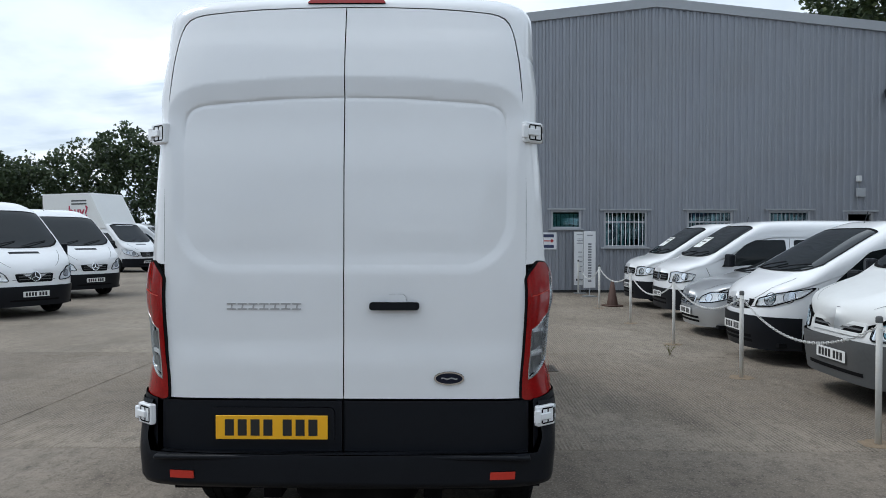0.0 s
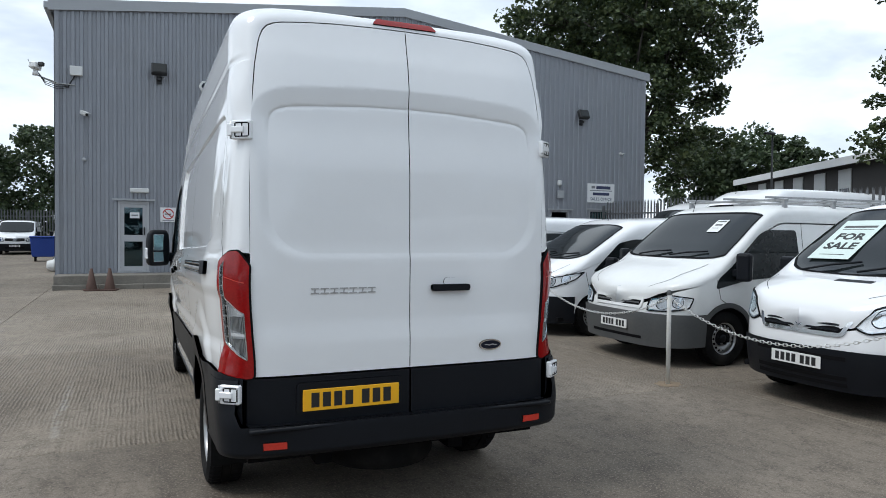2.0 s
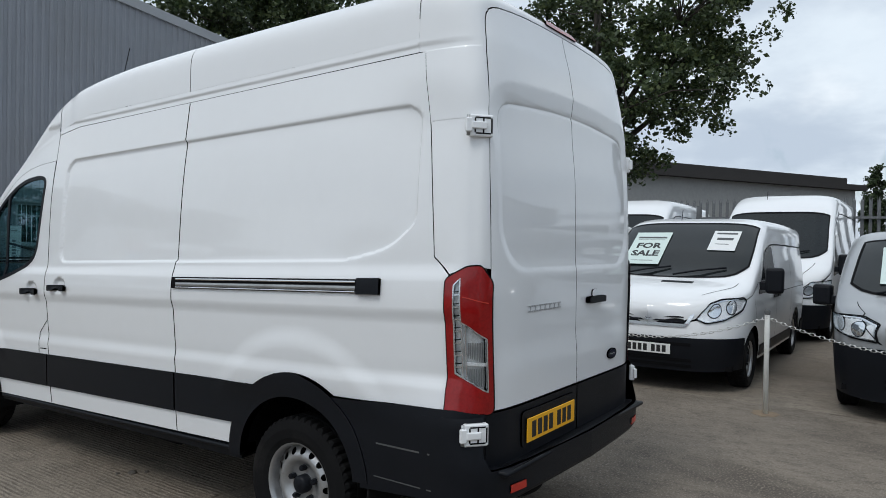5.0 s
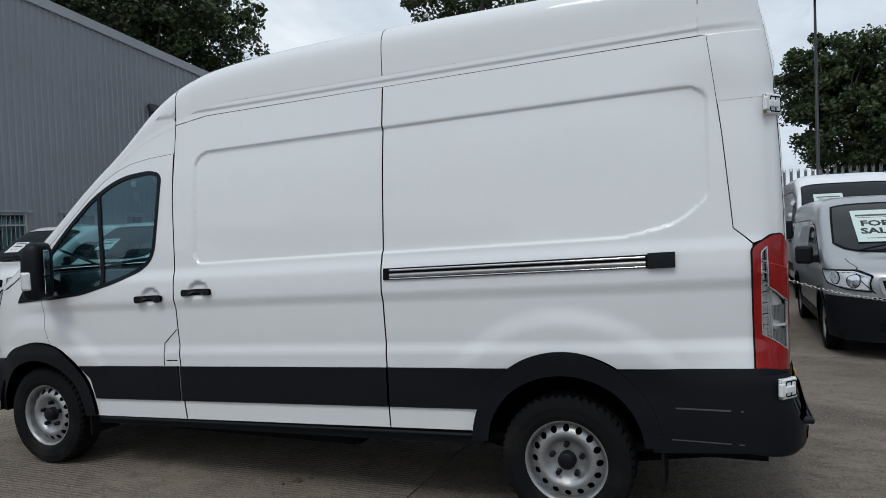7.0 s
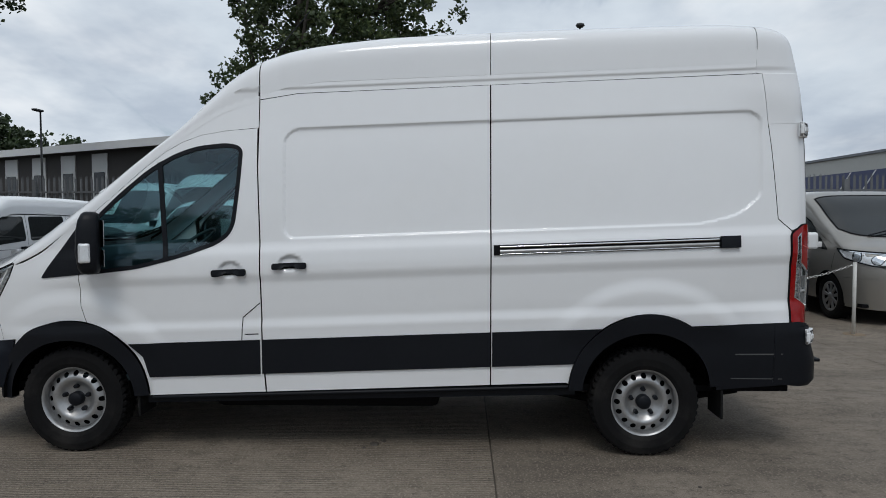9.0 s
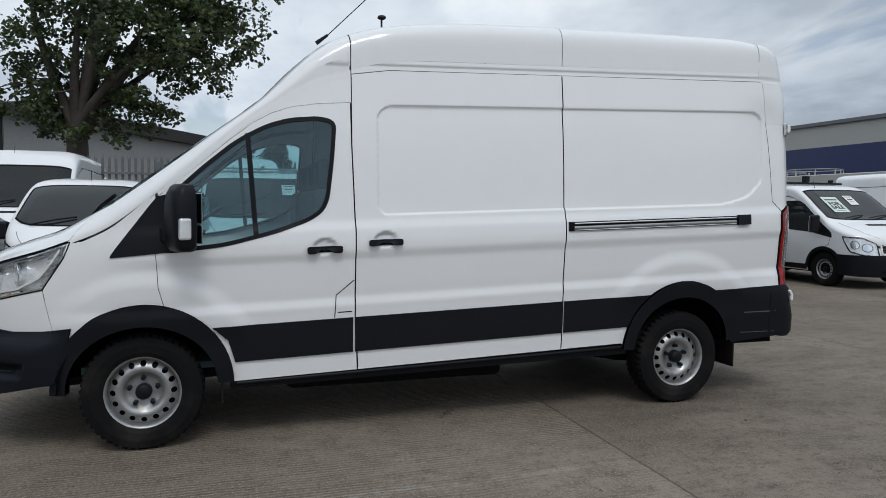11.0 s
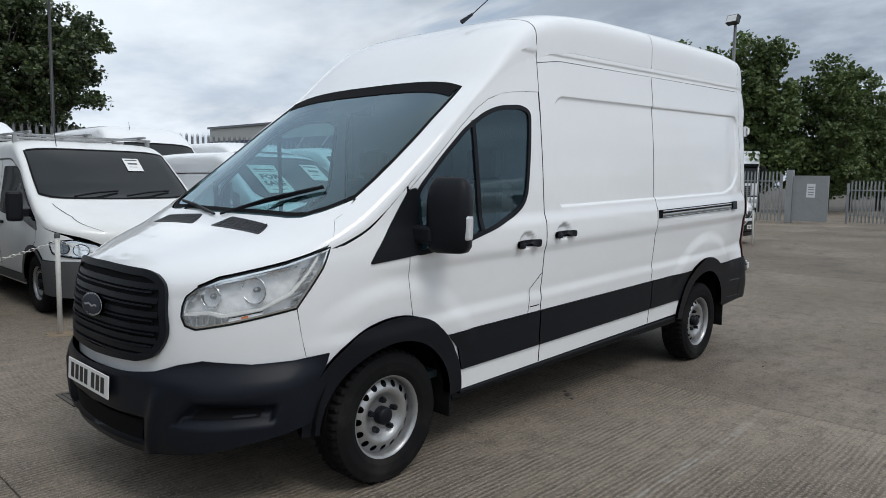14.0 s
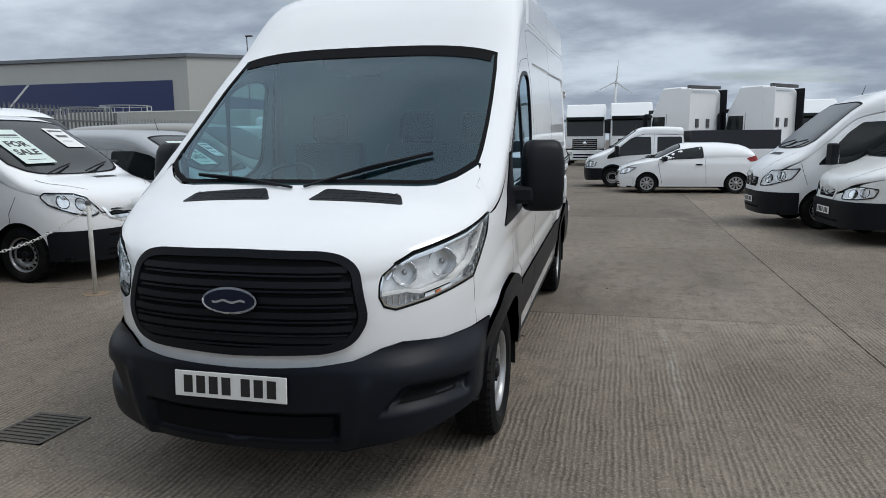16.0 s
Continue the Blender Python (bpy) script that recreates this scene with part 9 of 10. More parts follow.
# ---- fences ----
def pale_mesh(h, w=0.066):
    """A corrugated pale with a three-pointed top, facing -y."""
    out = []
    for sx, hh in ((-1, 0.0), (0, 0.10), (1, 0.0)):
        x0, x1 = (sx - 0.5) * w / 3 * 1.0, (sx + 0.5) * w / 3 * 1.0
        d0, d1 = {-1: (0.012, 0.0), 0: (0.0, 0.0), 1: (0.0, 0.012)}[sx]
        m_ = (x0 + x1) / 2 + sx * 0.012
        pts = [(x0, d0, 0.0), (x1, d1, 0.0), (x1, d1, h - 0.10), (m_, (d0 + d1) / 2, h + hh * 0.2), (x0, d0, h - 0.10)]
        back = [(x, y + 0.004, z) for x, y, z in pts]
        out.append((np.array(pts + back, float), [(0, 1, 2, 3, 4), (9, 8, 7, 6, 5)] + [(i, i + 5, (i + 1) % 5 + 5, (i + 1) % 5) for i in range(5)], None, False))
    return out


def palisade(name, label, a, b, h, gap=0.155, mat=None, singles=True, foot=0.06):
    """A run of pales on two rails between posts from a to b."""
    mat = mat or GALV
    a, b = Vector((*a, 0)), Vector((*b, 0))
    d, ln = (b - a).normalized(), (b - a).length
    t = thing(name, Matrix.Translation(a) @ pose(0, 0, 0, 0, 0, math.degrees(math.atan2(d.y, d.x))), label, "fence", "palisade fences")
    n = int(ln / gap)
    if singles:
        me = mesh_of("pale", pale_mesh(h - foot), mat)
        for i in range(n):
            o = part("pale", me, None, t); o.location = ((i + 0.5) * gap, -0.03, foot)
    else:
        one = pale_mesh(h - foot)
        tagged(part("paling", [moved(q, pose((i + 0.5) * gap, -0.03, foot)) for i in range(n) for q in one], mat, t), "row of far steel pales", kind="stuff")
    for z in (0.38, h - 0.45):
        part("rail", box(0, ln, -0.012, 0.04, z - 0.025, z + 0.025), mat, t)
    k = max(1, int(ln / 2.75))
    for i in range(k + 1):
        x = ln * i / k
        part("fence_post", box(x - 0.05, x + 0.05, 0.045, 0.10, 0, h - 0.15), mat, t)
    return t


palisade("palisade_fence", "tall grey steel palisade fence behind the parked vans", (14.2, -11.0), (14.2, 17.4), 2.72, mat=GALVDARK)
palisade("palisade_fence", "tall grey steel palisade fence at the yard's far end", (-34.0, 49.0), (-2.0, 49.0), 2.7, 0.17, GALVDARK, False)
palisade("palisade_fence", "pale grey steel palisade fence by the gate", (1.8, -28.0), (5.0, -28.0), 1.95, 0.15)
palisade("palisade_fence", "pale grey steel palisade fence by the gate", (7.2, -26.0), (14.2, -26.0), 2.3, 0.16, GALV, False)
palisade("palisade_fence", "pale grey steel palisade fence along the yard's corner", (14.2, -26.0), (14.2, -11.1), 2.45, 0.155, GALV, False)
gate = thing("yard_gate", pose(6.0, -26.0, 0, 0, 0, 0), "pale grey sheet steel gate leaf with a white notice", "gate")
part("sheet", [box(-0.66, 0.66, -0.02, 0.02, 0.15, 2.05)], GALV, gate)
part("gate_frame", [box(-0.72, -0.62, -0.05, 0.05, 0.1, 2.1), box(0.62, 0.72, -0.05, 0.05, 0.1, 2.1), box(-0.62, 0.62, -0.045, 0.045, 2.02, 2.1), box(-0.62, 0.62, -0.045, 0.045, 0.1, 0.18), box(-0.62, 0.62, -0.045, 0.045, 1.05, 1.12)], GALV, gate)
part("gate_post", [box(0.73, 1.0, -0.13, 0.13, 0, 2.35, 0.01)], GALV, gate, "square steel gate post")
part("notice", box(-0.2, 0.15, 0.046, 0.052, 1.15, 1.75), SIGNWHITE, gate, "white notice")
for k in range(4):
    part("notice_bar", box(-0.14, 0.09, 0.0525, 0.055, 1.25 + 0.11 * k, 1.29 + 0.11 * k), SIGNGREY, gate)


# ---- masts ----
def lamp_post(x, y, h, reach, turn, head="single", r=0.07):
    t = thing("lamp_post", pose(x, y, 0, 0, 0, turn), "tall dark tapered lamp post with a small head", "lamp post", "lamp posts")
    part("shaft", lathe([(0.0, 0.0), (r * 1.5, 0.0), (r * 1.5, 1.1), (r, 1.2), (r * 0.6, h), (0, h)], "z", 12), BLACKMETAL, t)
    part("head", [moved(lathe([(0.0, -0.06), (0.16, -0.05), (0.24, 0.02), (0.20, 0.12), (0.06, 0.17), (0, 0.18)], "z", 16), pose(0, reach, h + 0.05))] if head == "round" else [box(-0.14, 0.14, -0.1, 0.55, h - 0.05, h + 0.06, 0.03)], BLACKMETAL, t, "dark lamp head")
    part("arm", tube([(0, 0, h - 0.1), (0, reach, h + 0.02)], 0.03, 6), BLACKMETAL, t)


lamp_post(32.0, -3.8, 11.5, 0.05, 90, "round", 0.09)
lamp_post(31.0, -50.0, 11.0, 0.1, 90)
lamp_post(30.0, 24.0, 7.0, 0.1, 90)
lamp_post(-20.5, 62.0, 9.6, 0.1, -90)
fm = thing("floodlight_mast", pose(7.3, -20.0, 0, 0, 0, -12), "dark steel mast with a wide floodlight on top", "floodlight")
part("mast", lathe([(0.0, 0.0), (0.09, 0.0), (0.055, 7.7), (0, 7.7)], "z", 12), GALVDARK, fm)
part("flood_head", [box(-0.24, 0.24, -0.10, 0.12, -0.17, 0.17, 0.02, pose(0, 0.15, 7.85, 20))], BLACKMETAL, fm)
part("lens", [box(-0.20, 0.20, 0.122, 0.13, -0.13, 0.13, 0, pose(0, 0.15, 7.85, 20))], WHITEBOX, fm, "pale glass front")

# ---- trees ----
def leaf_shader(name, a, b, c):
    """Leaves: each its own tone, a little light through them."""
    m, n, l, bs = nodes_of(name)
    geo = n.new("ShaderNodeNewGeometry")
    rp = n.new("ShaderNodeValToRGB")
    rp.color_ramp.elements[0].color, rp.color_ramp.elements[1].color = (*a, 1), (*c, 1)
    e = rp.color_ramp.elements.new(0.55); e.color = (*b, 1)
    l.new(geo.outputs["Random Per Island"], rp.inputs[0])
    co = n.new("ShaderNodeTexNoise"); co.inputs["Scale"].default_value = 0.45
    l.new(geo.outputs["Position"], co.inputs["Vector"])
    mr = n.new("ShaderNodeMapRange"); mr.inputs[1].default_value, mr.inputs[2].default_value, mr.inputs[3].default_value, mr.inputs[4].default_value = 0.3, 0.7, 0.75, 1.3
    l.new(co.outputs[0], mr.inputs[0])
    sc = n.new("ShaderNodeVectorMath"); sc.operation = "SCALE"
    l.new(rp.outputs[0], sc.inputs[0]); l.new(mr.outputs[0], sc.inputs["Scale"])
    l.new(sc.outputs[0], bs.inputs["Base Color"])
    bs.inputs["Roughness"].default_value = 0.55
    tr = n.new("ShaderNodeBsdfTranslucent")
    l.new(sc.outputs[0], tr.inputs[0])
    mx = n.new("ShaderNodeMixShader"); mx.inputs[0].default_value = 0.25
    l.new(bs.outputs[0], mx.inputs[1]); l.new(tr.outputs[0], mx.inputs[2])
    l.new(mx.outputs[0], n["Material Output"].inputs[0])
    return m


LEAF = leaf_shader("dark_green_leaves", (0.030, 0.048, 0.020), (0.052, 0.078, 0.030), (0.10, 0.125, 0.044))
LEAF_FAR = leaf_shader("far_green_leaves", (0.030, 0.050, 0.024), (0.050, 0.076, 0.034), (0.082, 0.112, 0.046))
LEAF_SUN = leaf_shader("yellow_green_leaves", (0.046, 0.076, 0.023), (0.080, 0.119, 0.036), (0.128, 0.165, 0.052))


def leaves(centres, radii, count, size, rs):
    """Bent leaf blades scattered round the centres."""
    n = len(centres) * count
    c = np.repeat(centres, count, 0)
    d = rs.normal(size=(n, 3)); d /= np.linalg.norm(d, axis=1)[:, None]
    d *= (rs.random(n) ** 0.45)[:, None] * np.repeat(radii, count)[:, None]
    d[:, 2] *= 0.75
    c = c + d
    u = rs.normal(size=(n, 3)); u[:, 2] = u[:, 2] * 0.7 - 0.25; u /= np.linalg.norm(u, axis=1)[:, None]
    w = np.cross(u, rs.normal(size=(n, 3))); w /= np.maximum(np.linalg.norm(w, axis=1), 1e-6)[:, None]
    nn = np.cross(u, w)
    s = (size * rs.uniform(0.65, 1.35, n))[:, None]
    pts = np.stack([c - u * s * 0.5, c + w * s * 0.42 + nn * s * 0.10, c + u * s * 0.55, c - w * s * 0.42 + nn * s * 0.10], 1).reshape(-1, 3)
    f = [(4 * i, 4 * i + 1, 4 * i + 2, 4 * i + 3) for i in range(n)]
    return (pts, f, None, False)


def make_tree(name, label, x, y, lobes, trunk, r, clumps, per, size, seed, clump_r=0.6, mat=None, limbs=7, group="trees round the yard", density=1.0):
    """Trunk to height trunk, limbs and twigs into lobes (centre and three radii), leaves in clumps at the twigs' ends."""
    mat = mat or LEAF
    rs = np.random.default_rng(seed)
    t = thing(name, pose(x, y, 0), label, "tree", group)
    lob = np.array(lobes, float)
    vol = lob[:, 3] * lob[:, 4] * lob[:, 5]
    pick = rs.choice(len(lob), clumps, p=vol / vol.sum())
    d = rs.normal(size=(clumps, 3)); d /= np.linalg.norm(d, axis=1)[:, None]
    rad = rs.random(clumps) ** 0.42
    cc = lob[pick, :3] + d * rad[:, None] * lob[pick, 3:6]
    cc = cc[cc[:, 2] > trunk * 0.45]
    top = lob[:, :3].mean(0)
    woods = []
    fork = np.array((rs.normal() * 0.15, rs.normal() * 0.15, trunk))
    zz = np.linspace(0, 1, 6)
    woods.append(tube([(fork[0] * q + 0.05 * math.sin(3 * q + seed), fork[1] * q, trunk * q) for q in zz], [r * (1.35 - 0.5 * q) for q in zz], 9))
    ends = cc[rs.choice(len(cc), limbs, replace=False)] * 0.82 + top * 0.18
    paths = []
    for e in ends:
        mid = fork + (e - fork) * 0.45 + np.array((rs.normal() * 0.3, rs.normal() * 0.3, 0.35))
        q = np.array([(1 - s) ** 2 * fork + 2 * s * (1 - s) * mid + s * s * e for s in np.linspace(0, 1, 8)])
        paths.append(q)
        woods.append(tube(q, [r * 0.55 * (1 - 0.82 * s) for s in np.linspace(0, 1, 8)], 6))
    for c in cc[: min(len(cc), 170)]:
        dd = [np.linalg.norm(q[2:] - c, axis=1) + 0.6 * np.maximum(0, q[2:, 2] - c[2]) for q in paths]
        k = int(np.argmin([v.min() for v in dd])); i = int(dd[k].argmin()) + 2
        s0 = paths[k][i]
        mid = (s0 + c) / 2 + rs.normal(size=3) * 0.18
        woods.append(tube([s0, mid, c], [r * 0.11, r * 0.07, r * 0.02], 4))
    part("trunk", woods, BARK, t)
    part("crown", leaves(cc, clump_r * rs.uniform(0.55, 1.25, len(cc)), per, size, rs), mat, t, "leafy crown with gaps")
    return t


# the large tree beyond the fence, open crown with limbs showing
make_tree("large_tree", "tall dark-leaved tree with open crown behind the fence", 20.5, 9.0, [(0, -2.4, 7.2, 3.0, 3.8, 2.4), (-0.5, 0, 9.6, 2.6, 2.6, 2.4), (0.3, -4.2, 9.8, 2.6, 2.5, 2.3), (0, -2.1, 12.4, 2.4, 3.0, 2.2), (0, -4.3, 7.4, 1.5, 1.2, 1.2), (0, 1.4, 5.9, 1.9, 1.8, 1.6), (-0.5, -2.6, 5.0, 1.4, 1.4, 0.9), (0, -0.2, 4.4, 1.8, 2.2, 1.0), (0, 1.6, 4.3, 1.6, 1.8, 0.9), (0.2, -2.0, 4.2, 1.1, 1.1, 0.7)], 3.9, 0.36, 470, 74, 0.15, 5, 0.55, None, 11)
make_tree("large_tree", "tall dark-leaved tree rising behind the hall", 23.4, 28.5, [(0.5, -0.5, 9.6, 5.6, 4.0, 2.4), (-2.0, 1.0, 13.0, 4.8, 4.0, 3.0), (2.6, -1.5, 13.0, 4.4, 4.0, 3.0), (0.2, 0, 16.5, 4.4, 4.0, 2.6), (1.8, -2.0, 6.4, 3.6, 3.0, 1.8)], 4.0, 0.4, 620, 80, 0.22, 8, 0.75, None, 11)
make_tree("large_tree", "broad dark green tree beyond the low black building", 52.0, 44.0, [(0, 0, 6.4, 7.2, 6.0, 4.6), (-4.5, 3.0, 7.4, 4.6, 4.6, 3.6), (6.5, -3.0, 5.4, 5.5, 5.0, 3.4)], 2.6, 0.4, 420, 70, 0.40, 9, 1.2, LEAF_FAR)
make_tree("broad_tree", "great rounded dark green tree far beyond the fence", 62.0, -11.0, [(0, 0, 9.0, 5.5, 6.2, 5.2), (0, 3.0, 13.0, 4.0, 3.6, 3.4), (0, -3.2, 12.4, 4.0, 3.4, 3.2), (0, 0.2, 14.6, 3.0, 3.0, 1.8)], 4.2, 0.6, 460, 110, 0.30, 21, 1.05, None, 8)
pop = [make_tree("poplar", "slim far poplar with upright crown", 64.0, -0.6, [(0, 0, 4.6, 1.6, 1.6, 3.0), (0, 0.1, 7.4, 1.15, 1.15, 2.6), (0.1, 0.3, 9.6, 0.55, 0.5, 1.5)], 1.5, 0.2, 190, 60, 0.22, 31, 0.42, LEAF_FAR, 4)]
for px_, py_, s in ((64.0, 2.3, 0.80), (66.0, 4.6, 0.55)):
    copy_thing(pop[0], pose(px_, py_, 0, 0, 0, px_ * 37 % 360) @ Matrix.Scale(s, 4))

# belt of trees to the south-east, falling away towards the south
belt = make_tree("roadside_tree", "tall bright green roadside tree in a dense row", 13.0, -39.0, [(0, 0, 5.6, 2.7, 2.7, 3.2), (0.5, 0.3, 9.0, 2.1, 2.1, 2.2), (-0.6, -0.3, 3.0, 2.8, 2.6, 1.8)], 1.6, 0.22, 300, 55, 0.27, 41, 0.7, LEAF_SUN, 6)
for i, (bx, by, s) in enumerate(((17.5, -39.5, 1.0), (9.6, -41.5, 0.86), (9.4, -46.5, 0.80), (8.8, -52.0, 0.72), (8.2, -58.0, 0.64), (7.6, -65.0, 0.58), (7.0, -74.0, 0.52), (21.5, -41.0, 0.46), (25.5, -43.0, 0.40))):
    copy_thing(belt, pose(bx, by, 0, 0, 0, 67 * i + 20) @ Matrix.Scale(s, 4))
rs_ = np.random.default_rng(77)
scrub_at = np.array([(rs_.uniform(1.5, 6), rs_.uniform(-75, -42), rs_.uniform(0.2, 1.6)) for _ in range(160)])
tagged(part("scrub", leaves(scrub_at, np.full(len(scrub_at), 0.9), 40, 0.3, rs_), LEAF_SUN), "low green scrub under the roadside trees", "scrub", kind="stuff")


def wood(name, label, outline, depth, axis, at, seed, mat):
    """A far belt of trees: clumps filled in under an uneven outline of (place along, height)."""
    rs = np.random.default_rng(seed)
    xs, hs = np.array(outline, float).T
    n = int((xs.max() - xs.min()) * 34)
    a = rs.uniform(xs.min(), xs.max(), n)
    top = np.interp(a, xs, hs) * (1 + 0.10 * np.sin(a * 1.7 + seed) + 0.07 * np.sin(a * 4.1))
    z = top * (1 - rs.random(n) ** 1.25)
    d = rs.uniform(-depth, depth, n)
    c = np.stack([a, at + d, z], 1) if axis == "x" else np.stack([at + d, a, z], 1)
    tagged(part(name, leaves(c, rs.uniform(0.6, 1.1, n), 48, 0.30, rs), mat), label, "trees", kind="stuff")


wood("tree_belt", "dark green belt of trees beyond the far fence", [(-44, 8), (-39, 7.6), (-34, 8.2), (-30, 9.6), (-25, 10), (-20, 8.4), (-17, 5.6), (-15, 4.6), (-14.3, 2.4), (-12.6, 2.2), (-11.6, 5), (-10, 7.8), (-8, 8.2), (-5, 8.6), (2, 9)], 3.0, "x", 57, 3, LEAF_FAR)
wood("tree_belt", "far dark green trees behind the low black building", [(10, 5.0), (18, 6.5), (24, 6), (32, 7), (40, 6)], 3, "y", 62, 5, LEAF_FAR)
wood("tree_belt", "far dark trees to the west of the yard", [(20, 7), (40, 8), (56, 8)], 4, "y", -62, 6, LEAF_FAR)


# ---- buildings round the yard ----
DARKWALL = shader("dark_brown_cladding", (0.035, 0.031, 0.029), 0.7, vary=0.15, scale=1.5)
WHITEFASCIA = shader("white_fascia", (0.62, 0.63, 0.63), 0.5, vary=0.05, scale=1.0)
WAREGREY = shader("pale_warehouse_cladding", (0.42, 0.42, 0.395), 0.5, vary=0.04, scale=0.2)
WAREDARK = shader("dark_warehouse_cladding", (0.13, 0.14, 0.155), 0.5, vary=0.05, scale=0.2)
NAVY = shader("navy_cladding", (0.016, 0.028, 0.10), 0.45, vary=0.06, scale=0.3)

PALEWALL = shader("pale_render_wall", (0.36, 0.36, 0.35), 0.7, vary=0.12, scale=0.6)
low = thing("low_building", pose(30.5, 14.0, 0, 0, 0, -28), "long low black building with white panels and a white fascia", "building")
part("wall", box(0, 24, 0.0, 27.0, 0, 5.5), DARKWALL, low)
part("side_wall", box(0.3, 24, -0.06, -0.004, 0, 5.5), PALEWALL, low, "pale rendered side wall")
part("roof", box(-0.75, 24.4, -0.6, 27.6, 5.5, 5.86), DARKWALL, low, "dark flat roof edge")
part("fascia", box(-0.85, -0.76, -0.7, 27.7, 5.46, 5.90), WHITEFASCIA, low, "white roof fascia")
part("roof_kerb", box(2.2, 23.5, 0.2, 24.5, 5.87, 6.35), DARKWALL, low)
for i in range(5):
    y = 10.6 + i * 3.1
    p = part("panel", box(-0.06, -0.004, y, y + 1.45, 0.6, 5.35), WHITEFASCIA, low, "white wall panel")
    part("window_pane", box(-0.09, -0.062, y + 0.22, y + 1.23, 2.5, 4.25), DARKGLASS, p)

wh = thing("warehouse", pose(0, 0, 0), "large pale grey warehouse with a navy band", "warehouse")
part("wall", [box(34.0, 95.0, -95.0, -45.0, 0, 6.2), box(34.0, 95.0, -70.0, -45.0, 6.2, 8.75)], WAREGREY, wh)
part("band", [box(35.4, 95.0, -45.0, -44.93, 4.2, 6.9), box(35.4, 37.0, -45.0, -44.925, 0.0, 4.2)], NAVY, wh, "navy cladding band")
gable = [(-45.0, 0.0), (-45.0, 9.0), (-57.8, 10.0), (-71.5, 8.5), (-71.5, 0.0)]
part("gable_wall", prism(gable, "x", 33.90, 34.0), WAREGREY, wh, "pale grey gable end")
part("gable_band", box(33.84, 33.90, -71.5, -50.6, 0.0, 5.9), NAVY, wh, "navy lower cladding of the gable end")
part("roof", prism([(-44.7, 8.75), (-44.7, 9.05), (-57.8, 10.25), (-95.2, 6.4), (-95.2, 6.1), (-57.8, 9.95)], "x", 33.7, 95.3), WAREDARK, wh, "dark roof edge")
badge = part("sign_disc", lathe([(0.0, 33.80), (0.80, 33.80), (0.80, 33.90)], "x", 28, (0, -58.7, 7.95)), WHITEFASCIA, wh, "round pale sign disc")
part("sign_disc_mark", prism([(-59.0, 7.55), (-58.7, 8.4), (-58.4, 7.55), (-58.7, 7.75)], "x", 33.77, 33.81), REDFLAT, badge)
for k, (w, tall) in enumerate(((0.72, 1.0), (0.5, 0.68), (0.5, 0.68), (0.55, 0.68), (0.22, 1.0), (0.5, 0.68), (0.55, 1.0), (0.5, 0.68), (0.0, 0), (0.95, 1.0), (0.22, 0.85), (0.55, 0.68), (0.5, 0.68), (0.45, 0.68))):
    y0 = -60.1 - 0.68 * k
    if w:
        part("sign_bar", box(33.84, 33.90, y0 - w * 0.9, y0, 7.55, 7.55 + 0.78 * tall), SIGNGREY, wh, "plain dark sign bar")
for i in range(7):
    x = 50 + i * 5.2
    part("stripe", prism([(x + 3.0, 4.25), (x + 3.3, 4.25), (x + 0.28, 6.85), (x, 6.85)], "y", -44.92, -44.90), WHITEFASCIA, wh, "white slanted stripe")

# tanks and a long low shed in front of the warehouse
tank = thing("storage_tank", pose(28.5, -30.0, 0), "round grey storage tank with a rail on top", "tank", "storage tanks")
part("shell", lathe([(0, 0), (1.6, 0), (1.6, 2.9), (1.65, 2.92), (1.65, 3.0), (1.5, 3.05), (0, 3.2)], "z", 32, smooth_on=False), GALV, tank)
part("guard_rail", [tube([(1.5 * math.cos(a), 1.5 * math.sin(a), 3.9) for a in np.linspace(0, 2 * math.pi, 25)[:-1]], 0.03, 5, True)] + [tube([(1.5 * math.cos(a), 1.5 * math.sin(a), 3.05), (1.5 * math.cos(a), 1.5 * math.sin(a), 3.9)], 0.025, 5) for a in np.linspace(0, 2 * math.pi, 9)[:-1]], GALV, tank)
part("ladder", [tube([(-1.68, s, 0), (-1.68, s, 3.9)], 0.03, 5) for s in (-0.2, 0.2)] + [tube([(-1.68, -0.2, 0.3 * k), (-1.68, 0.2, 0.3 * k)], 0.02, 4) for k in range(1, 13)], GALV, tank)
copy_thing(tank, pose(32.3, -31.0, 0, 0, 0, 40))
copy_thing(tank, pose(36.5, -31.5, 0, 0, 0, 90))
sh = thing("parked_trailer", pose(18.6, -26.8, 0, 0, 0, 0), "long grey curtain-sided trailer beyond the fence", "trailer")
part("body", box(-1.2, 10.4, -1.25, 1.25, 1.0, 3.35, 0.04), WAREGREY, sh)
part("chassis", box(-1.0, 10.2, -0.9, 0.9, 0.7, 1.0), BLACKMETAL, sh)
for x in (0.5, 1.8, 8.2):
    for s in (-1.0, 1.0):
        part("wheel", lathe([(0.2, s - 0.15), (0.5, s - 0.15), (0.52, s), (0.5, s + 0.15), (0.2, s + 0.15), (0.0, s + 0.1)], "y", 20, (x, 0, 0.52)), RUBBER, sh)


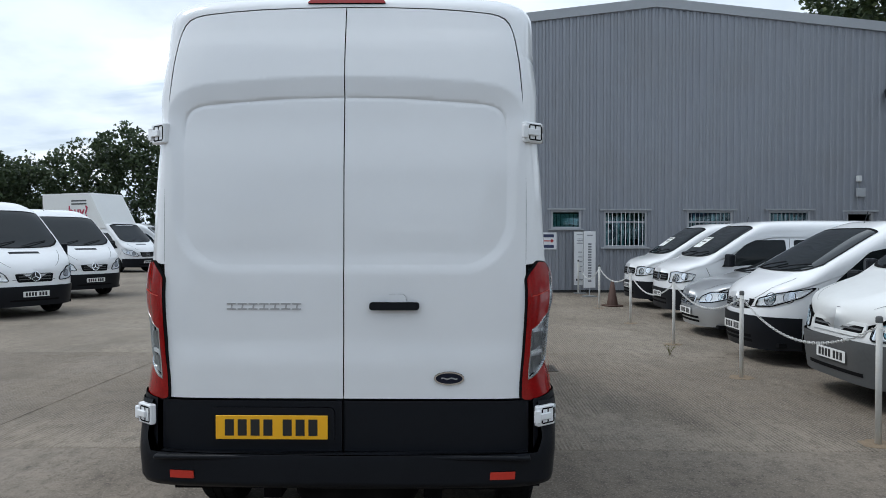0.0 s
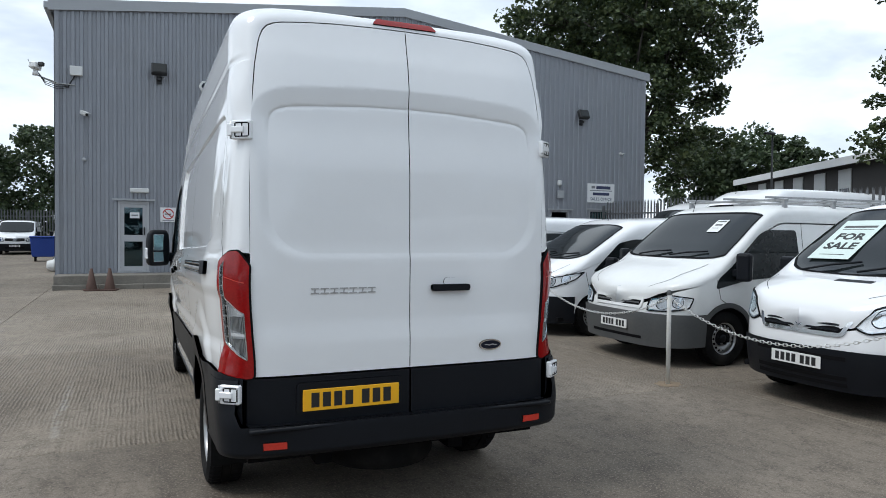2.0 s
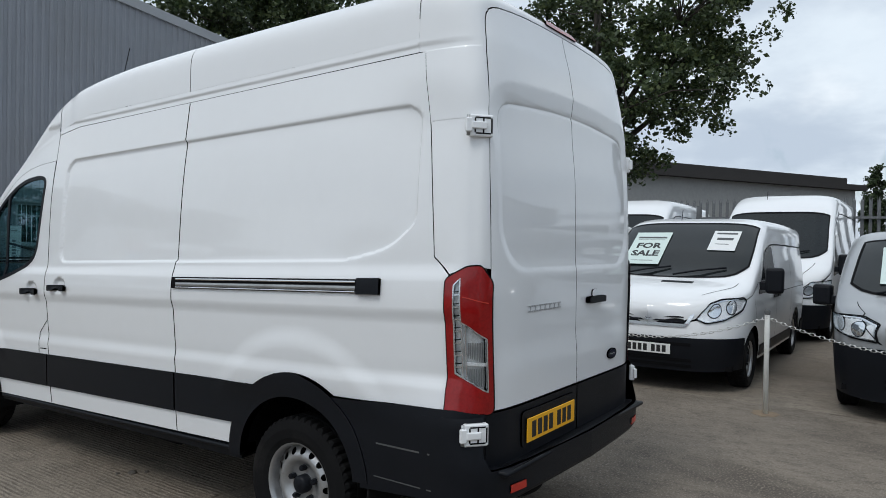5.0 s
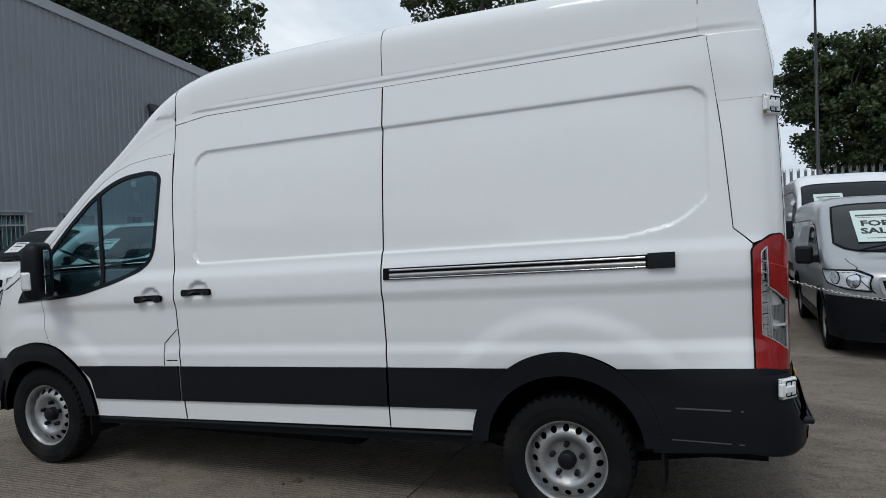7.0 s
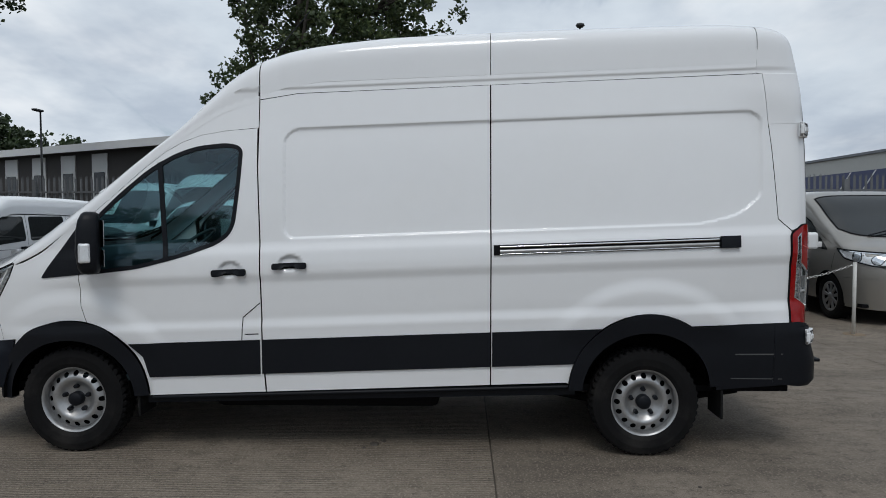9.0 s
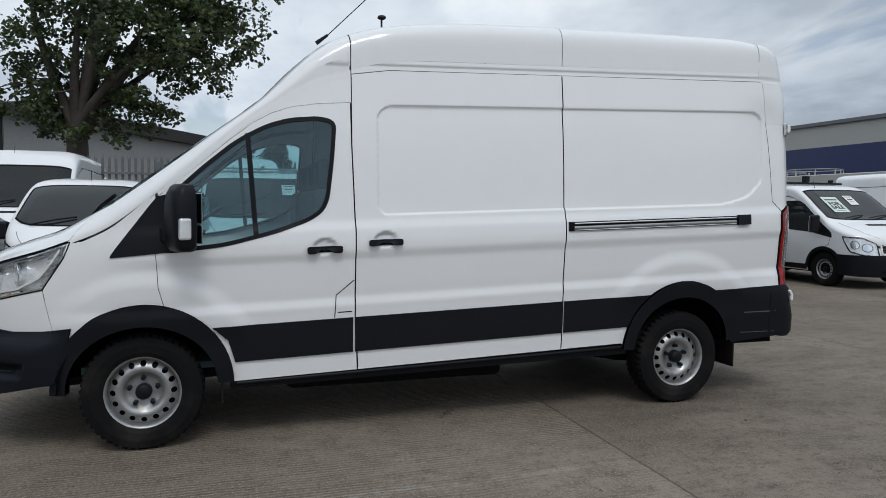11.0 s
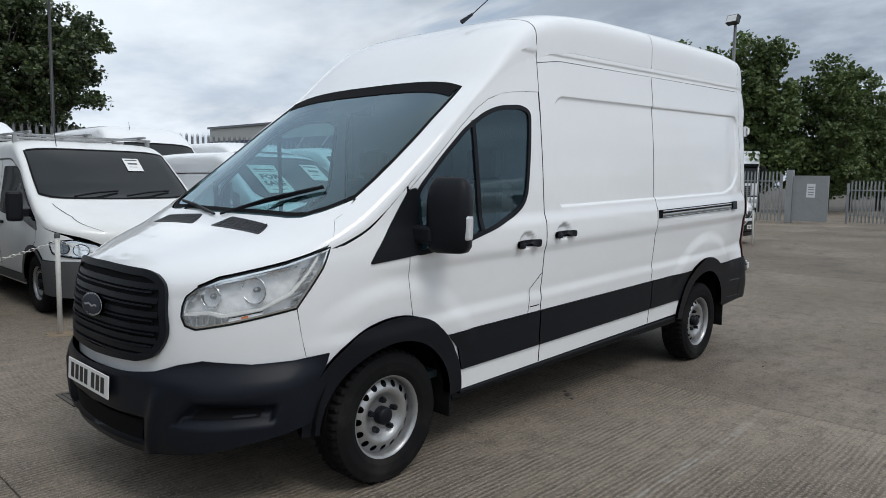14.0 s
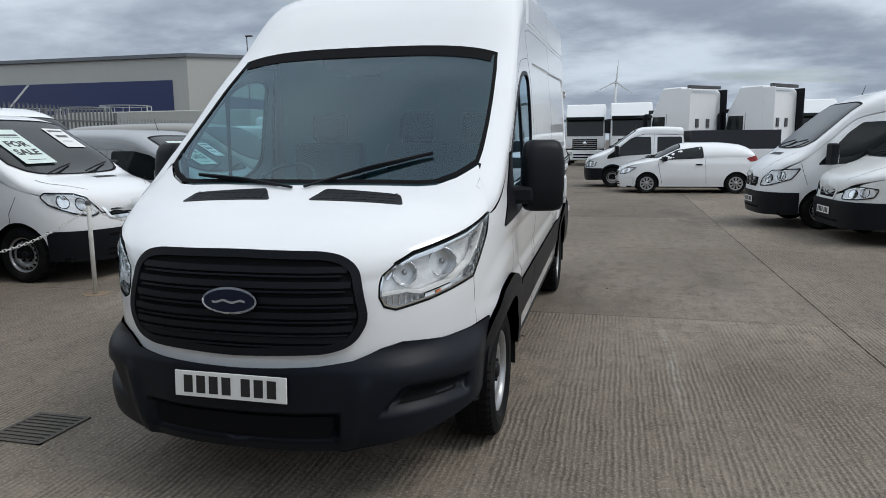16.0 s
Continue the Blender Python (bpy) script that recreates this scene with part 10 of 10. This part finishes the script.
# ---- far marks: turbines, gantry ----
def turbine(x, y, h, r, turn):
    t = thing("wind_turbine", pose(x, y, 0, 0, 0, turn), "far white three-bladed wind turbine standing still", "wind turbine", "far wind turbines")
    part("tower", lathe([(0, 0), (h * 0.022, 0), (h * 0.012, h), (0, h)], "z", 14), WHITEBOX, t)
    part("nacelle", box(-h * 0.018, h * 0.018, -h * 0.05, h * 0.05, h * 0.985, h * 1.03, h * 0.006), WHITEBOX, t)
    for k in range(3):
        a = radians(120 * k + 35)
        b = part("blade", prism([(0.02 * r, -0.035 * r), (0.2 * r, -0.05 * r), (r, -0.008 * r), (r, 0.008 * r), (0.02 * r, 0.035 * r)], "y", -h * 0.052, -h * 0.056), WHITEBOX, t)
        b.matrix_local = Matrix.Translation((0, 0, h * 1.005)) @ Matrix.Rotation(a, 4, "Y")


turbine(-0.5, -200.0, 17.5, 6.0, 180)
turbine(-75.0, 210.0, 20.0, 9.0, 0)
gc = thing("gantry_crane", pose(-15.9, 66.0, 0, 0, 0, 5.5), "far lattice steel gantry crane beyond the fence", "crane")
GH, GL = 10.8, 20.0
for fy in (0.0, GL):
    for sx in (-1, 1):
        part("leg", tube([(sx * 1.15, fy, 0), (sx * 0.75, fy, GH)], 0.10, 5), GALVDARK, gc, "steel portal leg")
    for z in (3.2, 6.2):
        part("leg_tie", tube([(-1.05, fy, z), (1.05, fy, z)], 0.07, 4), GALVDARK, gc)
    for z0, z1 in ((0.4, 3.2), (3.2, 6.2), (6.2, 9.2)):
        for sx in (-1, 1):
            part("leg_brace", tube([(sx * 1.05, fy, z0), (-sx * 0.95, fy, z1)], 0.05, 4), GALVDARK, gc)
for sx in (-0.75, 0.75):
    for z in (GH - 1.7, GH):
        part("chord", tube([(sx, -0.4, z), (sx, GL + 0.4, z)], 0.10, 5), GALVDARK, gc)
    for k in range(14):
        a = k * GL / 14
        part("girder_brace", tube([(sx, a, GH - 1.7), (sx, a + GL / 28, GH), (sx, a + GL / 14, GH - 1.7)], 0.05, 4), GALVDARK, gc)
part("walkway", box(-0.7, 0.7, 0, GL, GH - 1.78, GH - 1.68), GALVDARK, gc)
for k in range(9):
    part("top_tie", tube([(-0.75, k * GL / 8, GH), (0.75, k * GL / 8, GH)], 0.05, 4), GALVDARK, gc)
